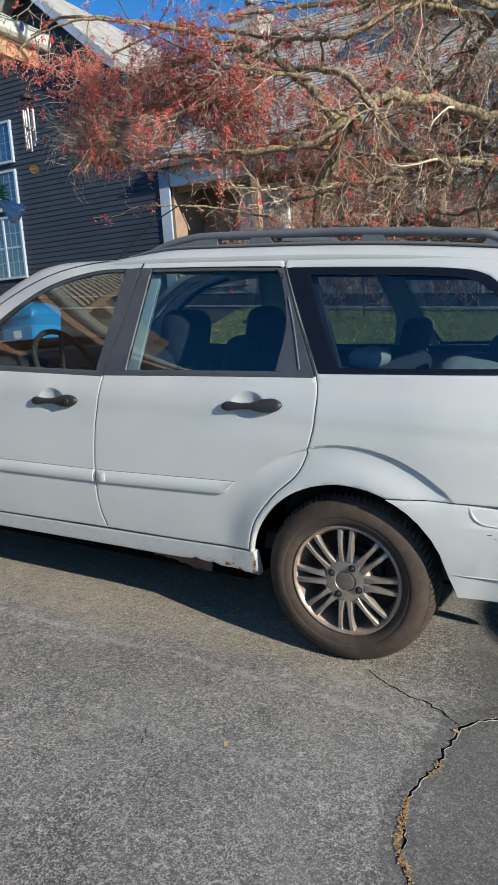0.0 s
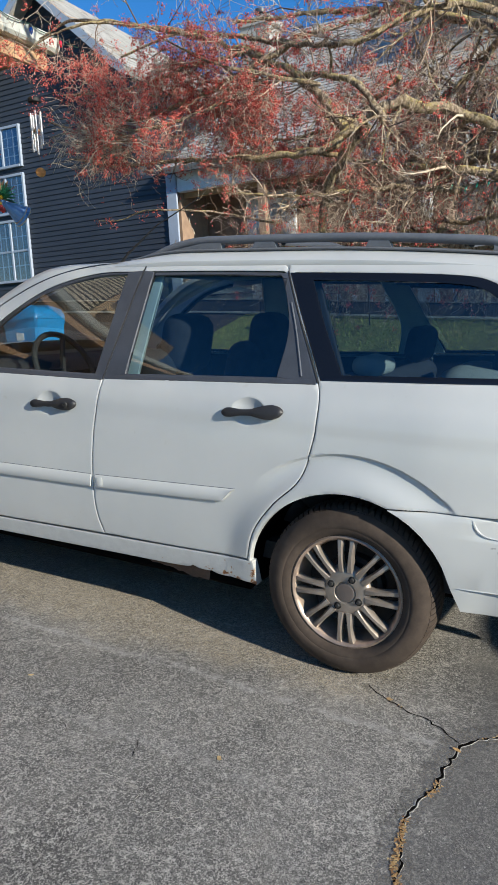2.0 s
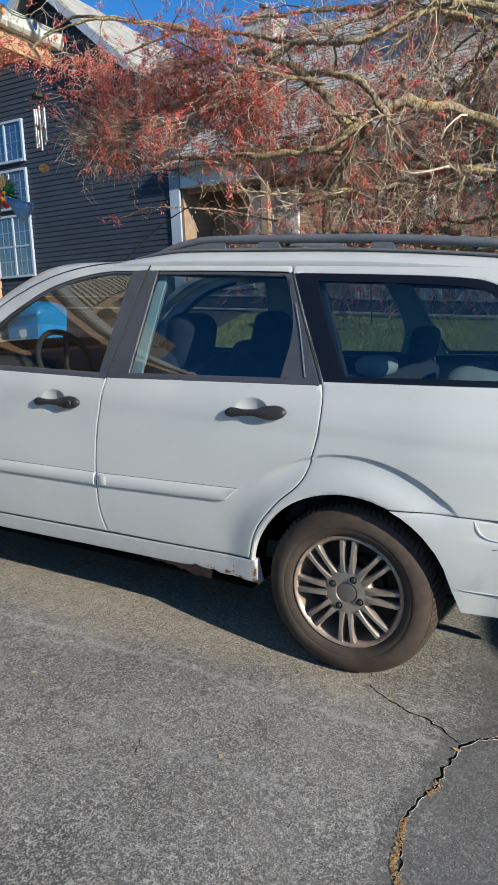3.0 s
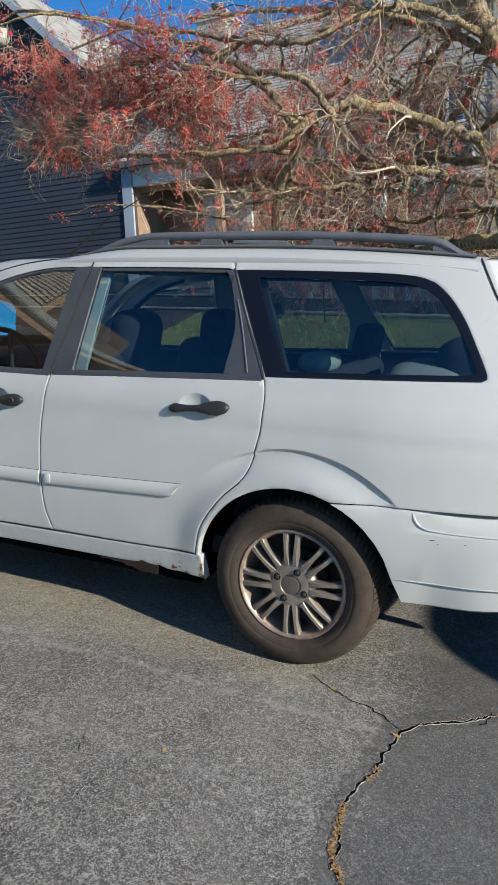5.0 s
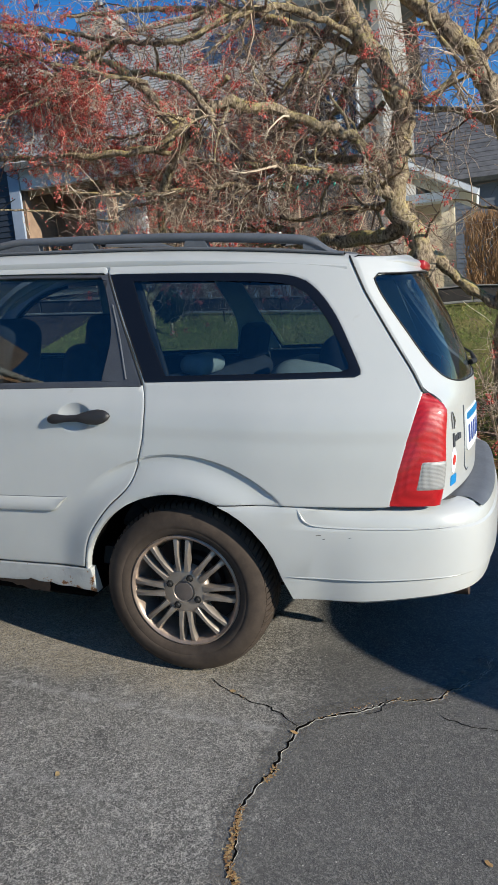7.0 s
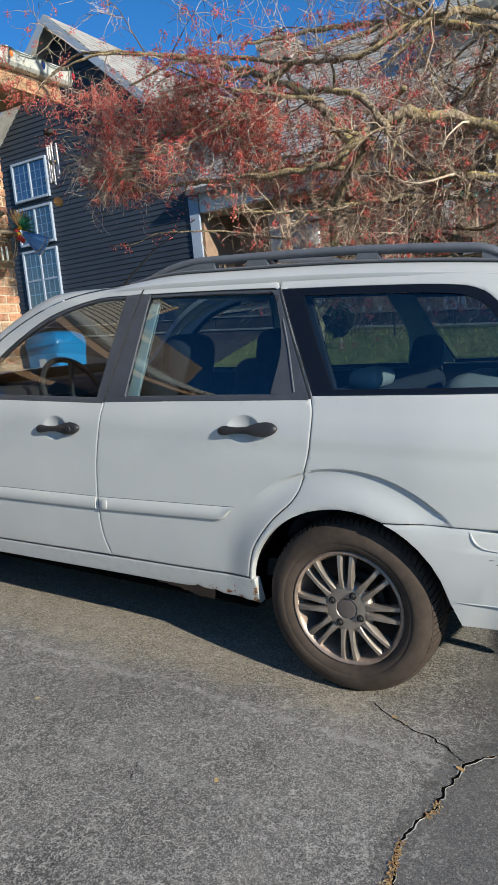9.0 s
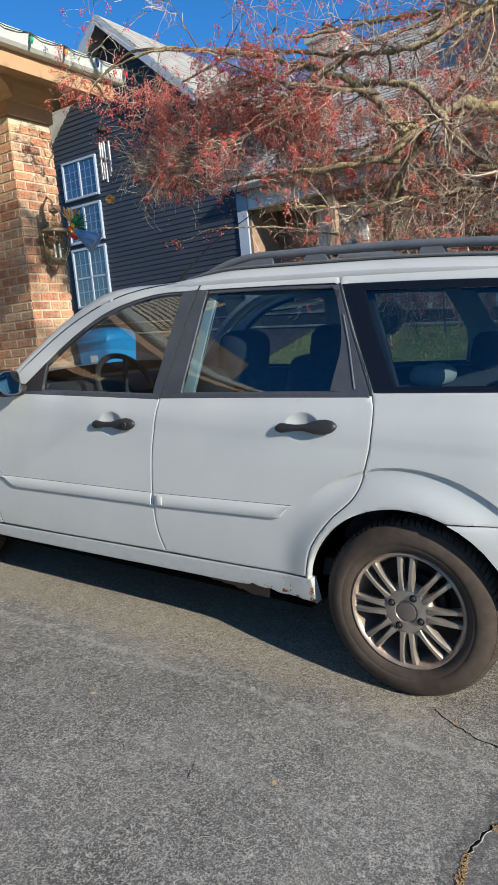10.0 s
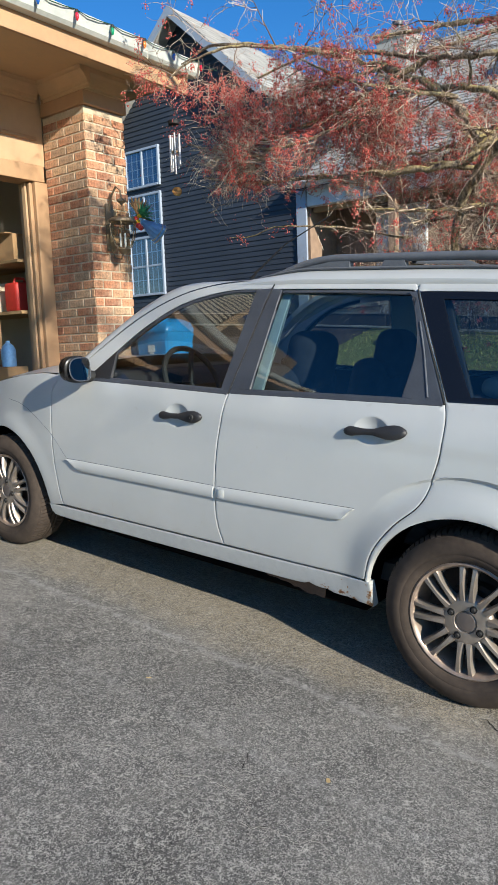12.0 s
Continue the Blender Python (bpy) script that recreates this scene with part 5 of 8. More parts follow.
part("cowl", boxes(((-2.32, 0.16, 0.955), (-2.10, 1.49, 0.985)), bevel=0.01), M["trim"], CAR)


# bumpers: a section swept round the plan outline
def bumper(name, plan, section, material, far_plan=True):
    pts = spline(plan, 0.03)
    pts = pts + [np.array((p[0], 2 * HALF - p[1])) for p in pts[-2::-1]]
    bm = bmesh.new()
    rows = []
    for i, p in enumerate(pts):
        t = pts[min(i + 1, len(pts) - 1)] - pts[max(i - 1, 0)]
        t = t / np.linalg.norm(t)
        n = np.array((t[1], -t[0]))
        row = []
        for o, z in section(i / (len(pts) - 1), p):
            q = Vector((p[0] - n[0] * o, p[1] - n[1] * o, z))
            if name == "rear_bumper":
                if p[0] < 0.371:
                    q.z = max(q.z, 0.305 + 0.985 * math.sqrt(0.372 ** 2 - p[0] ** 2))
                far = p[1] > HALF
                if p[0] < 0.272:
                    q.z = min(q.z, 0.6405 + 0.066 * (p[0] - 0.139))
                y = flank(q.x, q.z) + (o * (0.12 + 0.88 * ease(0.40, 0.62, p[0])) if o > 0.015 and z > 0.6 else o if o > 0.015 else 0.6 * o * ease(0.36, 0.46, p[0]))
                q.y += ((2 * HALF - y if far else y) - q.y) * ease(0.66, 0.46, p[0])
            row.append(bm.verts.new(q))
        rows.append(row)
    for a, b in zip(rows, rows[1:]):
        for k in range(len(a) - 1):
            bm.faces.new((a[k], a[k + 1], b[k + 1], b[k]))
    bmesh.ops.recalc_face_normals(bm, faces=bm.faces)
    return part(name, bm, material, CAR, angle=30)


def rear_section(u, p):
    e = ease(0.42, 1.04, p[0])
    zb = 0.312 + 0.045 * e
    return [(0.09, zb - 0.002), (0.030, zb), (0.012, zb + 0.012), (0.006, 0.392 + 0.02 * e), (0.007, 0.400 + 0.02 * e), (0.006, 0.404 + 0.02 * e), (-0.003, 0.410 + 0.02 * e), (-0.003, 0.50),
            (0.0, 0.572), (0.002, 0.583), (0.009, 0.590), (0.010, 0.60), (0.013 + 0.01 * e, 0.628), (0.022 + 0.02 * e, 0.643), (0.05 + 0.03 * e, 0.651), (0.10, 0.652)]


REAR_PLAN = [(0.146, -0.06), (0.22, -0.055), (0.30, -0.05), (0.392, -0.034), (0.50, -0.018), (0.62, 0.004), (0.76, 0.036), (0.88, 0.082), (0.957, 0.145), (1.004, 0.245), (1.032, 0.40), (1.046, 0.60), (1.050, 0.825)]
bumper("rear_bumper", REAR_PLAN, rear_section, M["paint"])


PLAN_FINE = spline(REAR_PLAN, 0.02)


def bumper_side(x, z, d):
    y = float(np.interp(x, [p[0] for p in PLAN_FINE], [p[1] for p in PLAN_FINE]))
    return Vector((x, y + (flank(x, z) - y) * ease(0.66, 0.46, x) + d, z))


groove = spline([(0.412, 0.646), (0.425, 0.618), (0.457, 0.594), (0.55, 0.588), (0.70, 0.588), (0.80, 0.590), (0.90, 0.594), (0.95, 0.598)], 0.02)
part("bumper_groove", tube(bmesh.new(), [bumper_side(x, z, 0.0012) for x, z in groove], [0.0004] + [0.0018] * (len(groove) - 6) + [0.0014, 0.001, 0.0007, 0.0004, 0.0002], 6), M["paint"], CAR, "raised edge across the bumper")
lip = [(x, 0.409 + 0.02 * ease(0.42, 1.04, x)) for x in np.linspace(0.375, 0.955, 36)]
part("bumper_lip", tube(bmesh.new(), [bumper_side(x, z, -0.0015 - 0.002 * ease(0.36, 0.5, x) + 0.007 * ease(0.90, 0.955, x)) for x, z in lip], [0.0003, 0.001, 0.0016] + [0.0019] * 29 + [0.0014, 0.001, 0.0006, 0.0002], 6), M["paint"], CAR, "raised edge low on the bumper")
for a, b, z in ((0.470, 0.486, 0.560), (0.492, 0.500, 0.548), (0.575, 0.583, 0.556)):
    part("paint_scuff", tube(bmesh.new(), [bumper_side(a, z, -0.0002), bumper_side(b, z + 0.002, -0.0002)], [0.0012, 0.0008], 5), M["rubber"], CAR)
bm = bmesh.new()
rows = []
for y in np.linspace(0.22, 1.30, 30):
    edge = float(np.interp(min(y, 2 * HALF - y), [p[1] for p in PLAN_FINE], [p[0] for p in PLAN_FINE]))
    cut = 0.05 * (ease(0.30, 0.20, y) - ease(1.20, 1.30, y))
    rows.append([bm.verts.new((x, yy, z)) for x, yy, z in ((0.90 - 0.2 * (y - HALF) ** 2, y + cut, 0.657 - 0.14 * abs(cut)), (edge - 0.055, y + cut * 0.5, 0.659 - 0.14 * abs(cut)), (edge - 0.026, y, 0.650 - 0.2 * abs(cut)), (edge - 0.014, y, 0.632))])
for a, b in zip(rows, rows[1:]):
    for k in range(3):
        bm.faces.new((a[k], a[k + 1], b[k + 1], b[k]))
part("step_pad", bm, M["rail"], CAR, "grey textured loading strip")


def front_section(u, p):
    return [(0.08, 0.20), (0.02, 0.21), (0.0, 0.30), (0.0, 0.45), (0.01, 0.52), (0.04, 0.58), (0.10, 0.62)]


bumper("front_bumper", [(-2.96, 0.03), (-3.15, 0.10), (-3.30, 0.20), (-3.40, 0.36), (-3.45, 0.58), (-3.47, 0.825)], front_section, M["paint"])
bm = bmesh.new()
box(bm, (-3.36, 0.30, 0.56), (-3.28, 1.35, 0.72), 0.02)
part("grille", bm, M["trim"], CAR)
for s in (0, 1):
    y = 0.24 if s == 0 else 2 * HALF - 0.24
    bm = bmesh.new()
    bmesh.ops.create_uvsphere(bm, u_segments=20, v_segments=10, radius=1, matrix=Matrix.Translation((-3.25, y, 0.66)) @ pose(0, 0, 0, 0, 0, 20 if s else -20) @ Matrix.Diagonal((0.10, 0.14, 0.085, 1)))
    part("headlamp", bm, M["lamp_clear"], CAR)


# tailgate
def gate_edge(z):
    """Where the tailgate's side edge runs: x along the car and y across."""
    x = float(np.interp(z, [0.95, 1.018, 1.084, 1.189, 1.332, 1.45], [0.80, 0.787, 0.750, 0.679, 0.586, 0.524]))
    return x, flank(x, z)


def edge_pull(z):
    x, y = gate_edge(z)
    t = float(np.interp(z, GATE_Z, GATE_X)) - 0.20 * (y - HALF) ** 2
    return max(0.0, t - x - 0.007) * ease(0.97, 1.03, z)


GATE_Z, GATE_X = [0.60, 0.66, 0.80, 0.97, 1.05, 1.20, 1.36, 1.44, 1.50], [0.955, 0.957, 0.957, 0.943, 0.925, 0.859, 0.771, 0.715, 0.64]


def tail_x(y, z):
    return float(np.interp(z, GATE_Z, GATE_X)) - 0.20 * (y - HALF) ** 2 - edge_pull(z) * min(1.0, max(0.0, (abs(y - HALF) - 0.40) / (HALF - gate_edge(z)[1] - 0.40))) ** 2


def on_tail(y, z, d=0.0):
    return Vector((tail_x(y, z) - d, y, z))


t_left = [(gate_edge(z)[1] + 0.002, z) for z in (1.447, 1.36, 1.26, 1.16, 1.09, 1.035)] + [(0.118, 1.018), (0.133, 1.008), (0.146, 0.99), (0.146, 0.965), (0.124, 0.88), (0.104, 0.67)]
flip = lambda pts: [(2 * HALF - a, b) for a, b in pts]
t_out = loop_of(t_left, [t_left[-1], (HALF, 0.655), flip(t_left)[-1]], flip(t_left)[::-1], [flip(t_left)[0], (HALF, 1.475), t_left[0]])
glass_side = [(0.262, 1.392), (0.238, 1.375), (0.216, 1.298), (0.204, 1.20), (0.206, 1.12), (0.222, 1.082), (0.262, 1.052), (0.34, 1.034), (0.46, 1.022)]
t_hole = loop_of(glass_side, [glass_side[-1], (HALF, 1.012), flip(glass_side)[-1]], flip(glass_side)[::-1], [flip(glass_side)[0], (HALF, 1.410), glass_side[0]])
gate = part("tailgate", sheet(on_tail, [tuple(p) for p in shrink(t_out, GAP)], [t_hole], 0.022, 0.02), M["paint"], CAR)
part("rear_glass", sheet(on_tail, grow(t_hole, 0.004), [], 0.09, 0, 0, 0.006), M["glass_dark"], gate, "tinted rear window")
rim_pts = [on_tail(a, b, -0.001) for a, b in t_hole]
part("glass_seal", tube(bmesh.new(), rim_pts + rim_pts[:1], 0.0025, 6, False), M["rubber"], gate)
bm = bmesh.new()
rows = []
for y in np.linspace(0.226, 1.424, 34):
    d = (y - HALF) ** 2
    z0 = float(np.interp(min(y, 2 * HALF - y), [q[0] for q in ROOF_Z[1:]], [q[1] for q in ROOF_Z[1:]])) - 0.05 * 0.9
    xe, ov = 0.600 - 0.22 * d, 0.003 + 0.012 * (1 - ease(0.30, 0.61, abs(y - HALF)))
    th = 0.45 + 0.55 * ov / 0.015
    xt = max(tail_x(y, 1.44), xe + 0.008) + ov
    low_z = 1.412 - 0.028 * ease(0.40, 0.60, abs(y - HALF))
    rows.append([bm.verts.new(p) for p in ((xe, y, z0 - 0.006), (xe + 0.002, y, z0), (xe + (xt - xe) * 0.35, y, z0 - 0.002), (xt - 0.030, y, z0 - 0.008 * th), (xt - 0.008, y, z0 - 0.016 * th), (xt, y, z0 - 0.026 * th),
                                            (xt - 0.003, y, z0 - 0.040 * th), (xt - 0.5 * ov - 0.004, y, z0 - 0.052 * th), (tail_x(y, low_z) - 0.001, y, min(low_z, z0 - 0.054 * th)))])
for a, b in zip(rows, rows[1:]):
    for k in range(8):
        bm.faces.new((a[k], a[k + 1], b[k + 1], b[k]))
bmesh.ops.recalc_face_normals(bm, faces=bm.faces)
part("roof_spoiler", bm, M["paint"], gate)
shut = [(gate_edge(z)[0], gate_edge(z)[1] - 0.0005, z) for z in np.linspace(1.45, 1.022, 24)]
both(part("shut_line", tube(bmesh.new(), shut, 0.0032, 6), M["rubber"], CAR, "dark gap beside the tailgate"))
part("high_brake_lamp", box(bmesh.new(), (0.690, 0.68, 1.414), (0.742, 0.97, 1.449), 0.010, 3), M["lamp_red"], gate, "red high brake lamp")
part("wiper", tube(bmesh.new(), [on_tail(0.80, 1.055, 0.0), on_tail(0.82, 1.06, -0.018), on_tail(1.05, 1.075, -0.018), on_tail(1.32, 1.085, -0.012)], [0.012, 0.010, 0.006, 0.004], 8), M["rubber"], gate)
def tail_patch(name, y0, y1, z0, z1, off, material, label="", round_off=0.0, thick=0.002):
    """A flat thing stuck on the tailgate, its corners rounded."""
    cy, cz, hy, hz = (y0 + y1) / 2, (z0 + z1) / 2, (y1 - y0) / 2, (z1 - z0) / 2
    e = 1.0 if round_off >= 1 else 0.3
    lp = [(cy + hy * math.copysign(abs(math.cos(a)) ** e, math.cos(a)), cz + hz * math.copysign(abs(math.sin(a)) ** e, math.sin(a))) for a in np.linspace(0, 2 * math.pi, 28, endpoint=False)]
    return part(name, sheet(on_tail, lp, [], 0.03, thick, 0.0004, -off), material, gate, label)


# pressed frame round the plate, a worn script badge, two stickers
tail_patch("number_plate", 0.405, 0.735, 0.77, 0.92, 0.004, M["white"], "", 0, 0.004)
for k in range(5):
    tail_patch("plate_bar", 0.435 + 0.055 * k, 0.470 + 0.055 * k, 0.80, 0.865, 0.0055, M["navy"], "", 0, 0.001)
tail_patch("plate_band", 0.415, 0.725, 0.885, 0.912, 0.0055, M["blue"], "", 0, 0.001)
part("plate_edge", tube(bmesh.new(), [on_tail(y, z, -0.001) for y, z in ((0.372, 0.945), (0.372, 0.85), (0.378, 0.73), (0.42, 0.705), (HALF, 0.70))], 0.003, 6), M["rail"], gate, "pressed edge round the plate")
for k, (y0, h, d) in enumerate(((0.215, 0.030, -0.016), (0.232, 0.020, 0.0), (0.252, 0.020, 0.0), (0.272, 0.022, 0.0), (0.294, 0.020, 0.0))):
    tail_patch("badge", y0, y0 + 0.015, 0.842 + d, 0.842 + h, 0.005, M["trim"], "dark worn model badge", 0, 0.004)
part("key_trim", tube(bmesh.new(), [on_tail(0.210, 0.945, -0.004), on_tail(0.214, 0.915, -0.007), on_tail(0.218, 0.888, -0.004)], [0.003, 0.006, 0.003], 8), M["chrome"], gate)
tail_patch("sticker", 0.194, 0.254, 0.738, 0.822, 0.0015, M["white"], "white oval sticker with a red mark", 1, 0.001)
tail_patch("sticker_mark", 0.208, 0.240, 0.764, 0.80, 0.003, M["redcan"], "", 1, 0.001)
tail_patch("sticker", 0.192, 0.262, 0.698, 0.732, 0.0015, M["blue"], "blue oblong sticker", 0, 0.001)


# tail lamps wrap from the flank to the tailgate
def lamp_point(z, u):
    xa = float(np.interp(z, [0.664, 0.745, 0.86, 1.016], [0.699, 0.717, 0.744, 0.786]))
    xa -= 0.004
    a = Vector((xa, flank(xa, z) + 0.001, z))
    yb = float(np.interp(z, [0.664, 0.88, 0.965, 1.016], [0.098, 0.118, 0.140, 0.108]))
    b = Vector((tail_x(yb, z), yb, z))
    if z > 0.96:
        b = b.lerp(a, 0.12 * ease(0.99, 1.02, z))
    c = Vector((max(a.x, b.x) + 0.012, a.y + 0.030, z))
    return a * (1 - u) ** 2 + c * (2 * u * (1 - u)) + b * u * u


def lamp_piece(name, z0, z1, u0, u1, off, material, parent, label=""):
    bm = bmesh.new()
    rows = []
    for i in range(21):
        z = z0 + (z1 - z0) * i / 20
        row = []
        for k in range(13):
            u = u0 + (u1 - u0) * k / 12
            p = lamp_point(z, u)
            q = lamp_point(z, min(1, u + 0.02)) - lamp_point(z, max(0, u - 0.02))
            n = Vector((q.y, -q.x, 0)).normalized()
            edge = min(1, 6 * min(i / 20, 1 - i / 20, k / 12, 1 - k / 12))
            row.append(bm.verts.new(p + n * (off * edge)))
        rows.append(row)
    for a, b in zip(rows, rows[1:]):
        for k in range(12):
            bm.faces.new((a[k], a[k + 1], b[k + 1], b[k]))
    bmesh.ops.recalc_face_normals(bm, faces=bm.faces)
    return part(name, bm, material, parent, label)


lamp = both(lamp_piece("tail_lamp", 0.664, 1.016, 0.0, 1.0, 0.010, M["lamp_red"], CAR, "red tail lamp"))
both(lamp_piece("reversing_lens", 0.704, 0.822, 0.16, 0.94, 0.013, M["lamp_clear"], CAR, "clear ribbed reversing lens"))


# roof rails
def rail_point(x, h):
    base = roof_point(x, 0.62)
    return Vector((base.x, base.y + 0.0 - 0.02 * h, base.z)) + Vector((0, 0, h))


def rail_top(x):
    return 0.058 * ease(-1.12, -0.72, x) ** 0.8 * (1 - 0.96 * ease(0.32, 0.505, x) ** 1.6)


def oval(bm, pts, ry, rz, sides=12):
    """A bar of oval section along points."""
    rings = [[bm.verts.new(Vector(p) + Vector((0, ry[i] * math.cos(2 * math.pi * k / sides), rz[i] * math.sin(2 * math.pi * k / sides)))) for k in range(sides)] for i, p in enumerate(pts)]
    for a, b in zip(rings, rings[1:]):
        for k in range(sides):
            bm.faces.new((a[k], a[(k + 1) % sides], b[(k + 1) % sides], b[k]))
    bm.faces.new(rings[0])
    bm.faces.new(rings[-1])
    bmesh.ops.recalc_face_normals(bm, faces=bm.faces)
    return bm


xs = np.linspace(-1.10, 0.50, 60)
rail = new("roof_rail")
rail.parent = CAR
both(rail)
part("bar", oval(bmesh.new(), [rail_point(x, max(0.004, rail_top(x) - 0.015)) for x in xs], [0.021] * 60, [min(0.0165, 0.004 + rail_top(x) * 0.5) for x in xs]), M["rail"], rail)
part("foot_strip", oval(bmesh.new(), [rail_point(x, 0.004) for x in xs], [0.025] * 60, [0.0075] * 60), M["rail"], rail)
for a, b, s in ((-1.02, -0.67, 0.0), (-0.515, -0.445, 0.018), (-0.062, 0.0, 0.018), (0.36, 0.47, 0.0)):
    bm = bmesh.new()
    q = []
    for x, h in ((a - s, 0.004), (b + s, 0.004), (b, max(0.006, rail_top(b) - 0.012)), (a, max(0.006, rail_top(a) - 0.012))):
        for d in (-0.016, 0.016):
            q.append(bm.verts.new(rail_point(x, h) + Vector((0, d, 0))))
    for f in ((0, 2, 4, 6), (1, 3, 5, 7), (0, 1, 3, 2), (2, 3, 5, 4), (4, 5, 7, 6), (6, 7, 1, 0)):
        bm.faces.new([q[i] for i in f])
    bmesh.ops.recalc_face_normals(bm, faces=bm.faces)
    part("web", bm, M["rail"], rail)
for x in (-0.42, 0.28):
    part("cross_bar", tube(bmesh.new(), [rail_point(x, 0.030) + Vector((0, 0.03, 0)), Vector((x, HALF, 1.552)), Vector((x, 2 * HALF - rail_point(x, 0.03).y - 0.03, rail_point(x, 0.030).z))], 0.011, 8), M["trim"], CAR)
part("aerial", tube(bmesh.new(), [(-1.30, 0.45, 1.455), (-1.26, 0.45, 1.50), (-1.10, 0.45, 1.62), (-0.88, 0.45, 1.725)], [0.010, 0.006, 0.003, 0.002], 6), M["rubber"], CAR)

# door mirror
mir = new("door_mirror")
mir.parent = CAR
both(mir)
bm = bmesh.new()
bmesh.ops.create_uvsphere(bm, u_segments=28, v_segments=16, radius=1)
for v in bm.verts:
    p = v.co
    p.x, p.y, p.z = [math.copysign(abs(c) ** 0.78, c) for c in p]
    if p.x > 0.2:
        p.x = 0.2 + (p.x - 0.2) * 0.15
bmesh.ops.transform(bm, matrix=Matrix.Translation((-1.880, -0.104, 1.038)) @ pose(0, 0, 0, 0, 0, -8) @ Matrix.Diagonal((0.075, 0.070, 0.062, 1)), verts=bm.verts)
part("shell", bm, M["gloss_black"], mir)
part("arm", tube(bmesh.new(), [(-1.915, -0.06, 1.002), (-1.905, 0.0, 0.998), (-1.895, 0.03, 0.994)], [0.030, 0.028, 0.028], 10), M["rubber"], mir)
bm = bmesh.new()
lp = []
for a in np.linspace(0, 2 * math.pi, 40, endpoint=False):
    k = 0.42 if math.cos(a) > 0 else 0.85
    lp.append((0.062 * math.copysign(abs(math.cos(a)) ** k, math.cos(a)), 0.053 * math.copysign(abs(math.sin(a)) ** k, math.sin(a))))
mm = Matrix.Translation((-1.849, -0.105, 1.039)) @ pose(0, 0, 0, 0, -8, 3)
v0 = [bm.verts.new(mm @ Vector((0.0, a, b))) for a, b in lp]
bm.faces.new(v0)
part("mirror_glass", bm, M["mirror"], mir, smooth=False)
part("mirror_rim", tube(bmesh.new(), [mm @ Vector((0.0, a, b)) for a, b in lp + lp[:1]], 0.003, 6), M["trim"], mir)

# underbody and wheel housings, near-black and without gloss
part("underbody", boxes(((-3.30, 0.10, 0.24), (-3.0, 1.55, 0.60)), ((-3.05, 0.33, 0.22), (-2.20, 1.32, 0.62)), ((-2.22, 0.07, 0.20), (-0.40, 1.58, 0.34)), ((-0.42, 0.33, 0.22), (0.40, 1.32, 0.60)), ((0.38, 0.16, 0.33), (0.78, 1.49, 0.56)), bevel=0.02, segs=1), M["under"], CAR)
for hx, _ in HUBS:
    bm = bmesh.new()
    rows = []
    for a in np.linspace(4, 185, 21):
        c, s = math.cos(radians(a)), math.sin(radians(a))
        rows.append([bm.verts.new((hx + 0.385 * c, y, 0.305 + 0.378 * s)) for y in (0.022, 0.12, 0.34)])
    for a, b in zip(rows, rows[1:]):
        for k in range(2):
            bm.faces.new((a[k], a[k + 1], b[k + 1], b[k]))
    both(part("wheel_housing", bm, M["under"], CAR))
part("exhaust_tip", tube(bmesh.new(), [(0.55, 0.40, 0.27), (0.86, 0.37, 0.275), (0.955, 0.355, 0.285)], 0.026, 14), M["rust"], CAR)


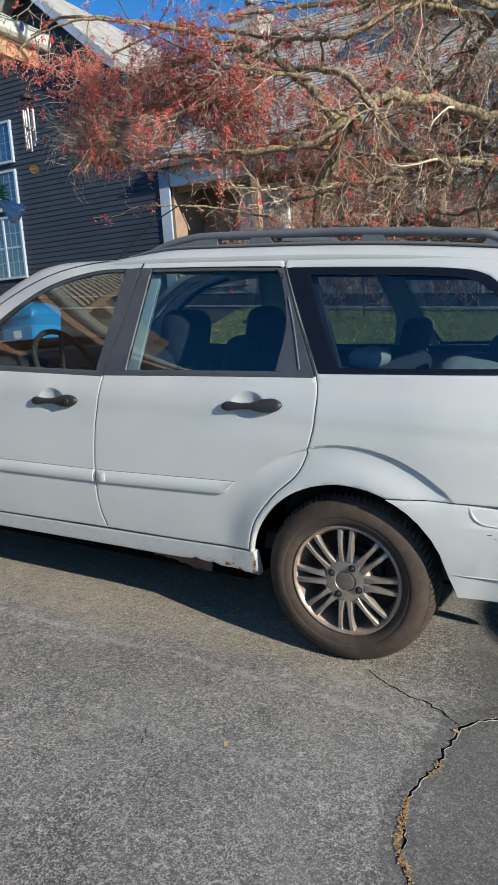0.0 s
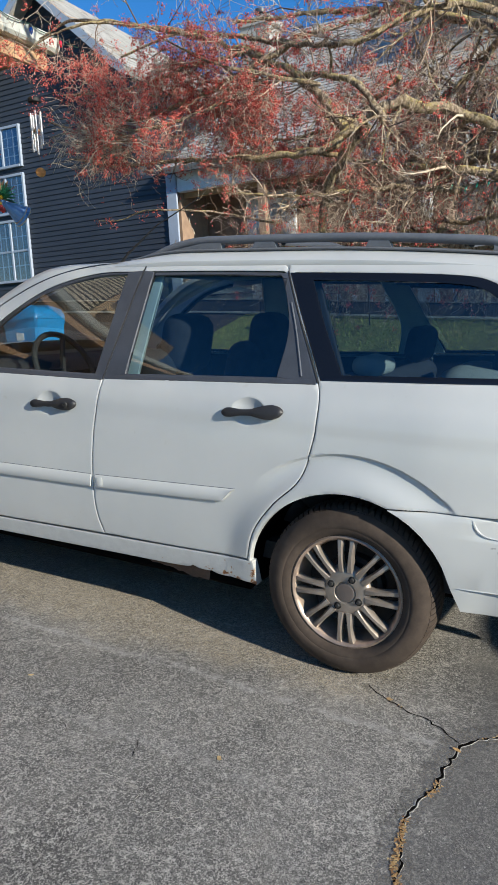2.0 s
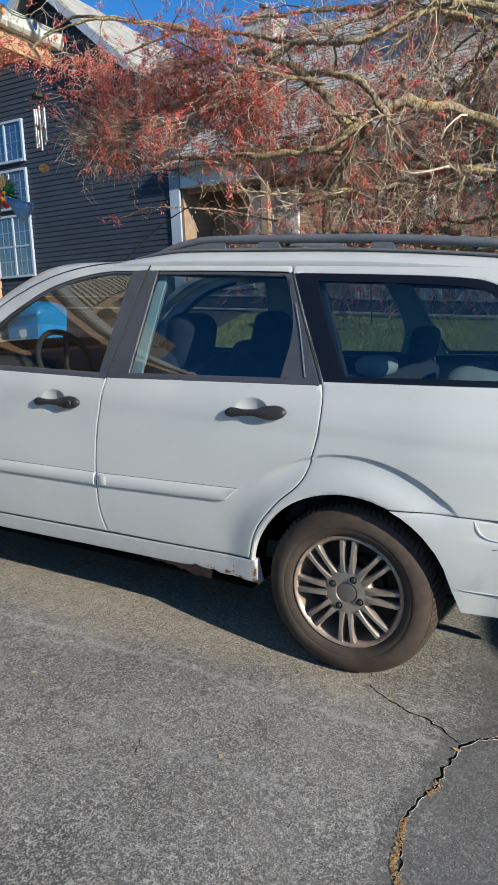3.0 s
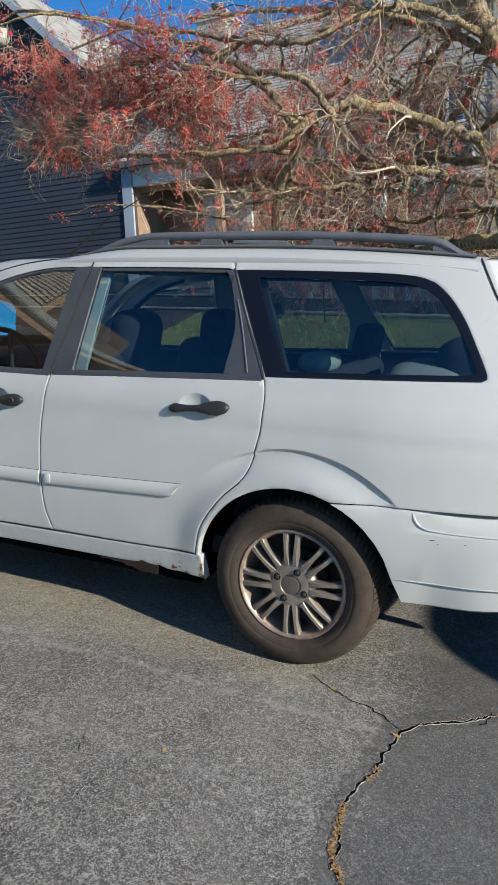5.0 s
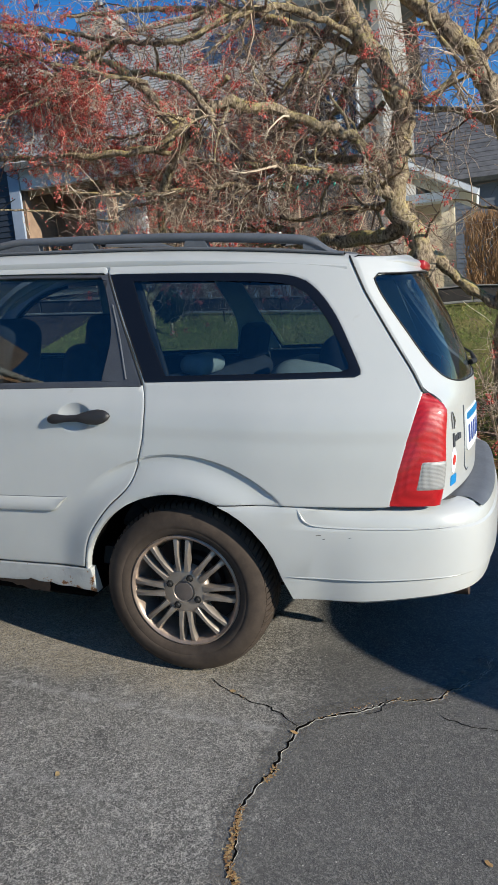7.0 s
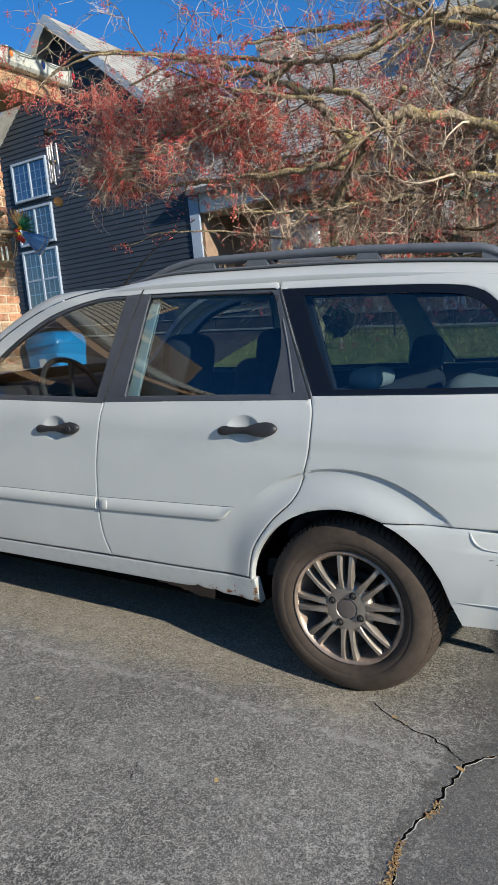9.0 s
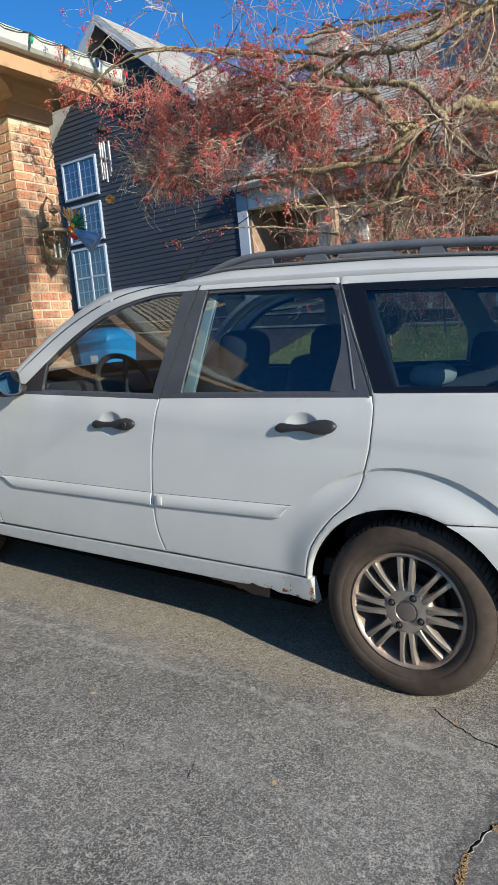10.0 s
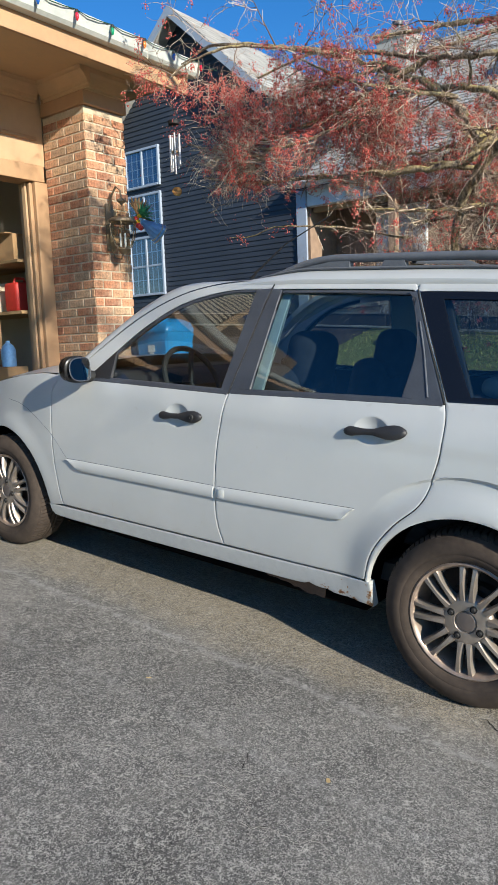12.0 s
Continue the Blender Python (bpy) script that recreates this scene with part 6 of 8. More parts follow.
# wheels
def wheel(hx, turn):
    w = new("wheel")
    w.parent = CAR
    w.matrix_basis = Matrix.Translation((hx, -0.004, 0.312)) @ pose(0, 0, 0, 90, 0, 0) @ pose(0, 0, 0, 0, 0, turn)
    # after the turn z points out of the flank (towards -y)
    prof = [(0.197, -0.165), (0.215, -0.185), (0.262, -0.190), (0.294, -0.176), (0.303, -0.150), (0.3045, -0.10), (0.303, -0.035), (0.299, -0.014), (0.2975, -0.006), (0.2965, -0.0055), (0.296, 0.000), (0.284, 0.0110), (0.272, 0.0172), (0.260, 0.0212), (0.248, 0.0225), (0.236, 0.0215), (0.2345, 0.0202), (0.2325, 0.0205), (0.222, 0.0165), (0.212, 0.0125), (0.206, 0.004), (0.197, -0.006)]
    part("tyre", lathe(bmesh.new(), prof, 72), M["tyre"], w, "dusty tyre with worn tread")
    bm = bmesh.new()
    for k in range(84):
        a = 2 * math.pi * k / 84
        for ends, tw in ((((-0.004, 0.2985), (-0.018, 0.3065), (-0.034, 0.3105), (-0.072, 0.3122)), 0.05), (((-0.118, 0.3122), (-0.150, 0.3105), (-0.172, 0.3040)), -0.05)):
            rings_ = []
            for j, (z, r) in enumerate(ends):
                da = tw * j / (len(ends) - 1)
                rings_.append([bm.verts.new(((r - d) * math.cos(a + da + e), (r - d) * math.sin(a + da + e), z)) for e, d in ((-0.029, 0.010), (-0.029, 0.0), (0.029, 0.0), (0.029, 0.010))])
            for p, q in zip(rings_, rings_[1:]):
                for i in range(3):
                    bm.faces.new((p[i], p[i + 1], q[i + 1], q[i]))
            bm.faces.new(rings_[0])
            bm.faces.new(rings_[-1])
    for z in (-0.082, -0.108):
        lathe(bm, [(0.303, z - 0.008), (0.3125, z - 0.008), (0.3125, z + 0.008), (0.303, z + 0.008)], 72)
    part("tread", bm, M["tyre"], w, smooth=False)
    bm = lathe(bmesh.new(), [(0.170, -0.15), (0.180, -0.03), (0.186, -0.010), (0.192, 0.004), (0.199, 0.008), (0.205, 0.004), (0.205, -0.008), (0.198, -0.014)], 72)
    part("rim", bm, M["rim_lip"], w, "brake-dusted alloy rim")
    part("barrel", lathe(bmesh.new(), [(0.0, -0.115), (0.09, -0.115), (0.15, -0.12), (0.183, -0.10), (0.183, -0.02)], 48), M["alloy_dark"], w)
    part("brake_drum", lathe(bmesh.new(), [(0.0, -0.060), (0.10, -0.060), (0.112, -0.072), (0.112, -0.115)], 40), M["alloy_dark"], w)
    for k in range(8):
        a0 = 2 * math.pi * k / 8
        for s in (-1, 1):
            bm = bmesh.new()
            rows = []
            for i in range(9):
                u = i / 8
                r = 0.074 + (0.189 - 0.074) * u
                off = s * (0.0145 + 0.0085 * u)
                half = 0.0104 - 0.0024 * math.sin(math.pi * u) * 0.8 + 0.004 * (1 - u) ** 3 + 0.0025 * u ** 4
                zc = 0.004 + 0.006 * math.sin(math.pi * u * 0.9) - 0.010 * u ** 2
                ca, sa = math.cos(a0), math.sin(a0)
                row = []
                for o, dz in ((-half, -0.026), (-half, -0.004), (-half * 0.55, 0.004), (half * 0.55, 0.004), (half, -0.004), (half, -0.026)):
                    t = off + o
                    row.append(bm.verts.new((r * ca - t * sa, r * sa + t * ca, zc + dz)))
                rows.append(row)
            for a, b in zip(rows, rows[1:]):
                for q in range(6):
                    bm.faces.new((a[q], a[(q + 1) % 6], b[(q + 1) % 6], b[q]))
            bm.faces.new(rows[0])
            bm.faces.new(rows[-1])
            bmesh.ops.recalc_face_normals(bm, faces=bm.faces)
            part("spoke", bm, M["alloy"], w)
    part("hub", lathe(bmesh.new(), [(0.0, 0.003), (0.035, 0.003), (0.037, 0.001), (0.040, 0.006), (0.068, 0.006), (0.080, 0.003), (0.090, -0.006), (0.095, -0.03)], 40), M["alloy"], w)
    part("hub_cap", lathe(bmesh.new(), [(0.0, 0.0065), (0.024, 0.006), (0.032, 0.005), (0.0345, 0.002)], 32), M["alloy_cap"], w, "oval-marked centre cap")
    for k in range(4):
        a = math.pi / 2 * k + 1.10
        m = Matrix.Translation((0.057 * math.cos(a), 0.057 * math.sin(a), 0.0045))
        part("wheel_nut", lathe(bmesh.new(), [(0.0, 0.010), (0.006, 0.010), (0.0085, 0.006), (0.0105, 0.0015), (0.0125, 0.006), (0.0135, 0.0)], 12, m), M["rubber"], w)
    return w


wheel(0.0, 2)
wheel(-2.615, 20)
for hx in (0.0, -2.615):
    part("far_wheel", lathe(bmesh.new(), [(0.0, -0.02), (0.19, -0.02), (0.20, 0.0), (0.27, 0.008), (0.30, -0.02), (0.305, -0.10), (0.30, -0.17), (0.27, -0.19), (0.0, -0.19)], 48, Matrix.Translation((hx, 2 * HALF, 0.305)) @ pose(0, 0, 0, -90, 0, 0)), M["tyre"], CAR)


# inside
def soft_box(name, lo, hi, material, parent, tilt=0.0, bevel=0.04, label=""):
    c = (Vector(lo) + Vector(hi)) / 2
    h = (Vector(hi) - Vector(lo)) / 2
    bm = bmesh.new()
    box(bm, -h, h, min(bevel, min(h) * 0.9), 4)
    bmesh.ops.transform(bm, matrix=Matrix.Translation(c) @ pose(0, 0, 0, 0, tilt, 0), verts=bm.verts)
    return part(name, bm, material, parent, label)


for y in (0.42, 1.23):
    s = new("front_seat")
    s.parent = CAR
    soft_box("cushion", (-1.62, y - 0.25, 0.42), (-1.10, y + 0.25, 0.58), M["seat"], s, 4, 0.06)
    soft_box("backrest", (-1.12, y - 0.24, 0.48), (-0.95, y + 0.24, 1.10), M["seat"], s, 12, 0.084)
    soft_box("headrest", (-1.00, y - 0.135, 0.99), (-0.845, y + 0.135, 1.245), M["seat"], s, 8, 0.077)
s = new("rear_seat")
s.parent = CAR
soft_box("cushion", (-0.78, 0.22, 0.45), (-0.25, 1.43, 0.60), M["seat"], s, 4, 0.06)
soft_box("backrest", (-0.26, 0.22, 0.50), (-0.10, 1.43, 1.04), M["seat"], s, 14, 0.06)
for y in (0.46, 1.19):
    soft_box("headrest", (-0.14, y - 0.13, 1.03), (-0.04, y + 0.13, 1.20) if y > 1 else (-0.03, y + 0.13, 1.10), M["seat_light"] if y < 1 else M["seat"], s, 10, 0.045)
soft_box("cargo_bundle", (0.05, 0.75, 0.70), (0.45, 1.35, 1.04), M["seat_light"], CAR, 5, 0.12, "pale bundle in the load space")
soft_box("cargo_bag", (0.28, 0.85, 0.80), (0.55, 1.25, 1.16), M["seat"], CAR, 0, 0.10)
part("cabin_floor", boxes(((-2.1, 0.12, 0.33), (0.70, 1.53, 0.40)), ((-0.1, 0.38, 0.40), (0.74, 1.27, 0.62))), M["dash"], CAR, smooth=False)
bm = bmesh.new()
rows = []
for y in np.linspace(0.12, 1.53, 12):
    rows.append([bm.verts.new((x, y, z)) for x, z in ((-2.22, 0.94), (-1.98, 1.0), (-1.82, 0.985), (-1.76, 0.93), (-1.78, 0.80), (-1.9, 0.55))])
for a, b in zip(rows, rows[1:]):
    for k in range(5):
        bm.faces.new((a[k], a[k + 1], b[k + 1], b[k]))
part("dashboard", bm, M["dash"], CAR)
bm = bmesh.new()
mt = Matrix.Translation((-1.62, 0.42, 0.965)) @ pose(0, 0, 0, 0, 62, 0)
ring = [mt @ Vector((0.185 * math.cos(a), 0.185 * math.sin(a), 0)) for a in np.linspace(0, 2 * math.pi, 37)]
tube(bm, ring, 0.014, 8, False)
for a in (0.4, 2.75, -1.57):
    tube(bm, [mt @ Vector((0, 0, -0.02)), mt @ Vector((0.18 * math.cos(a), 0.18 * math.sin(a), 0))], 0.014, 6)
part("steering_wheel", bm, M["dash"], CAR)
# door cards and pale pillar linings
card = loop_of([(-2.1, 0.36), (-0.56, 0.36)], [(-0.56, 0.36), (-0.46, 0.66), (-0.15, 1.02)], [(-0.15, 1.02), (-1.05, 0.985), (-2.1, 0.97)], [(-2.1, 0.97), (-2.1, 0.36)])
both(part("door_card", sheet(on_flank, card, [], 0.08, 0.02, 0, 0.06), M["dash"], CAR))
for pts in (([(-1.10, 0.99), (-0.915, 1.0)], [(-0.915, 1.0), (-0.905, 1.42)], [(-0.905, 1.42), (-1.06, 1.42)], [(-1.06, 1.42), (-1.10, 0.99)]),
            ([(-0.31, 1.03), (-0.06, 1.05)], [(-0.06, 1.05), (-0.23, 1.39)], [(-0.23, 1.39), (-0.38, 1.41)], [(-0.38, 1.41), (-0.29, 1.2), (-0.31, 1.03)]),
            ([(0.54, 1.08), (0.70, 1.05)], [(0.70, 1.05), (0.55, 1.40)], [(0.55, 1.40), (0.35, 1.37)], [(0.35, 1.37), (0.46, 1.26), (0.54, 1.08)])):
    part("pillar_lining", sheet(on_flank, loop_of(*pts), [], 0.05, 0.012, 0.003, 0.035), M["liner" if pts[0][0][0] < -0.5 else "dash"], CAR)
    part("pillar_lining", sheet(lambda x, z, d=0.0: Vector((x, 2 * HALF - flank(x, z) - d, z)), loop_of(*pts), [], 0.05, 0.012, 0.003, 0.035), M["liner"], CAR)
both(part("load_lining", sheet(on_flank, loop_of([(-0.14, 0.72), (0.68, 0.72)], [(0.68, 0.72), (0.78, 1.0), (0.58, 1.06)], [(0.58, 1.06), (-0.12, 1.035)], [(-0.12, 1.035), (-0.14, 0.72)]), [], 0.08, 0.012, 0, 0.05), M["dash"], CAR))
for ob in FAR:
    c = ob.copy()
    scene.collection.objects.link(c)
    c.matrix_basis = MIRROR_Y
    for ch in ob.children:
        cc = ch.copy()
        scene.collection.objects.link(cc)
        cc.parent = c


# ---- crab-apple tree ----
def frond(rng, p, d, length, r, level, limbs, twigs, berries, fruit):
    """Grows one shoot and its side shoots into lists of polylines and berry places."""
    n = 5 if level < 2 else 4
    pts, rad = [p.copy()], [r]
    q, dd = p.copy(), d.copy()
    for i in range(n):
        wob = Vector((rng.uniform(-1, 1), rng.uniform(-1, 1), rng.uniform(-1, 1)))
        dd = (dd + wob * (0.26 + 0.06 * level) + Vector((0, 0, -0.02 * level))).normalized()
        q = q + dd * (length / n)
        pts.append(q.copy())
        rad.append(max(0.0015, r * (1 - 0.75 * (i + 1) / n)))
    (limbs if r > 0.011 else twigs).append((pts, rad))
    if level >= 4 or length < 0.08:
        if rng.random() < 0.46 * fruit(q):
            for c in pts[-1:]:
                for _ in range(rng.randint(15, 28)):
                    berries.append(c + Vector((rng.gauss(0, 0.75), rng.gauss(0, 0.75), rng.gauss(-0.8, 0.9))) * 0.021)
        return
    kids = {0: 7, 1: 6, 2: 7, 3: 5}[level]
    for k in range(kids):
        t = rng.uniform(0.25, 1.0)
        i = min(n - 1, int(t * n))
        at = pts[i].lerp(pts[i + 1], t * n - i)
        axis = (pts[i + 1] - pts[i]).normalized()
        side = axis.cross(Vector((rng.uniform(-1, 1), rng.uniform(-1, 1), rng.uniform(-1, 1)))).normalized()
        nd = (axis * rng.uniform(0.35, 0.9) + side).normalized()
        frond(rng, at, nd, length * rng.uniform(0.42, 0.68), max(0.0022, rad[i] * rng.uniform(0.42, 0.62)), level + 1, limbs, twigs, berries, fruit)


def thin_tubes(name, lines, material, parent, sides=3):
    vs, fs = [], []
    for pts, rad in lines:
        base = len(vs)
        for i, p in enumerate(pts):
            d = (pts[min(i + 1, len(pts) - 1)] - pts[max(i - 1, 0)]).normalized()
            a = d.cross(Vector((0.31, 0.77, 0.55))).normalized()
            b = d.cross(a)
            for k in range(sides):
                t = 2 * math.pi * k / sides
                vs.append(p + (a * math.cos(t) + b * math.sin(t)) * rad[i])
        for i in range(len(pts) - 1):
            for k in range(sides):
                o, o2 = base + i * sides, base + (i + 1) * sides
                fs.append((o + k, o + (k + 1) % sides, o2 + (k + 1) % sides, o2 + k))
    me = bpy.data.meshes.new(name)
    me.from_pydata([tuple(v) for v in vs], [], fs)
    me.materials.append(material)
    me.shade_smooth()
    ob = new(name, me)
    ob.parent = parent
    return ob


def octa(name, places, radius, material, parent, rng):
    vs, fs = [], []
    for p in places:
        r = radius * rng.uniform(0.6, 1.25)
        b = len(vs)
        vs += [p + Vector(o) * r for o in ((1, 0, 0), (-1, 0, 0), (0, 1, 0), (0, -1, 0), (0, 0, 1.1), (0, 0, -1.1))]
        fs += [(b + i, b + j, b + k) for i, j, k in ((0, 2, 4), (2, 1, 4), (1, 3, 4), (3, 0, 4), (2, 0, 5), (1, 2, 5), (3, 1, 5), (0, 3, 5))]
    me = bpy.data.meshes.new(name)
    me.from_pydata([tuple(v) for v in vs], [], fs)
    me.materials.append(material)
    me.shade_smooth()
    ob = new(name, me)
    ob.parent = parent
    return ob


def crab_tree():
    rng = random.Random(11)
    TY, BY = 3.2, 2.5
    base = Vector((0.72, TY, ground_z(0.72, TY)))
    tree = thing("crab_apple_tree", "bare spreading crab apple tree with red berries and mossy limbs", "tree", Matrix.Translation(base))
    loc = lambda pts: [Vector(p) - base for p in pts]
    limbs, twigs, berries = [], [], []
    # points along each limb, thickness along it, how many side shoots, their length
    main = [
        ([(0.74, TY, base.z - 0.1), (0.70, TY, 0.9), (0.66, TY, 1.6), (0.50, TY, 1.94), (0.545, TY, 2.25), (0.575, TY, 2.56), (0.39, TY, 2.95), (0.19, TY + 0.05, 3.33), (0.10, TY + 0.1, 3.9), (0.2, TY + 0.2, 4.6)], [0.11, 0.095, 0.084, 0.080, 0.078, 0.075, 0.069, 0.058, 0.045, 0.03], 28, 0.6),
        ([(0.53, TY, 2.06), (0.36, TY - 0.1, 2.28), (0.14, TY - 0.25, 2.42), (-0.20, TY - 0.4, 2.55), (-0.48, TY - 0.55, 2.62), (-0.66, BY + 0.1, 2.60), (-0.80, BY, 2.48), (-0.92, BY, 2.40)], [0.044, 0.040, 0.036, 0.033, 0.034, 0.040, 0.037, 0.024], 22, 0.5),
        ([(-0.80, BY, 2.46), (-0.91, BY, 2.60), (-1.07, BY, 2.80), (-1.31, BY, 2.99), (-1.61, BY, 3.15), (-2.20, BY, 3.40), (-2.95, BY - 0.05, 3.62), (-3.3, BY - 0.1, 3.55)], [0.032, 0.030, 0.027, 0.024, 0.021, 0.016, 0.011, 0.006], 30, 0.5),
        ([(-0.57, BY, 2.50), (-0.68, BY + 0.05, 2.68), (-0.91, BY + 0.08, 2.86), (-1.3, BY + 0.1, 2.92), (-1.8, BY + 0.1, 2.95), (-2.4, BY, 2.98)], [0.024, 0.022, 0.020, 0.017, 0.013, 0.007], 34, 0.52),
        ([(-0.85, BY, 2.44), (-1.1, BY, 2.38), (-1.65, BY - 0.05, 2.42), (-2.1, BY - 0.1, 2.46), (-2.6, BY - 0.1, 2.50), (-3.1, BY - 0.1, 2.62)], [0.028, 0.024, 0.019, 0.015, 0.012, 0.007], 26, 0.42),
        ([(0.54, TY, 1.90), (0.34, TY - 0.12, 2.06), (0.05, TY - 0.2, 2.16), (-0.20, TY - 0.25, 2.22), (-0.40, TY - 0.3, 2.30)], [0.042, 0.036, 0.030, 0.028, 0.02], 12, 0.5),
        ([(0.30, TY, 3.06), (-0.1, TY - 0.3, 3.22), (-0.40, BY + 0.1, 3.12), (-0.75, BY, 3.01), (-1.22, BY, 3.10), (-2.0, BY, 3.34), (-2.6, BY, 3.3)], [0.026, 0.025, 0.022, 0.020, 0.016, 0.012, 0.007], 26, 0.6),
        ([(-1.2, BY, 3.10), (-1.7, BY - 0.1, 2.9), (-2.2, BY - 0.2, 2.78), (-2.7, BY - 0.3, 2.72), (-3.1, BY - 0.3, 2.85)], [0.02, 0.018, 0.014, 0.011, 0.006], 26, 0.42),
        ([(0.4, TY, 2.9), (-0.3, TY + 0.4, 3.4), (-1.2, TY + 0.5, 3.7), (-2.2, TY + 0.4, 3.8)], [0.034, 0.030, 0.022, 0.012], 14, 0.7),
        ([(0.55, TY, 2.2), (-0.2, TY + 0.5, 2.4), (-1.0, TY + 0.6, 2.3), (-1.9, TY + 0.6, 2.25)], [0.034, 0.03, 0.022, 0.012], 30, 0.6),
        ([(0.2, TY, 3.4), (-0.5, TY - 0.9, 4.0), (-1.3, TY - 1.4, 4.4), (-2.2, TY - 1.7, 4.5)], [0.036, 0.03, 0.022, 0.012], 12, 0.7),
        ([(0.62, TY, 1.75), (0.25, TY + 0.2, 1.72), (-0.4, TY + 0.3, 1.78), (-1.1, TY + 0.2, 1.90), (-1.7, TY + 0.1, 1.86)], [0.055, 0.05, 0.045, 0.032, 0.018], 30, 0.6),
        ([(-1.5, TY - 0.3, 2.0), (-1.9, BY, 2.09), (-2.12, 2.3, 2.105), (-2.275, 2.3, 2.123), (-2.406, 2.3, 2.119), (-2.516, 2.3, 2.09), (-2.625, 2.3, 2.082), (-2.776, 2.3, 2.099)], [0.010, 0.009, 0.008, 0.0075, 0.007, 0.006, 0.005, 0.003], 7, 0.10),
        # second, darker stem to the rear of the car
        ([(1.27, 3.62, -0.05), (1.21, 3.62, 0.5), (1.24, 3.58, 1.2), (1.32, 3.45, 1.8), (1.25, 3.3, 2.3), (1.16, TY, 2.54), (1.06, TY, 2.80), (0.88, TY, 3.0), (0.66, TY, 3.25), (0.3, TY, 3.7)], [0.075, 0.07, 0.07, 0.068, 0.068, 0.066, 0.064, 0.060, 0.054, 0.036], 24, 0.65),
        ([(0.62, 3.3, 1.66), (0.76, 3.5, 1.52), (0.92, 3.58, 1.36), (1.2, 3.6, 1.14)], [0.06, 0.05, 0.045, 0.04], 8, 0.4),
        ([(1.2, 3.3, 2.4), (0.9, 3.3, 2.5), (0.65, 3.2, 2.56), (0.4, 3.1, 2.7)], [0.03, 0.024, 0.016, 0.01], 7, 0.5),
        ([(0.56, TY, 2.5), (0.9, TY + 0.3, 2.75), (1.3, TY + 0.4, 3.2), (1.7, TY + 0.4, 3.6)], [0.03, 0.025, 0.02, 0.01], 10, 0.6),
    ]
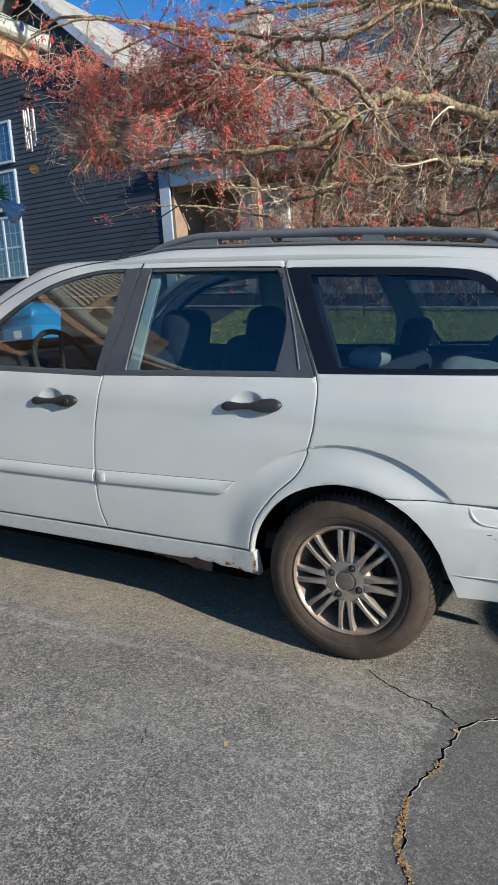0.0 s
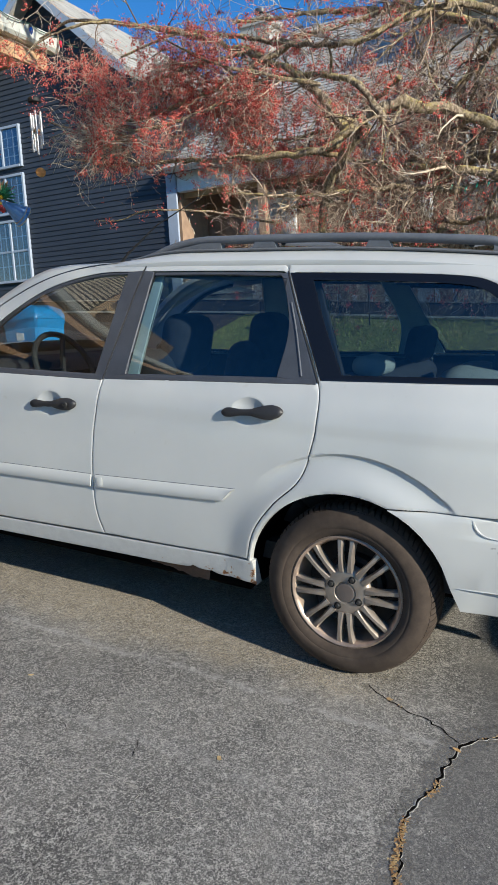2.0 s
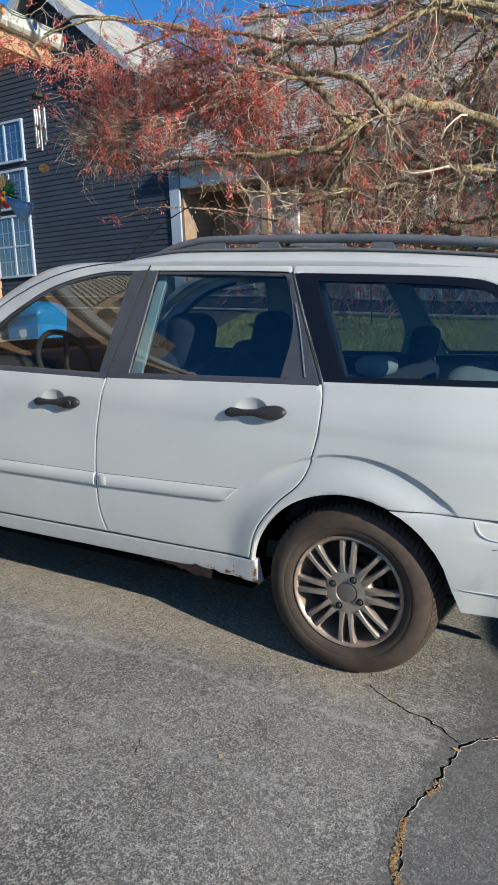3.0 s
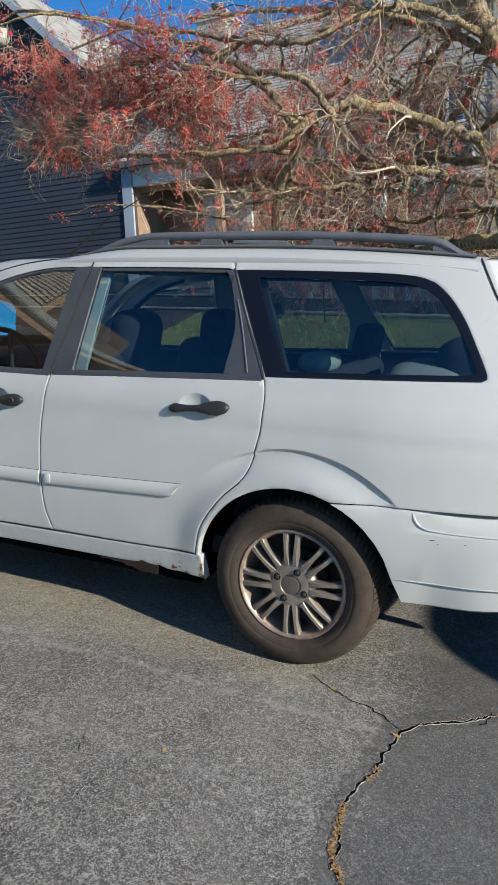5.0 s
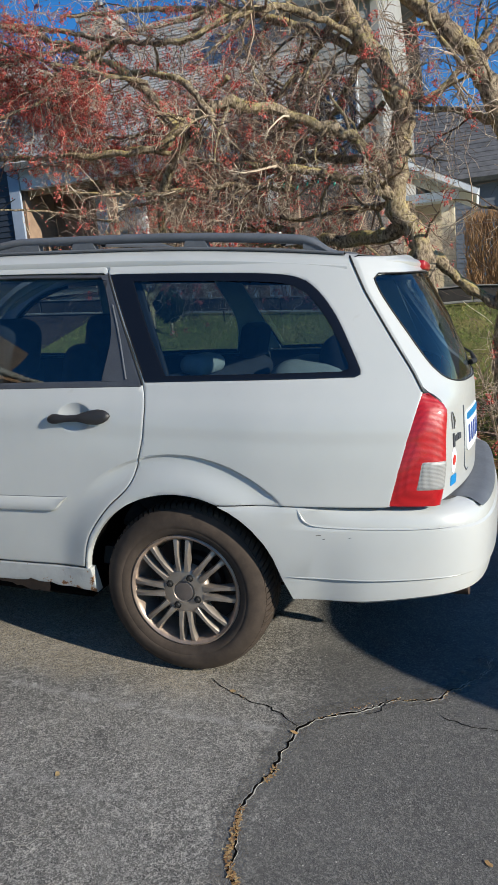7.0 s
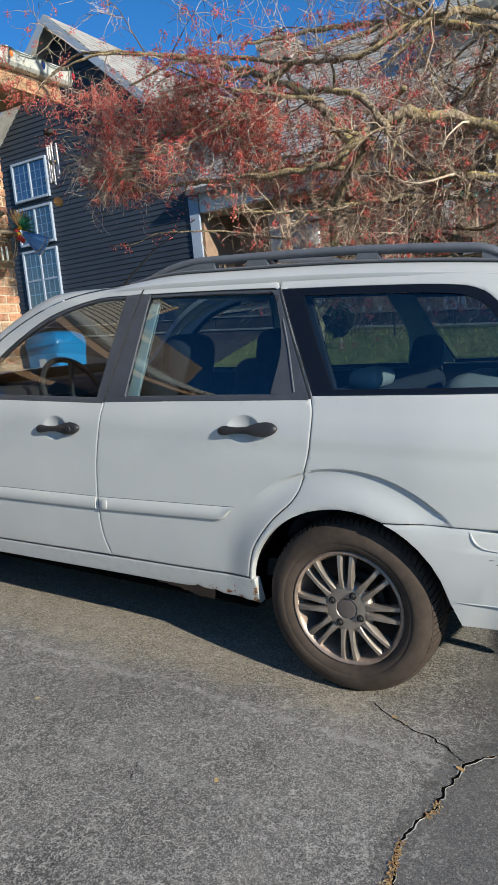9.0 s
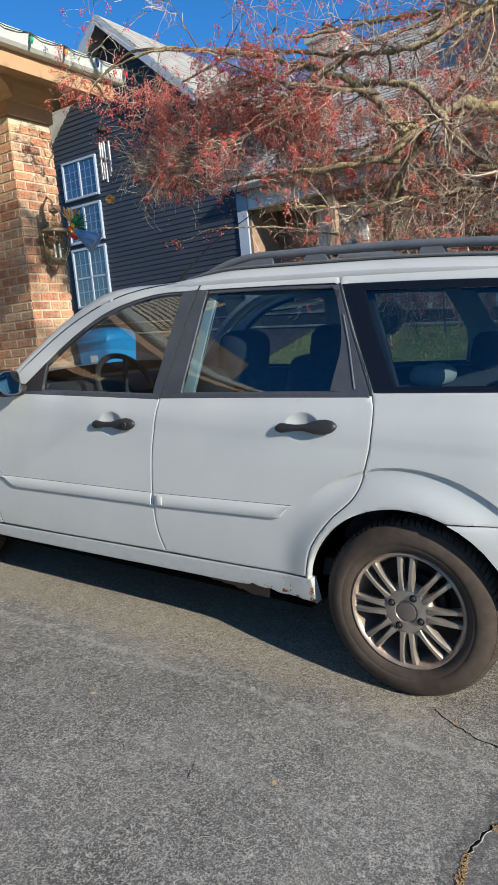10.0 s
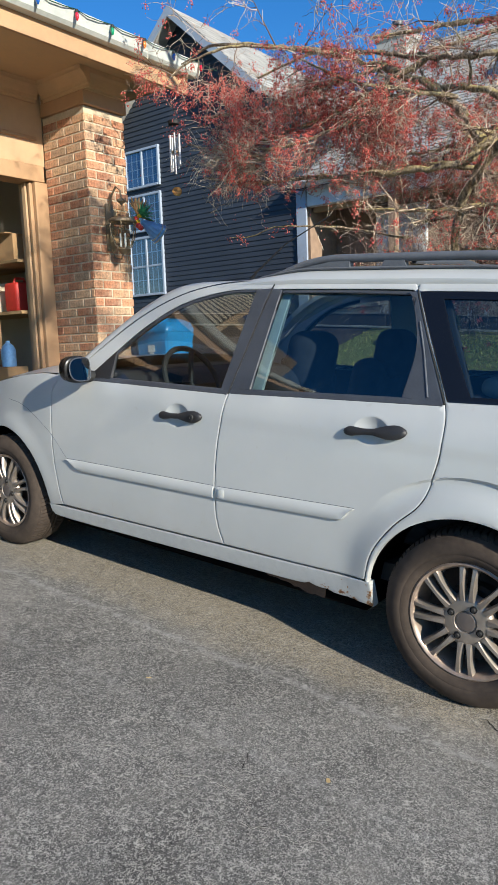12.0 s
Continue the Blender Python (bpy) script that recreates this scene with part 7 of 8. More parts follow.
    main += [
        # leaning inner stem under the knot, forked low down
        ([(-0.70, BY + 0.1, 2.52), (-0.86, BY + 0.15, 2.40), (-1.01, 2.75, 2.29), (-1.09, 2.80, 2.15), (-1.14, 2.85, 2.0), (-1.22, 2.92, 1.75), (-1.31, 3.0, 1.52), (-1.385, 3.0, 1.40), (-1.40, 3.0, 1.10), (-1.38, 3.02, 0.1)], [0.036, 0.032, 0.030, 0.030, 0.030, 0.032, 0.036, 0.042, 0.044, 0.055], 10, 0.4),
        ([(-1.40, 3.0, 1.38), (-1.45, 3.0, 1.55), (-1.56, 3.05, 1.75), (-1.75, 3.1, 1.98)], [0.030, 0.026, 0.02, 0.01], 14, 0.45),
        # two overhead limbs, out of view, added to shade the pier, and the drooping end by the eave
        ([(0.25, TY, 3.5), (0.4, 2.2, 3.75), (0.4, 1.3, 3.6), (0.3, 0.9, 3.95), (0.2, 0.5, 4.35)], [0.03, 0.027, 0.024, 0.018, 0.012], 16, 0.5),
        ([(0.3, 2.0, 3.75), (-0.2, 1.3, 3.6), (-0.3, 0.9, 3.45), (-0.3, 0.55, 3.75)], [0.020, 0.018, 0.014, 0.009], 18, 0.45),
        ([(-2.2, BY, 3.40), (-2.7, BY - 0.2, 3.5), (-3.1, BY - 0.35, 3.40), (-3.32, BY - 0.4, 3.2)], [0.012, 0.010, 0.008, 0.004], 22, 0.3),
        ([(1.16, TY, 2.54), (1.0, TY - 0.1, 2.7), (0.8, TY - 0.2, 3.0), (0.75, TY - 0.3, 3.3)], [0.02, 0.018, 0.012, 0.008], 13, 0.45),
        ([(1.1, TY, 2.75), (1.3, TY, 2.95), (1.4, TY + 0.2, 3.3), (1.5, TY + 0.3, 3.8)], [0.034, 0.028, 0.020, 0.010], 15, 0.5),
        ([(-0.2, TY - 0.1, 2.1), (-0.7, TY - 0.3, 2.16), (-1.2, BY + 0.2, 2.14), (-1.75, BY, 2.2)], [0.024, 0.02, 0.015, 0.008], 44, 0.45),
        ([(-0.3, TY, 2.3), (-0.8, TY - 0.2, 2.35), (-1.3, TY - 0.3, 2.5), (-1.9, BY + 0.3, 2.55)], [0.022, 0.02, 0.015, 0.008], 34, 0.5),
        ([(-0.6, TY - 0.2, 2.9), (-1.0, TY, 2.75), (-1.5, TY + 0.1, 2.7), (-2.0, TY, 2.75)], [0.02, 0.018, 0.014, 0.008], 34, 0.5),
        ([(-0.3, TY + 0.2, 1.85), (-0.9, TY + 0.5, 1.95), (-1.5, TY + 0.6, 1.9)], [0.02, 0.016, 0.008], 30, 0.5),
        ([(-1.5, BY, 3.12), (-1.9, BY - 0.25, 3.0), (-2.4, BY - 0.3, 2.95), (-2.95, BY - 0.3, 3.02)], [0.016, 0.014, 0.011, 0.006], 16, 0.36),
        ([(-1.3, BY, 2.92), (-1.7, BY - 0.3, 2.7), (-2.1, BY - 0.4, 2.62), (-2.5, BY - 0.4, 2.7)], [0.014, 0.012, 0.010, 0.006], 18, 0.36),
        ([(-1.0, BY, 2.8), (-1.3, BY - 0.3, 2.85), (-1.6, BY - 0.4, 2.95), (-2.0, BY - 0.4, 3.2)], [0.014, 0.012, 0.010, 0.006], 28, 0.4),
        ([(0.2, TY + 0.1, 3.3), (-0.3, TY + 0.5, 3.0), (-0.8, TY + 0.7, 2.9), (-1.3, TY + 0.6, 3.1)], [0.03, 0.026, 0.018, 0.01], 34, 0.65),
        ([(0.35, TY + 0.1, 3.0), (-0.05, TY + 0.6, 2.7), (-0.5, TY + 0.7, 2.5), (-1.0, TY + 0.6, 2.55)], [0.028, 0.024, 0.018, 0.01], 34, 0.6),
        ([(0.45, TY, 2.6), (0.15, TY + 0.3, 2.5), (-0.2, TY + 0.4, 2.6), (-0.6, TY + 0.4, 2.75)], [0.022, 0.02, 0.014, 0.008], 24, 0.5),
        ([(0.1, TY + 0.1, 3.9), (-0.4, TY + 0.3, 3.7), (-0.9, TY + 0.2, 3.5), (-1.5, TY, 3.4)], [0.03, 0.026, 0.018, 0.01], 26, 0.65),
        ([(0.6, TY, 1.9), (0.1, TY + 0.6, 2.0), (-0.4, TY + 0.8, 2.0), (-0.9, TY + 0.7, 2.1)], [0.03, 0.026, 0.018, 0.01], 28, 0.55),
    ]
    bm = bmesh.new()
    for pts, rad, shoots, reach in main:
        c = [Vector(p) for p in spline(loc(pts), 0.055)]
        rr = np.interp(np.linspace(0, 1, len(c)), np.linspace(0, 1, len(rad)), rad)
        for i in range(1, len(c) - 1):
            c[i] += Vector((rng.uniform(-1, 1), rng.uniform(-1, 1), rng.uniform(-1, 1))) * min(0.015, rr[i] * 0.55)
        seen = len(bm.verts)
        tube(bm, c, [r * rng.uniform(0.82, 1.16) for r in rr], 12)
        bm.verts.ensure_lookup_table()
        for i in range(seen, len(bm.verts)):
            j = min(0.006, 0.11 * rr[min(len(rr) - 1, (i - seen) // 12)])
            bm.verts[i].co += Vector((rng.uniform(-j, j), rng.uniform(-j, j), rng.uniform(-j, j)))
        for _ in range(int(shoots * 0.92)):
            i = rng.randint(len(c) // 5, len(c) - 2)
            if (c[i] + base).x < -0.7 and rng.random() < 0.34:
                continue
            if (c[i] + base).z < 1.6 or ((c[i] + base).x < -1.2 and (c[i] + base).z > 3.25 and rng.random() < 0.5):
                continue
            axis = (c[i + 1] - c[i]).normalized()
            side = axis.cross(Vector((rng.uniform(-1, 1), rng.uniform(-1, 1), rng.uniform(-1, 1)))).normalized()
            frond(rng, c[i], (axis * 0.5 + side).normalized(), reach * rng.uniform(0.55, 1.1), max(0.0055, min(0.015, rr[i] * rng.uniform(0.28, 0.55))), 2, limbs, twigs, berries,
                  lambda q: 0.24 - 0.11 * ease(-0.6, 0.1, q.x + base.x) + 0.76 * ease(-0.5, -1.5, q.x + base.x) * ease(2.35, 2.55, q.z + base.z) * (1 - 0.7 * ease(3.15, 3.45, q.z + base.z)))
    # tangle of pale dead shoots at the outer end
    dry = []
    for _ in range(60):
        p = Vector((rng.uniform(-2.55, -2.15), rng.uniform(2.0, 2.2), rng.uniform(2.50, 2.68))) - base
        d = Vector((rng.uniform(-1, -0.6), rng.uniform(-0.25, 0.25), rng.uniform(-0.14, 0.28))).normalized()
        frond(rng, p, d, rng.uniform(0.25, 0.5), 0.0048, 3, dry, dry, [], lambda q: 0.0)
    tagged(thin_tubes("dead_shoot", dry, M["dry_twig"], tree), kind="stuff")
    for pts, rad in limbs:
        tube(bm, pts, rad, 6)
    twigs = [w for w in twigs if (w[0][-1] + base).x > -1.6 or (w[0][-1] + base).z > 2.34 or rng.random() < 0.07]
    berries = [q for q in berries if (q + base).x > -1.6 or (q + base).z > 2.3 or rng.random() < 0.12]
    twigs = [w for w in twigs if (w[0][-1] + base).x > -2.9 or rng.random() < (0.7 if (w[0][-1] + base).z > 3.12 else 0.08)]
    berries = [q for q in berries if (q + base).x > -3.0 or rng.random() < (0.9 if (q + base).z > 3.12 else 0.08)]
    # fruit on the low outlying shoot
    for c in ((-2.184, 2.3, 2.143), (-2.23, 2.3, 2.10), (-2.356, 2.3, 2.092), (-2.642, 2.3, 2.052), (-2.66, 2.3, 2.07), (-2.68, 2.3, 2.10), (-2.777, 2.3, 2.085)):
        for _ in range(14):
            berries.append(Vector(c) - base + Vector((rng.gauss(0, 1), rng.gauss(0, 1), rng.gauss(-0.4, 1))) * 0.017)
    part("trunk", bm, M["bark"], tree, "grey-brown bark with yellow lichen")
    tagged(thin_tubes("twig_spray", twigs, M["twig"], tree), kind="stuff")
    tagged(octa("fruit", berries, 0.0056, M["berry"], tree, rng), kind="stuff")
    return len(twigs), len(berries)


print("tree", crab_tree())


def bare_shrub(x, y, height, count, seed):
    rng = random.Random(seed)
    base = Vector((x, y, ground_z(x, y) - 0.03))
    sh = thing("bare_shrub", "leafless red-brown shrub of thin upright shoots", "shrub", Matrix.Translation(base), "shrubs behind the car")
    limbs, twigs, berries = [], [], []
    for _ in range(count):
        a = rng.uniform(0, 6.283)
        d = Vector((math.cos(a) * 0.45, math.sin(a) * 0.3, 1)).normalized()
        frond(rng, Vector((rng.uniform(-0.25, 0.25), rng.uniform(-0.2, 0.2), 0)), d, height * rng.uniform(0.7, 1.1), rng.uniform(0.005, 0.010), 2, limbs, twigs, berries, lambda q: 0.18)
    tagged(thin_tubes("twig_spray", twigs + limbs, M["twig"], sh), kind="stuff")
    tagged(octa("fruit", berries, 0.0075, M["berry"], sh, rng), kind="stuff")


for k, (x, y, h, c) in enumerate(((-3.6, 7.9, 1.3, 16), (-2.8, 7.75, 1.5, 18), (-2.1, 7.75, 1.6, 18), (-1.4, 7.8, 1.5, 20), (-0.7, 7.8, 1.4, 20), (-4.4, 8.0, 1.2, 12), (0.1, 7.8, 1.2, 20), (1.45, 3.2, 0.9, 14), (1.9, 3.9, 1.0, 14))):
    bare_shrub(x, y, h, c, 40 + k)


def clipped_yew():
    """A small round evergreen of short needled sprigs."""
    rng = random.Random(31)
    x, y = -2.70, 6.4
    base = Vector((x, y, ground_z(x, y) - 0.03))
    sh = thing("evergreen_shrub", "small dark clipped evergreen on the lawn", "shrub", Matrix.Translation(base))
    part("stem", tube(bmesh.new(), [(0, 0, 0), (0.01, 0, 0.2), (0, 0, 0.45)], [0.02, 0.017, 0.01], 8), M["bark"], sh)
    lines = []
    for _ in range(1500):
        d = Vector((rng.gauss(0, 1), rng.gauss(0, 1), rng.gauss(0, 1))).normalized()
        p = Vector((0, 0, 0.36)) + Vector((d.x * 0.17, d.y * 0.17, d.z * 0.20)) * rng.uniform(0.55, 1.0)
        e = (d + Vector((rng.uniform(-0.5, 0.5), rng.uniform(-0.5, 0.5), rng.uniform(0, 0.6)))).normalized()
        lines.append(([p, p + e * rng.uniform(0.03, 0.06)], [0.009, 0.003]))
    tagged(thin_tubes("needle_sprig", lines, M["evergreen"], sh), kind="stuff")


clipped_yew()


def street_tree():
    """A leafless tree across the drive whose limb dapples the garage pier with shade."""
    rng = random.Random(77)
    base = Vector((9.0, -6.0, ground_z(9.0, -6.0) - 0.05))
    tr = thing("bare_tree", "leafless grey-barked tree beside the drive", "tree", Matrix.Translation(base))
    trunk = [Vector((0.05 * math.sin(1.7 * k), 0.04 * k, 0.75 * k)) for k in range(10)]
    thin_tubes("trunk", [(trunk, [0.19 - 0.017 * k for k in range(10)])], M["bark"], tr, 12)
    aim = Vector((7.0, -1.3, 5.95)) - base
    start = trunk[5]
    limb = [start.lerp(aim, u) + Vector((0.1 * math.sin(5 * u), 0, 0.35 * math.sin(3.14 * u))) for u in [k / 9 for k in range(10)]]
    thin_tubes("limb", [(limb, [0.075 - 0.006 * k for k in range(10)])], M["bark"], tr, 8)
    limbs, twigs, berries = [], [], []
    for _ in range(46):
        u = rng.uniform(0.72, 1.0)
        p = start.lerp(aim, u) + Vector((0, 0, 0.35 * math.sin(3.14 * u)))
        d = Vector((rng.uniform(-0.7, 0.7), rng.uniform(-0.5, 0.8), rng.uniform(-0.8, 0.9))).normalized()
        frond(rng, p, d, rng.uniform(0.6, 1.25), rng.uniform(0.014, 0.026), 2, limbs, twigs, berries, lambda q: 0.0)
    for k in range(24):
        d = Vector((rng.uniform(-0.5, 0.9), rng.uniform(-1.0, 0.1), rng.uniform(0.2, 1.0))).normalized()
        frond(rng, trunk[rng.randint(6, 9)], d, rng.uniform(1.0, 2.2), 0.03, 2, limbs, twigs, berries, lambda q: 0.0)
    tagged(thin_tubes("twig_spray", twigs + limbs, M["bark"], tr), kind="stuff")


street_tree()


# ---- grass, leaves, bank wall ----
def blades(name, area, count, height, seed, label):
    rng = random.Random(seed)
    vs, fs = [], []
    x0, x1, y0, y1 = area
    for _ in range(count):
        x, y = rng.uniform(x0, x1), rng.uniform(y0, y1)
        z = ground_z(x, y) - 0.035
        h, w, a = height * rng.uniform(0.5, 1.2), rng.uniform(0.004, 0.009), rng.uniform(0, 6.283)
        lx, ly = rng.uniform(-0.03, 0.03), rng.uniform(-0.03, 0.03)
        b = len(vs)
        vs += [(x - w * math.cos(a), y - w * math.sin(a), z), (x + w * math.cos(a), y + w * math.sin(a), z), (x + lx, y + ly, z + h)]
        fs.append((b, b + 1, b + 2))
    me = bpy.data.meshes.new(name)
    me.from_pydata(vs, [], fs)
    me.materials.append(M["blade"])
    return tagged(new(name, me), label, "grass", kind="stuff")


blades("grass", (-4.3, 4.0, 2.75, 8.0), 46000, 0.032, 3, "short green and straw-coloured lawn grass")


def leaf_mesh(seed):
    rng = random.Random(seed)
    bm = bmesh.new()
    c = bm.verts.new((0, 0, 0.004))
    ring = []
    for k in range(9):
        a = 2 * math.pi * k / 9
        r = (0.55 + 0.45 * abs(math.cos(a))) * rng.uniform(0.8, 1.15)
        ring.append(bm.verts.new((math.cos(a) * r, math.sin(a) * r * 0.7, 0.16 * rng.uniform(0, 1) * r * r)))
    for k in range(9):
        bm.faces.new((c, ring[k], ring[(k + 1) % 9]))
    return bm


def leaf_litter(name, spots, size, seed, label):
    rng = random.Random(seed)
    vs, fs = [], []
    shapes = []
    for k in range(4):
        bm = leaf_mesh(seed + k)
        bm.verts.index_update()
        shapes.append(([v.co.copy() for v in bm.verts], [[v.index for v in f.verts] for f in bm.faces]))
        bm.free()
    for x, y in spots:
        sv, sf = rng.choice(shapes)
        s = size * rng.uniform(0.6, 1.2)
        m = Matrix.Translation((x, y, ground_z(x, y) + (0.003 if y < 2.7 else 0.0))) @ pose(0, 0, 0, rng.uniform(-8, 8), rng.uniform(-8, 8), rng.uniform(0, 360)) @ Matrix.Scale(s, 4)
        b = len(vs)
        vs += [tuple(m @ v) for v in sv]
        fs += [[b + i for i in f] for f in sf]
    me = bpy.data.meshes.new(name)
    me.from_pydata(vs, [], fs)
    me.materials.append(M["leaf"])
    return tagged(new(name, me), label, "leaves", kind="stuff")


rl = random.Random(21)
leaf_litter("fallen_leaves", [(rl.uniform(-7, 4), 2.6 + 4.6 * rl.random() ** 1.5) for _ in range(2200)], 0.023, 5, "brown and yellow fallen leaves on the lawn")

leaf_litter("leaf_drift", [(rl.uniform(0.9, 3.6), 2.72 + abs(rl.gauss(0, 0.9))) for _ in range(2600)], 0.034, 6, "drift of brown leaves under the crab apple tree")

bank = thing("retaining_wall", "dark weathered timber edging along the top of the lawn", "wall", Matrix.Translation((-3, 7.5, 1.3)))


def sloped(lo, hi, bevel):
    """A board that follows the fall of the ground along x."""
    bm = boxes((lo, hi), bevel=bevel, segs=1)
    for v in bm.verts:
        v.co.z += ground_z(v.co.x - 3, 7.5) - 1.3
    return bm


for k in range(9):
    x = -6.0 + 1.25 * k
    part("timber", sloped((x, -0.09, -0.22), (x + 1.24, 0.09, 0.15), 0.012), M["timber"], bank, smooth=False)
    part("cap_board", sloped((x, -0.11, 0.152), (x + 1.245, 0.10, 0.166), 0.003), M["weathered"], bank, "weathered cap board", smooth=False)
    part("path_edge", sloped((x, -0.24, -0.05), (x + 1.245, -0.19, -0.018), 0.006), M["weathered"], bank, "edging strip at the foot", smooth=False)


def pale_stems():
    """A clump of smooth pale stems, cut back, behind the edging."""
    for k, (x, lean, fork) in enumerate(((-2.08, 0.02, 0.07), (-1.76, -0.03, 0.0), (-1.57, -0.05, 0.0), (-1.05, 0.03, 0.04))):
        z = ground_z(x, 9.0) - 0.05
        stem = thing("cut_back_shrub", "pale bare stems of a cut-back shrub behind the edging", "shrub", Matrix.Translation((x, 9.0, z)), "pale shrubs behind the edging")
        for o in ((-fork, fork) if fork else (0.0,)):
            part("stem", tube(bmesh.new(), [(o * 1.3, 0, 0), (o * 0.8 + 0.008, 0.01, 0.18), (lean + o * 0.3, 0.0, 0.42), (lean * 2 + o * 0.1, 0.02, 0.75)], [0.055, 0.043, 0.034, 0.022], 9), M["weathered"], stem)


pale_stems()


# ---- cracks in the asphalt ----
def crack(points, width, seed, debris, rimmed=True, pale=False):
    rng = random.Random(seed)
    path = [np.array(p) for p in spline(points, 0.012)]
    n = len(path)
    off = e0 = e1 = 0.0
    band = []
    left, right, rl_, rr_ = [], [], [], []
    bm, rim = bmesh.new(), bmesh.new()
    for i, p in enumerate(path):
        t = path[min(i + 1, n - 1)] - path[max(i - 1, 0)]
        t = t / (np.linalg.norm(t) + 1e-9)
        nrm = np.array((-t[1], t[0]))
        off = 0.82 * off + rng.uniform(-1, 1) * (0.013 if pale else 0.0075)
        taper = min(1, 4 * min(i / n, 1 - i / n) + 0.25)
        w = width * taper * (0.45 + 1.1 * rng.random())
        q = p + nrm * off

        def at(o, h):
            x, y = q + nrm * o
            return (x, y, ground_z(x, y) + h)
        left.append(bm.verts.new(at(-w / 2, 0.0013)))
        right.append(bm.verts.new(at(w / 2, 0.0013)))
        e0, e1 = 0.8 * e0 + rng.uniform(-1, 1) * 0.009, 0.8 * e1 + rng.uniform(-1, 1) * 0.006
        band.append((at(-0.026 - abs(e0 + 0.004), 0.0004), at(0.062 + e1 + 0.014 * math.sin(i * 0.05), 0.0004)))
        g = (0.004 + 0.006 * rng.random()) * min(1.0, width / 0.009) if pale else 0.0004 + 0.0027 * max(0.0, 0.5 + 0.5 * math.sin(0.37 * i + 2.1 * math.sin(0.11 * i))) * rng.random()
        hh = min(1.0, width / 0.009)
        for lst, s in ((rl_, -1), (rr_, 1)):
            lst.append([rim.verts.new(at(s * (w / 2 + 0.0002), 0.0004)), rim.verts.new(at(s * (w / 2 + min(g, 0.003 * hh)), 0.0010 + 0.0008 * rng.random() * hh)), rim.verts.new(at(s * (w / 2 + 2.2 * g), 0.0003))])
    for i in range(n - 1):
        bm.faces.new((left[i], right[i], right[i + 1], left[i + 1]))
        for lst in (rl_, rr_):
            for k in range(2):
                rim.faces.new((lst[i][k], lst[i][k + 1], lst[i + 1][k + 1], lst[i + 1][k]))
    bmesh.ops.recalc_face_normals(bm, faces=bm.faces)
    bmesh.ops.recalc_face_normals(rim, faces=rim.faces)
    # strip lies on the surface; its black replaces the crack's depth
    part("crack", bm, M["dirt"], drive, "crack with its deep shade drawn as a near-black strip", smooth=False)
    if rimmed:
        me = bpy.data.meshes.new("sealer_band")
        me.from_pydata([v for pair in band for v in pair], [], [(2 * i, 2 * i + 1, 2 * i + 3, 2 * i + 2) for i in range(n - 1)])
        me.materials.append(M["sealer"])
        new("sealer_band", me).parent = drive
    if rimmed or pale:
        bmesh.ops.recalc_face_normals(rim, faces=rim.faces)
        part("crack_edge", rim, M["crackrim"], drive, "pale crumbled crack edge", smooth=False)
    else:
        rim.free()
    spots = []
    for a, b, k in debris:
        for _ in range(k):
            p = path[min(n - 1, int((a + (b - a) * rng.random()) * n))]
            spots.append((p[0] + rng.gauss(0, 0.0055), p[1] + rng.gauss(0, 0.0055)))
    return spots


litter = []
litter += crack([(0.66, -1.70), (0.56, -1.30), (0.50, -1.00), (0.478, -0.884), (0.426, -0.80), (0.409, -0.684), (0.398, -0.572), (0.436, -0.479), (0.446, -0.36), (0.461, -0.248), (0.50, -0.18), (0.554, -0.123), (0.684, -0.022), (0.76, 0.02), (0.84, 0.04), (0.89, 0.08), (0.903, 0.114), (0.96, 0.16), (1.016, 0.253), (1.05, 0.40)], 0.0072, 2, [(0.36, 0.47, 260), (0.52, 0.55, 50), (0.28, 0.36, 30), (0.66, 0.9, 60)])
litter += crack([(0.10, -0.02), (0.147, -0.059), (0.22, -0.10), (0.30, -0.13), (0.404, -0.195), (0.455, -0.235)], 0.0042, 4, [(0.35, 0.42, 5)], False)
litter += crack([(0.70, 0.02), (0.69, -0.06), (0.66, -0.10)], 0.003, 6, [], False)
litter += crack([(0.86, -0.02), (0.98, -0.06), (1.15, -0.08)], 0.003, 7, [], False)
litter += crack([(-0.40, -0.66), (-0.385, -0.70), (-0.38, -0.745)], 0.0022, 9, [], False)
litter += crack([(-0.72, -0.72), (-0.66, -0.70), (-0.62, -0.73), (-0.58, -0.70)], 0.0014, 8, [], False)
litter += crack([(-0.78, -0.93), (-0.737, -0.917), (-0.639, -0.879), (-0.533, -0.88), (-0.493, -0.918), (-0.401, -0.873), (-0.319, -0.841), (-0.273, -0.872), (-0.229, -0.91), (-0.153, -0.886), (-0.105, -0.894), (-0.006, -0.845)], 0.0013, 14, [], False, True)
litter += crack([(-0.096, -0.875), (-0.074, -0.826), (-0.057, -0.764)], 0.0006, 15, [], False, True)
leaf_litter("crack_litter", litter, 0.0043, 9, "tan leaf crumbs caught in the asphalt cracks")
leaf_litter("stray_leaves", [(1.018, -0.633), (-0.141, -0.633), (0.455, -0.255), (1.06, -0.75), (0.20, -0.085), (-0.95, -0.55)], 0.016, 12, "single dry leaves on the asphalt")

# ---- bricks of the garage pier ----
COURSE, BL, JOINT = 0.0765, 0.205, 0.0125


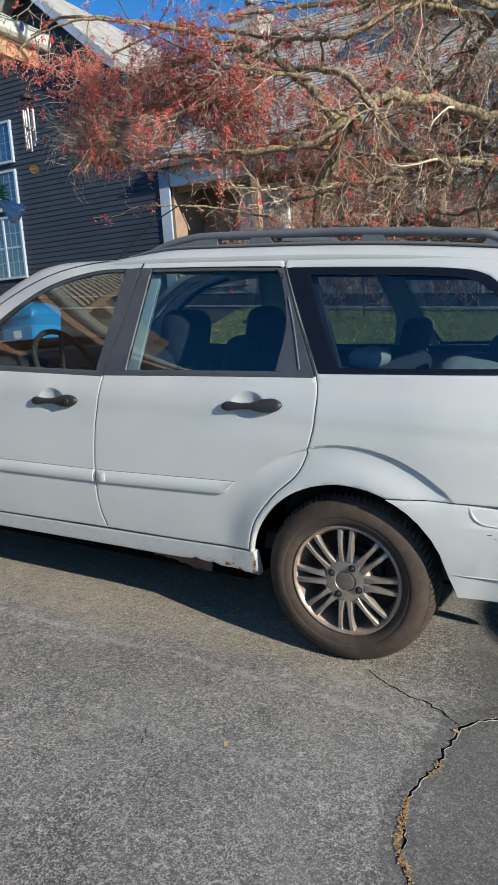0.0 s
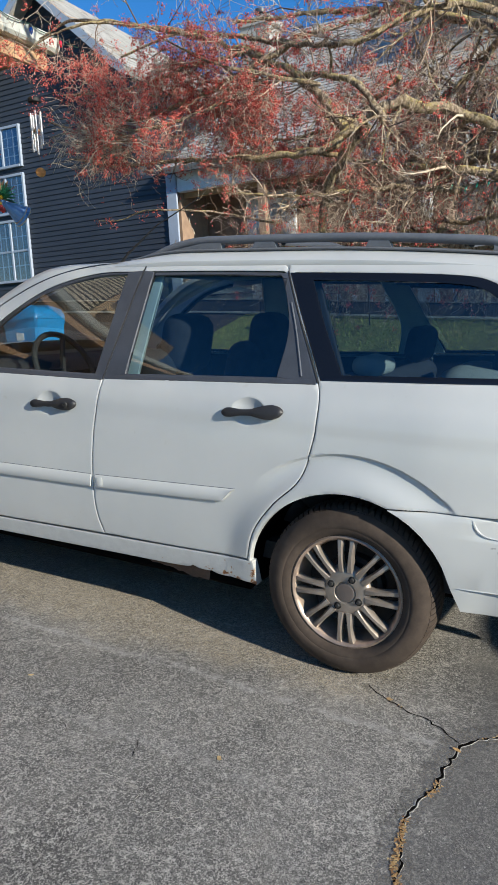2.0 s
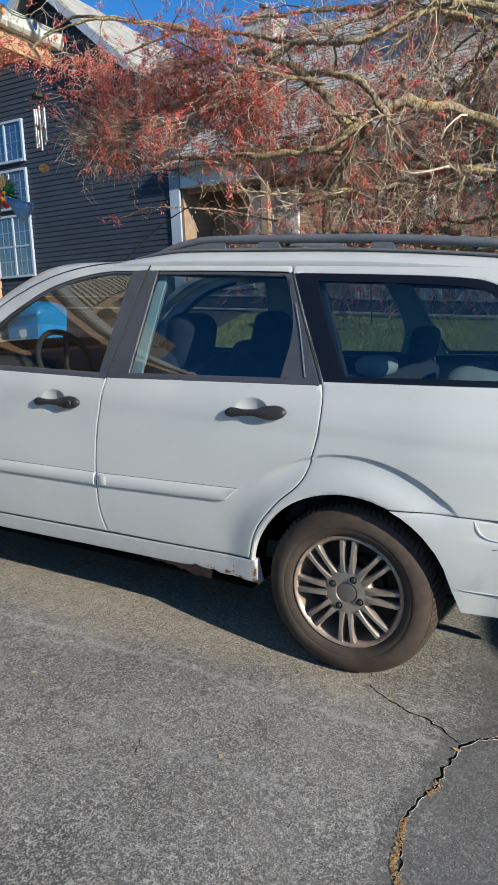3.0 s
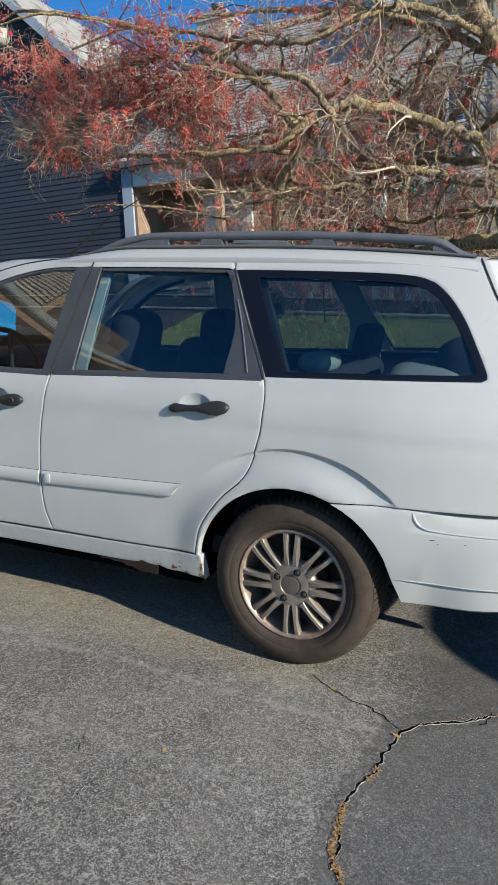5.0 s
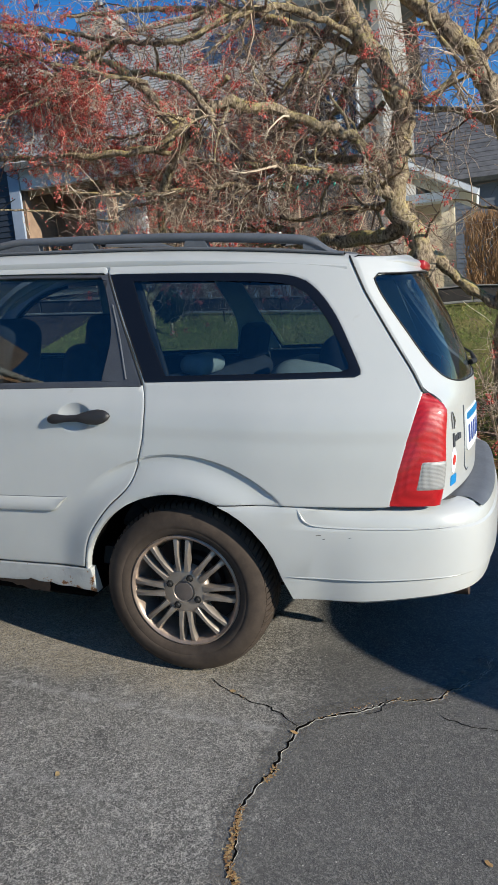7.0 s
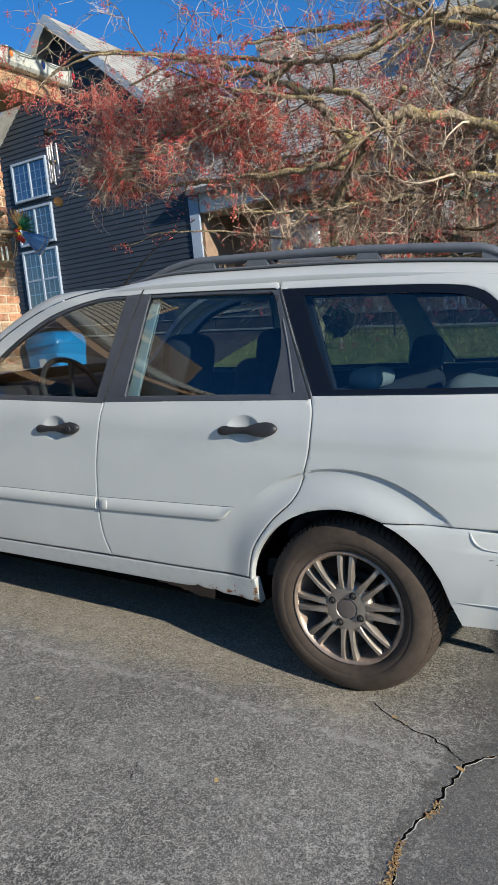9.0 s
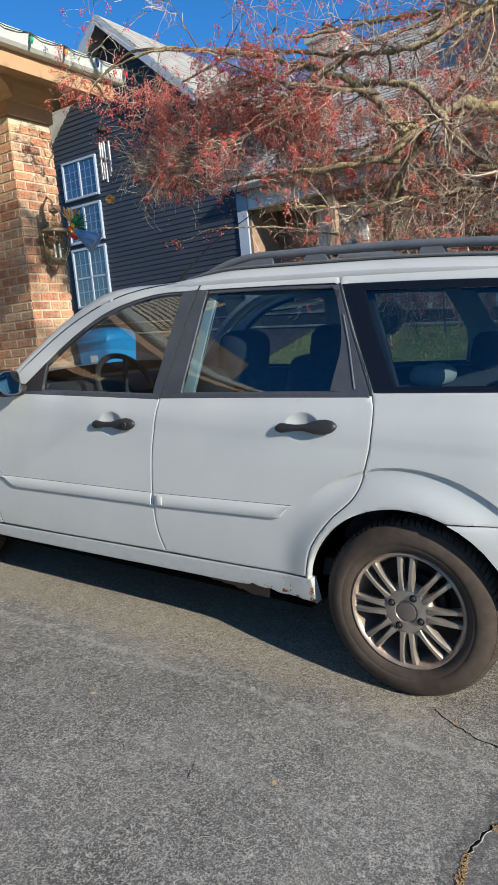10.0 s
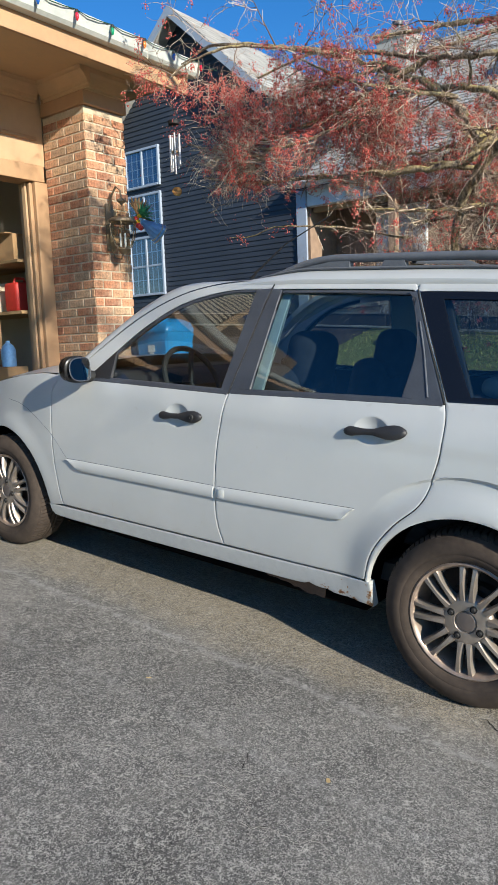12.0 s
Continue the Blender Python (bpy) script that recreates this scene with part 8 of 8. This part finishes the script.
def brick_mesh(l, seed):
    rng = random.Random(seed)
    bm = bmesh.new()
    h, d = COURSE - JOINT, 0.05
    e = 0.004
    vs = []
    for x, s in ((0, 1), (l, -1)):
        for z, q in ((0, 1), (h, -1)):
            vs.append(bm.verts.new((x, 0.0, z)))
            vs.append(bm.verts.new((x + s * e, -0.007, z + q * e + rng.uniform(-0.001, 0.001))))
    # back ring 0,2,6,4; front ring 1,3,7,5
    for f in ((1, 3, 7, 5), (0, 2, 3, 1), (2, 6, 7, 3), (6, 4, 5, 7), (4, 0, 1, 5)):
        bm.faces.new([vs[i] for i in f])
    bmesh.ops.recalc_face_normals(bm, faces=bm.faces)
    me = bpy.data.meshes.new("brick")
    bm.to_mesh(me)
    bm.free()
    me.materials.append(M["brick"])
    return me


MESHES = {}


def lay(face_m, width, z0, z1, shift):
    r, z = 0, z0
    while z + COURSE <= z1 + 0.001:
        u = -((r + shift) % 2) * BL / 2
        while u < width - 0.02:
            a, b = max(u, 0.0), min(u + BL - JOINT, width)
            if b - a > 0.03:
                key = (round(b - a, 2), (r * 7 + int(u * 30)) % 3)
                if key not in MESHES:
                    MESHES[key] = brick_mesh(key[0], 100 + len(MESHES))
                ob = new("brick", MESHES[key])
                ob.parent = GARAGE
                ob.matrix_basis = face_m @ Matrix.Translation((a, 0, z + JOINT / 2))
            u += BL
        z += COURSE
        r += 1


lay(Matrix.Translation((-4.01, 1.938, 0)) @ pose(0, 0, 0, 0, 0, 90), 0.444, 0.33, 3.295, 0)
lay(Matrix.Translation((GX, 1.94, 0)), 0.556, 0.33, 3.295, 1)

# ---- gutter lights ----
M["pine_wire"] = plain("green_flex", (0.015, 0.06, 0.035), 0.5, 0, 30, 0.2)
wire = thing("string_lights", "string of unlit coloured bulbs clipped along the gutter", "lights", Matrix.Translation((-3.40, 0.8, 3.645)), kind="")
ys = np.arange(-1.07, 1.96, 0.335)
pts = []
for y in ys:
    pts += [(0.0, y, 0.04), (0.006, y + 0.11, 0.020), (0.006, y + 0.22, 0.024)]
part("wire", tube(bmesh.new(), pts, 0.0035, 5), M["pine_wire"], wire)
BULBS = [plain("bulb_" + n, c, 0.15, 0, 20, 0.05, 0, 1.0) for n, c in (("red", (0.55, 0.01, 0.03)), ("blue", (0.01, 0.10, 0.45)), ("orange", (0.65, 0.16, 0.02)), ("green", (0.01, 0.28, 0.13)))]
for k, y in enumerate(ys):
    b = new("bulb")
    b.parent = wire
    b.matrix_basis = Matrix.Translation((0.012, y, 0.030)) @ pose(0, 0, 0, 180, 0, 0)
    part("bulb_glass", lathe(bmesh.new(), [(0.011, 0.02), (0.015, 0.032), (0.014, 0.048), (0.008, 0.066), (0.0, 0.074)], 12), BULBS[(k * 3 + 1) % 4], b)
    part("socket", lathe(bmesh.new(), [(0.0, -0.004), (0.011, -0.004), (0.012, 0.02), (0.0, 0.021)], 10), M["rubber"], b)


M["teal_bulb"] = plain("teal_bulb", (0.05, 0.42, 0.30), 0.25, 0, 20, 0.1, 0, 0.8)
# the same string goes on through the tree
tree_wire = thing("string_lights", "string of unlit green bulbs wound through the crab apple tree", "lights", Matrix.Translation((-0.4, 3.0, 2.3)))
for run in ([(-0.406, 3.0, 2.312), (-0.338, 3.0, 2.292), (-0.242, 3.0, 2.138), (-0.146, 3.0, 2.107), (-0.071, 3.0, 2.125), (0.003, 3.0, 2.124), (0.12, 3.0, 2.10)], [(-2.536, 2.3, 2.889), (-2.482, 2.3, 2.78), (-2.2, 2.35, 2.85), (-1.7, 2.4, 2.95)]):
    pts = [Vector(p) - Vector((-0.4, 3.0, 2.3)) for p in run]
    part("wire", tube(bmesh.new(), [Vector(p) for p in spline(pts, 0.05)], 0.0022, 4), M["pine_wire"], tree_wire)
    for p in pts:
        b = new("bulb")
        b.parent = tree_wire
        b.matrix_basis = Matrix.Translation(p) @ pose(0, 0, 0, 165, 20, 0)
        part("bulb_glass", lathe(bmesh.new(), [(0.006, 0.010), (0.008, 0.018), (0.007, 0.026), (0.004, 0.036), (0.0, 0.040)], 10), M["teal_bulb"], b)
        part("socket", lathe(bmesh.new(), [(0.0, -0.004), (0.006, -0.004), (0.006, 0.011), (0.0, 0.012)], 8), M["pine_wire"], b)


# ---- wall lantern with autumn spray ----
def lantern():
    m = Matrix.Translation((-3.83, 2.14, 2.27)) @ Matrix.Diagonal((1.0, 1.3, 1.0, 1))
    ln = thing("wall_lantern", "aged bronze coach lantern with glass sides on the brick pier", "lantern", m)
    part("back_plate", box(bmesh.new(), (-0.17, -0.035, -0.16), (-0.155, 0.035, 0.24), 0.006), M["bronze"], ln)
    part("arm", tube(bmesh.new(), [(-0.16, 0, 0.18), (-0.13, 0, 0.30), (-0.06, 0, 0.37), (-0.01, 0, 0.33), (0, 0, 0.24)], [0.008, 0.009, 0.008, 0.007, 0.006], 8), M["bronze"], ln)
    part("arm", tube(bmesh.new(), [(-0.16, 0, -0.12), (-0.12, 0, -0.22), (-0.04, 0, -0.24), (0, 0, -0.17)], 0.006, 8), M["bronze"], ln)
    part("finial", lathe(bmesh.new(), [(0, 0.275), (0.012, 0.268), (0.034, 0.25), (0.034, 0.236), (0.012, 0.222), (0.006, 0.205)], 20), M["bronze"], ln)
    part("hood", lathe(bmesh.new(), [(0.006, 0.215), (0.03, 0.20), (0.06, 0.165), (0.082, 0.11), (0.086, 0.095)], 24), M["lantern_glass"], ln)
    part("collar", lathe(bmesh.new(), [(0.080, 0.098), (0.100, 0.085), (0.105, 0.068), (0.098, 0.060), (0.082, 0.066)], 24), M["bronze"], ln)
    part("glass_body", lathe(bmesh.new(), [(0.092, 0.062), (0.098, 0.02), (0.09, -0.05), (0.065, -0.12), (0.042, -0.155)], 24), M["lantern_glass"], ln)
    part("base", lathe(bmesh.new(), [(0.0, -0.205), (0.025, -0.20), (0.05, -0.165), (0.046, -0.152), (0.0, -0.150)], 20), M["bronze"], ln)
    for k in range(6):
        a = 2 * math.pi * k / 6 + 0.3
        c, s = math.cos(a), math.sin(a)
        part("rib", tube(bmesh.new(), [(0.095 * c, 0.095 * s, 0.062), (0.101 * c, 0.101 * s, 0.02), (0.093 * c, 0.093 * s, -0.05), (0.068 * c, 0.068 * s, -0.12), (0.045 * c, 0.045 * s, -0.155)], 0.004, 5), M["bronze"], ln)
    for k in range(3):
        a = 2 * math.pi * k / 3
        part("candle", tube(bmesh.new(), [(0.022 * math.cos(a), 0.022 * math.sin(a), -0.14), (0.022 * math.cos(a), 0.022 * math.sin(a), -0.03)], 0.007, 8), M["white"], ln)
    sp = thing("autumn_spray", "dried flower spray with ribbon, berries and pine wired to the lantern", "decoration", Matrix.Translation((-3.78, 2.30, 2.36)))
    rng = random.Random(8)
    # a pleated ribbon bell with a gilt rim, hung aslant
    aim = Vector((0.30, 0.80, -0.55)).normalized()
    m = Matrix.Translation((0, 0.02, 0.0)) @ Vector((0, 0, 1)).rotation_difference(aim).to_matrix().to_4x4()
    bm = bmesh.new()
    rings = []
    for i in range(7):
        u = i / 6
        rings.append([bm.verts.new(m @ Vector(((0.012 + 0.075 * u ** 0.8 + 0.007 * u * (k % 2)) * math.cos(0.2618 * k), (0.012 + 0.075 * u ** 0.8 + 0.007 * u * (k % 2)) * math.sin(0.2618 * k), 0.20 * u))) for k in range(24)])
    for a, b in zip(rings, rings[1:]):
        for k in range(24):
            bm.faces.new((a[k], a[(k + 1) % 24], b[(k + 1) % 24], b[k]))
    bmesh.ops.solidify(bm, geom=bm.faces[:], thickness=0.002)
    part("ribbon_bell", bm, M["blue_ribbon"], sp, "pleated blue ribbon bell", smooth=False)
    for r, z in ((0.092, 0.198), (0.085, 0.168)):
        part("gilt_rim", tube(bmesh.new(), [m @ Vector((r * math.cos(0.2618 * k), r * math.sin(0.2618 * k), z)) for k in range(25)], 0.005, 6), M["gilt"], sp, "gilt rim")
    for k in range(7):
        d = Vector((rng.uniform(-0.1, 0.3), rng.uniform(-0.3, 1.0), rng.uniform(-0.2, 0.9))).normalized()
        part("straw", tube(bmesh.new(), [Vector((0, 0, 0.03)), Vector((0, 0, 0.03)) + d * rng.uniform(0.12, 0.2)], [0.007, 0.003], 5), M["hay"], sp)
    for k in range(7):
        p = Vector((rng.uniform(-0.02, 0.05), rng.uniform(-0.15, 0.02), rng.uniform(-0.08, 0.05)))
        bm = bmesh.new()
        bmesh.ops.create_icosphere(bm, subdivisions=2, radius=rng.uniform(0.016, 0.026), matrix=Matrix.Translation(p))
        part("fruit", bm, M["redcan"] if k % 3 else M["yellow"], sp)
    lines = []
    for k in range(130):
        d = Vector((rng.uniform(-0.5, 0.8), rng.uniform(-0.4, 1.0), rng.uniform(-0.2, 1.0))).normalized()
        lines.append(([Vector((0, 0, 0.04)), Vector((0, 0, 0.04)) + d * rng.uniform(0.06, 0.14)], [0.006, 0.002]))
    tagged(thin_tubes("pine_sprig", lines, M["pine"], sp), kind="stuff")
    for k in range(5):
        a = -0.6 + 0.35 * k
        part("straw_bunch", tube(bmesh.new(), [(0, 0, 0.03), (0.01, 0.10 * math.sin(a) - 0.03, 0.10 + 0.04 * math.cos(a)), (0.02, 0.14 * math.sin(a) - 0.03, 0.15 + 0.04 * math.cos(a))], [0.006, 0.014, 0.003], 6), M["hay"], sp)


M["pine"] = plain("dark_pine", (0.04, 0.30, 0.13), 0.7, 0, 30, 0.3)
lantern()

# ---- wind chime ----
ch = thing("wind_chime", "silver tube wind chime with a wooden disc hanging from the eave", "chime", Matrix.Translation((-3.62, 2.62, 3.21)))
part("cap", lathe(bmesh.new(), [(0.0, 0.02), (0.05, 0.012), (0.055, 0.0), (0.05, -0.02), (0.0, -0.022)], 24), M["rubber"], ch)
for k in range(5):
    a = 2 * math.pi * k / 5 + 0.4
    x, y = 0.042 * math.cos(a), 0.042 * math.sin(a)
    z0, z1 = -0.10 - 0.012 * (k % 2), -0.36 - 0.022 * k
    part("tube", tube(bmesh.new(), [(x, y, z0), (x, y, z1)], 0.0105, 12), M["pipe"], ch)
    part("cord", tube(bmesh.new(), [(x, y, z0), (x * 0.9, y * 0.9, -0.02)], 0.0012, 4), M["rubber"], ch)
for k in range(3):
    a = 2 * math.pi * k / 3
    part("cord", tube(bmesh.new(), [(0.045 * math.cos(a), 0.045 * math.sin(a), 0.0), (0, 0, 0.16)], 0.0012, 4), M["rubber"], ch)
part("cord", tube(bmesh.new(), [(0, 0, 0.16), (0, 0, 0.345)], 0.0015, 4), M["rubber"], ch)
part("cord", tube(bmesh.new(), [(0, 0, -0.02), (0, 0, -0.54)], 0.0012, 4), M["rubber"], ch)
part("clapper", lathe(bmesh.new(), [(0, -0.24), (0.026, -0.241), (0.026, -0.252), (0, -0.253)], 20), M["wood"], ch)
bm = bmesh.new()
lathe(bm, [(0, 0.005), (0.036, 0.005), (0.042, 0.002), (0.042, -0.002), (0.036, -0.005), (0, -0.005)], 24, Matrix.Translation((0, 0, -0.585)) @ pose(0, 0, 0, 80, 0, 50))
part("wind_disc", bm, M["amber"] if "amber" in M else M["yellow"], ch, "round amber wooden disc")

# ---- blue bag, built as a wheeled bin by the pier ----
bn = thing("recycling_bin", "bright blue bag with a white mark beside the pier, built as a wheeled bin", "bin", Matrix.Translation((-3.70, 2.45, ground_z(-3.70, 2.45))) @ Matrix.Diagonal((0.70, 0.70, 1.0, 1)))
bm = bmesh.new()
rings = []
for z, s in ((0.06, 0.82), (0.10, 0.84), (1.02, 1.0), (1.06, 1.02), (1.08, 1.05), (1.11, 1.05)):
    rings.append([bm.verts.new((0.27 * s * a, 0.25 * s * b, z)) for a, b in ((-1, -0.9), (-0.9, -1), (0.9, -1), (1, -0.9), (1, 0.9), (0.9, 1), (-0.9, 1), (-1, 0.9))])
for a, b in zip(rings, rings[1:]):
    for k in range(8):
        bm.faces.new((a[k], a[(k + 1) % 8], b[(k + 1) % 8], b[k]))
bm.faces.new(rings[0])
part("body", bm, M["blue"], bn)
bm = bmesh.new()
rings = []
for z, s in ((1.112, 1.06), (1.14, 1.06), (1.19, 0.95), (1.225, 0.6), (1.235, 0.2)):
    rings.append([bm.verts.new((0.27 * s * a, 0.25 * s * b, z)) for a, b in ((-1, -0.9), (-0.9, -1), (0.9, -1), (1, -0.9), (1, 0.9), (0.9, 1), (-0.9, 1), (-1, 0.9))])
for a, b in zip(rings, rings[1:]):
    for k in range(8):
        bm.faces.new((a[k], a[(k + 1) % 8], b[(k + 1) % 8], b[k]))
bm.faces.new(rings[-1])
part("lid", bm, M["blue"], bn)
part("white_mark", boxes(((-0.06, -0.254, 0.94), (0.06, -0.2505, 1.0)), ((-0.03, -0.2545, 0.88), (0.03, -0.251, 0.938))), M["white"], bn, smooth=False)
for s in (-1, 1):
    part("wheel", lathe(bmesh.new(), [(0, -0.02), (0.1, -0.02), (0.1, 0.02), (0, 0.02)], 20, Matrix.Translation((0.2 * s, 0.22, 0.1)) @ pose(0, 0, 0, 0, 90, 0)), M["rubber"], bn)

# ---- things in the garage ----
FZ = ground_z(-4.7, 0)
shelf = thing("storage_shelf", "pale wooden shelving along the garage wall", "shelf", Matrix.Translation((-5.5, 2.0, FZ)))
for z in (0.55, 1.27, 1.73):
    part("board", boxes(((-0.75, -0.28, z - 0.015), (0.72, 0.28, z + 0.015)), bevel=0.003, segs=1), M["wood"], shelf, smooth=False)
for x in (-0.72, 0.30):
    for y in (-0.26, 0.24):
        part("upright", boxes(((x - 0.02, y - 0.02, 0.0), (x + 0.02, y + 0.02, 2.2)), bevel=0.003, segs=1), M["wood"], shelf, smooth=False)
z1 = FZ + 1.287
can = thing("fuel_can", "red plastic fuel can on the shelf", "can", Matrix.Translation((-5.05, 1.93, z1)))
part("body", box(bmesh.new(), (-0.10, -0.13, 0), (0.10, 0.13, 0.27), 0.03, 3), M["redcan"], can)
part("spout", tube(bmesh.new(), [(0.05, 0.08, 0.26), (0.07, 0.10, 0.33)], 0.025, 10), M["rubber"], can)
part("grip", tube(bmesh.new(), [(0, -0.08, 0.26), (0, -0.06, 0.31), (0, 0.03, 0.31), (0, 0.05, 0.26)], 0.014, 8), M["redcan"], can)
bx = thing("cardboard_box", "brown cardboard box on the top shelf", "box", Matrix.Translation((-5.1, 1.95, FZ + 1.747)))
part("carton", boxes(((-0.2, -0.18, 0), (0.2, 0.18, 0.24)), bevel=0.004, segs=1), M["card"], bx, smooth=False)
part("flap", boxes(((-0.2, -0.26, 0.235), (0.2, -0.18, 0.242))), M["card"], bx, smooth=False)
bx = thing("cardboard_box", "pale carton on the middle shelf", "box", Matrix.Translation((-5.45, 1.95, z1)))
part("carton", boxes(((-0.2, -0.2, 0), (0.17, 0.18, 0.28)), bevel=0.004, segs=1), M["cream"], bx, smooth=False)
bx = thing("tall_carton", "tall brown carton standing on the garage floor", "box", Matrix.Translation((-4.90, 1.62, FZ)))
part("carton", boxes(((-0.13, -0.10, 0.004), (0.13, 0.12, 0.78)), bevel=0.006, segs=1), M["card"], bx, smooth=False)
bx = thing("jug", "pale blue plastic jug on a tall carton", "jug", Matrix.Translation((-4.90, 1.63, FZ + 0.78)))
part("bottle", lathe(bmesh.new(), [(0.0, 0.0), (0.062, 0.0), (0.066, 0.015), (0.066, 0.15), (0.05, 0.19), (0.02, 0.215), (0.02, 0.235), (0.0, 0.236)], 20), M["blue_ribbon"], bx)
bx = thing("storage_tub", "black storage tub on the garage floor", "tub", Matrix.Translation((-5.4, 1.9, FZ)))
part("tub", box(bmesh.new(), (-0.3, -0.22, 0.004), (0.3, 0.22, 0.5), 0.03, 2), M["rubber"], bx)

# ---- a small banner and a dry hedge by the houses ----
fl = thing("garden_banner", "red, white and blue striped banner on a stake", "banner", Matrix.Translation((-2.05, 6.9, ground_z(-2.05, 6.9))))
part("stake", tube(bmesh.new(), [(-0.10, 0, 0), (-0.10, 0, 1.52), (0.17, 0, 1.52)], 0.010, 6), M["rubber"], fl)
for k in range(7):
    part("stripe", boxes(((-0.09 + 0.036 * k, -0.005 + 0.004 * (k % 2), 0.86 + 0.02 * (k % 3)), (-0.054 + 0.036 * k, 0.003 + 0.004 * (k % 2), 1.51))), M["redcan" if k % 2 == 0 else "white"], fl, smooth=False)
part("blue_field", boxes(((0.03, -0.014, 1.24), (0.162, -0.006, 1.51))), M["navy"], fl, smooth=False)
for k in range(6):
    part("white_mark", boxes(((0.045 + 0.04 * (k % 3), -0.018, 1.28 + 0.11 * (k // 3)), (0.06 + 0.04 * (k % 3), -0.0145, 1.31 + 0.11 * (k // 3)))), M["white"], fl, smooth=False)
rng = random.Random(77)
hd = thing("dry_hedge", "tall rust-brown dry hedge beside the cream house", "hedge", Matrix.Translation((1.75, 11.6, ground_z(1.75, 11.6))))
lines = []
for _ in range(4200):
    x, y, z = rng.uniform(-0.85, 1.3), rng.uniform(-0.5, 0.5), rng.uniform(0, 1.35)
    d = Vector((rng.uniform(-0.5, 0.5), rng.uniform(-0.5, 0.5), 1)).normalized()
    lines.append(([Vector((x, y, z)), Vector((x, y, z)) + d * rng.uniform(0.1, 0.3)], [0.010, 0.003]))
tagged(thin_tubes("dry_stem", lines, M["hay"], hd), kind="stuff")

# ---- vehicle parked behind, out of view, whose shadow reaches the wagon's tail ----
suv = thing("parked_suv", "dark tall vehicle parked further down the drive", "car", SLOPE @ Matrix.Translation((3.84, 0.02, 0)))
bm = bmesh.new()
rows = []
for x, zt, zb, w in ((0.0, 1.45, 0.45, 0.84), (0.06, 1.62, 0.36, 0.90), (0.4, 1.68, 0.32, 0.93), (2.2, 1.70, 0.30, 0.94), (3.0, 1.10, 0.30, 0.94), (4.1, 1.0, 0.32, 0.90), (4.4, 0.75, 0.40, 0.78)):
    row = []
    for k in range(28):
        a = 2 * math.pi * k / 28
        c, s = math.cos(a), math.sin(a)
        z = (zt + zb) / 2 + (zt - zb) / 2 * math.copysign(abs(s) ** 0.42, s)
        t = max(0.0, (z - 1.0) / 0.7)
        y = w * math.copysign(abs(c) ** 0.42, c) * (1 - 0.16 * t)
        row.append(bm.verts.new((x, y, z)))
    rows.append(row)
for a, b in zip(rows, rows[1:]):
    for k in range(28):
        bm.faces.new((a[k], a[(k + 1) % 28], b[(k + 1) % 28], b[k]))
bm.faces.new(rows[0])
bm.faces.new(rows[-1])
bmesh.ops.recalc_face_normals(bm, faces=bm.faces)
M["suv_paint"] = plain("dark_blue_car_paint", (0.018, 0.024, 0.036), 0.3, 0.2, 10, 0.1, 0, 0.8)
part("body", bm, M["suv_paint"], suv)
for s in (-1, 1):
    for x0, x1 in ((0.28, 1.02), (1.10, 1.86), (1.94, 2.42)):
        part("side_window", boxes(((x0, s * 0.84 - 0.02, 1.12), (x1, s * 0.84 + 0.02, 1.52)), bevel=0.018), M["gloss_black"], suv)
    part("tail_lamp", boxes(((-0.012, s * 0.68 - 0.10, 0.92), (0.08, s * 0.68 + 0.10, 1.22)), bevel=0.02), M["lamp_red"], suv)
    part("door_mirror", boxes(((2.42, s * 1.0 - 0.10, 1.08), (2.55, s * 1.0 + 0.10, 1.24)), bevel=0.03), M["gloss_black"], suv)
    part("roof_rail", boxes(((0.5, s * 0.66 - 0.02, 1.70), (2.1, s * 0.66 + 0.02, 1.74)), bevel=0.008), M["trim"], suv)
    part("sill_trim", boxes(((1.25, s * 0.93 - 0.02, 0.30), (3.15, s * 0.93 + 0.02, 0.42)), bevel=0.01), M["trim"], suv)
part("rear_window", boxes(((-0.005, -0.58, 1.16), (0.05, 0.58, 1.48)), bevel=0.02), M["gloss_black"], suv)
part("rear_bumper", boxes(((-0.06, -0.80, 0.42), (0.12, 0.80, 0.66)), bevel=0.04), M["trim"], suv)
part("windscreen", sheet(lambda y, z, d=0.0: Vector((2.32 + (1.62 - z) * 1.28 + d, y, z)), loop_of([(-0.70, 1.18), (0.70, 1.18)], [(0.70, 1.18), (0.60, 1.60)], [(0.60, 1.60), (-0.60, 1.60)], [(-0.60, 1.60), (-0.70, 1.18)]), [], 0.2, 0.01), M["gloss_black"], suv)
for x in (0.85, 3.55):
    for y in (-0.80, 0.80):
        part("wheel", lathe(bmesh.new(), [(0.0, -0.11), (0.20, -0.11), (0.33, -0.10), (0.35, -0.06), (0.35, 0.06), (0.33, 0.10), (0.20, 0.11), (0.0, 0.11)], 36, Matrix.Translation((x, y, 0.352)) @ pose(0, 0, 0, 90, 0, 0)), M["tyre"], suv)
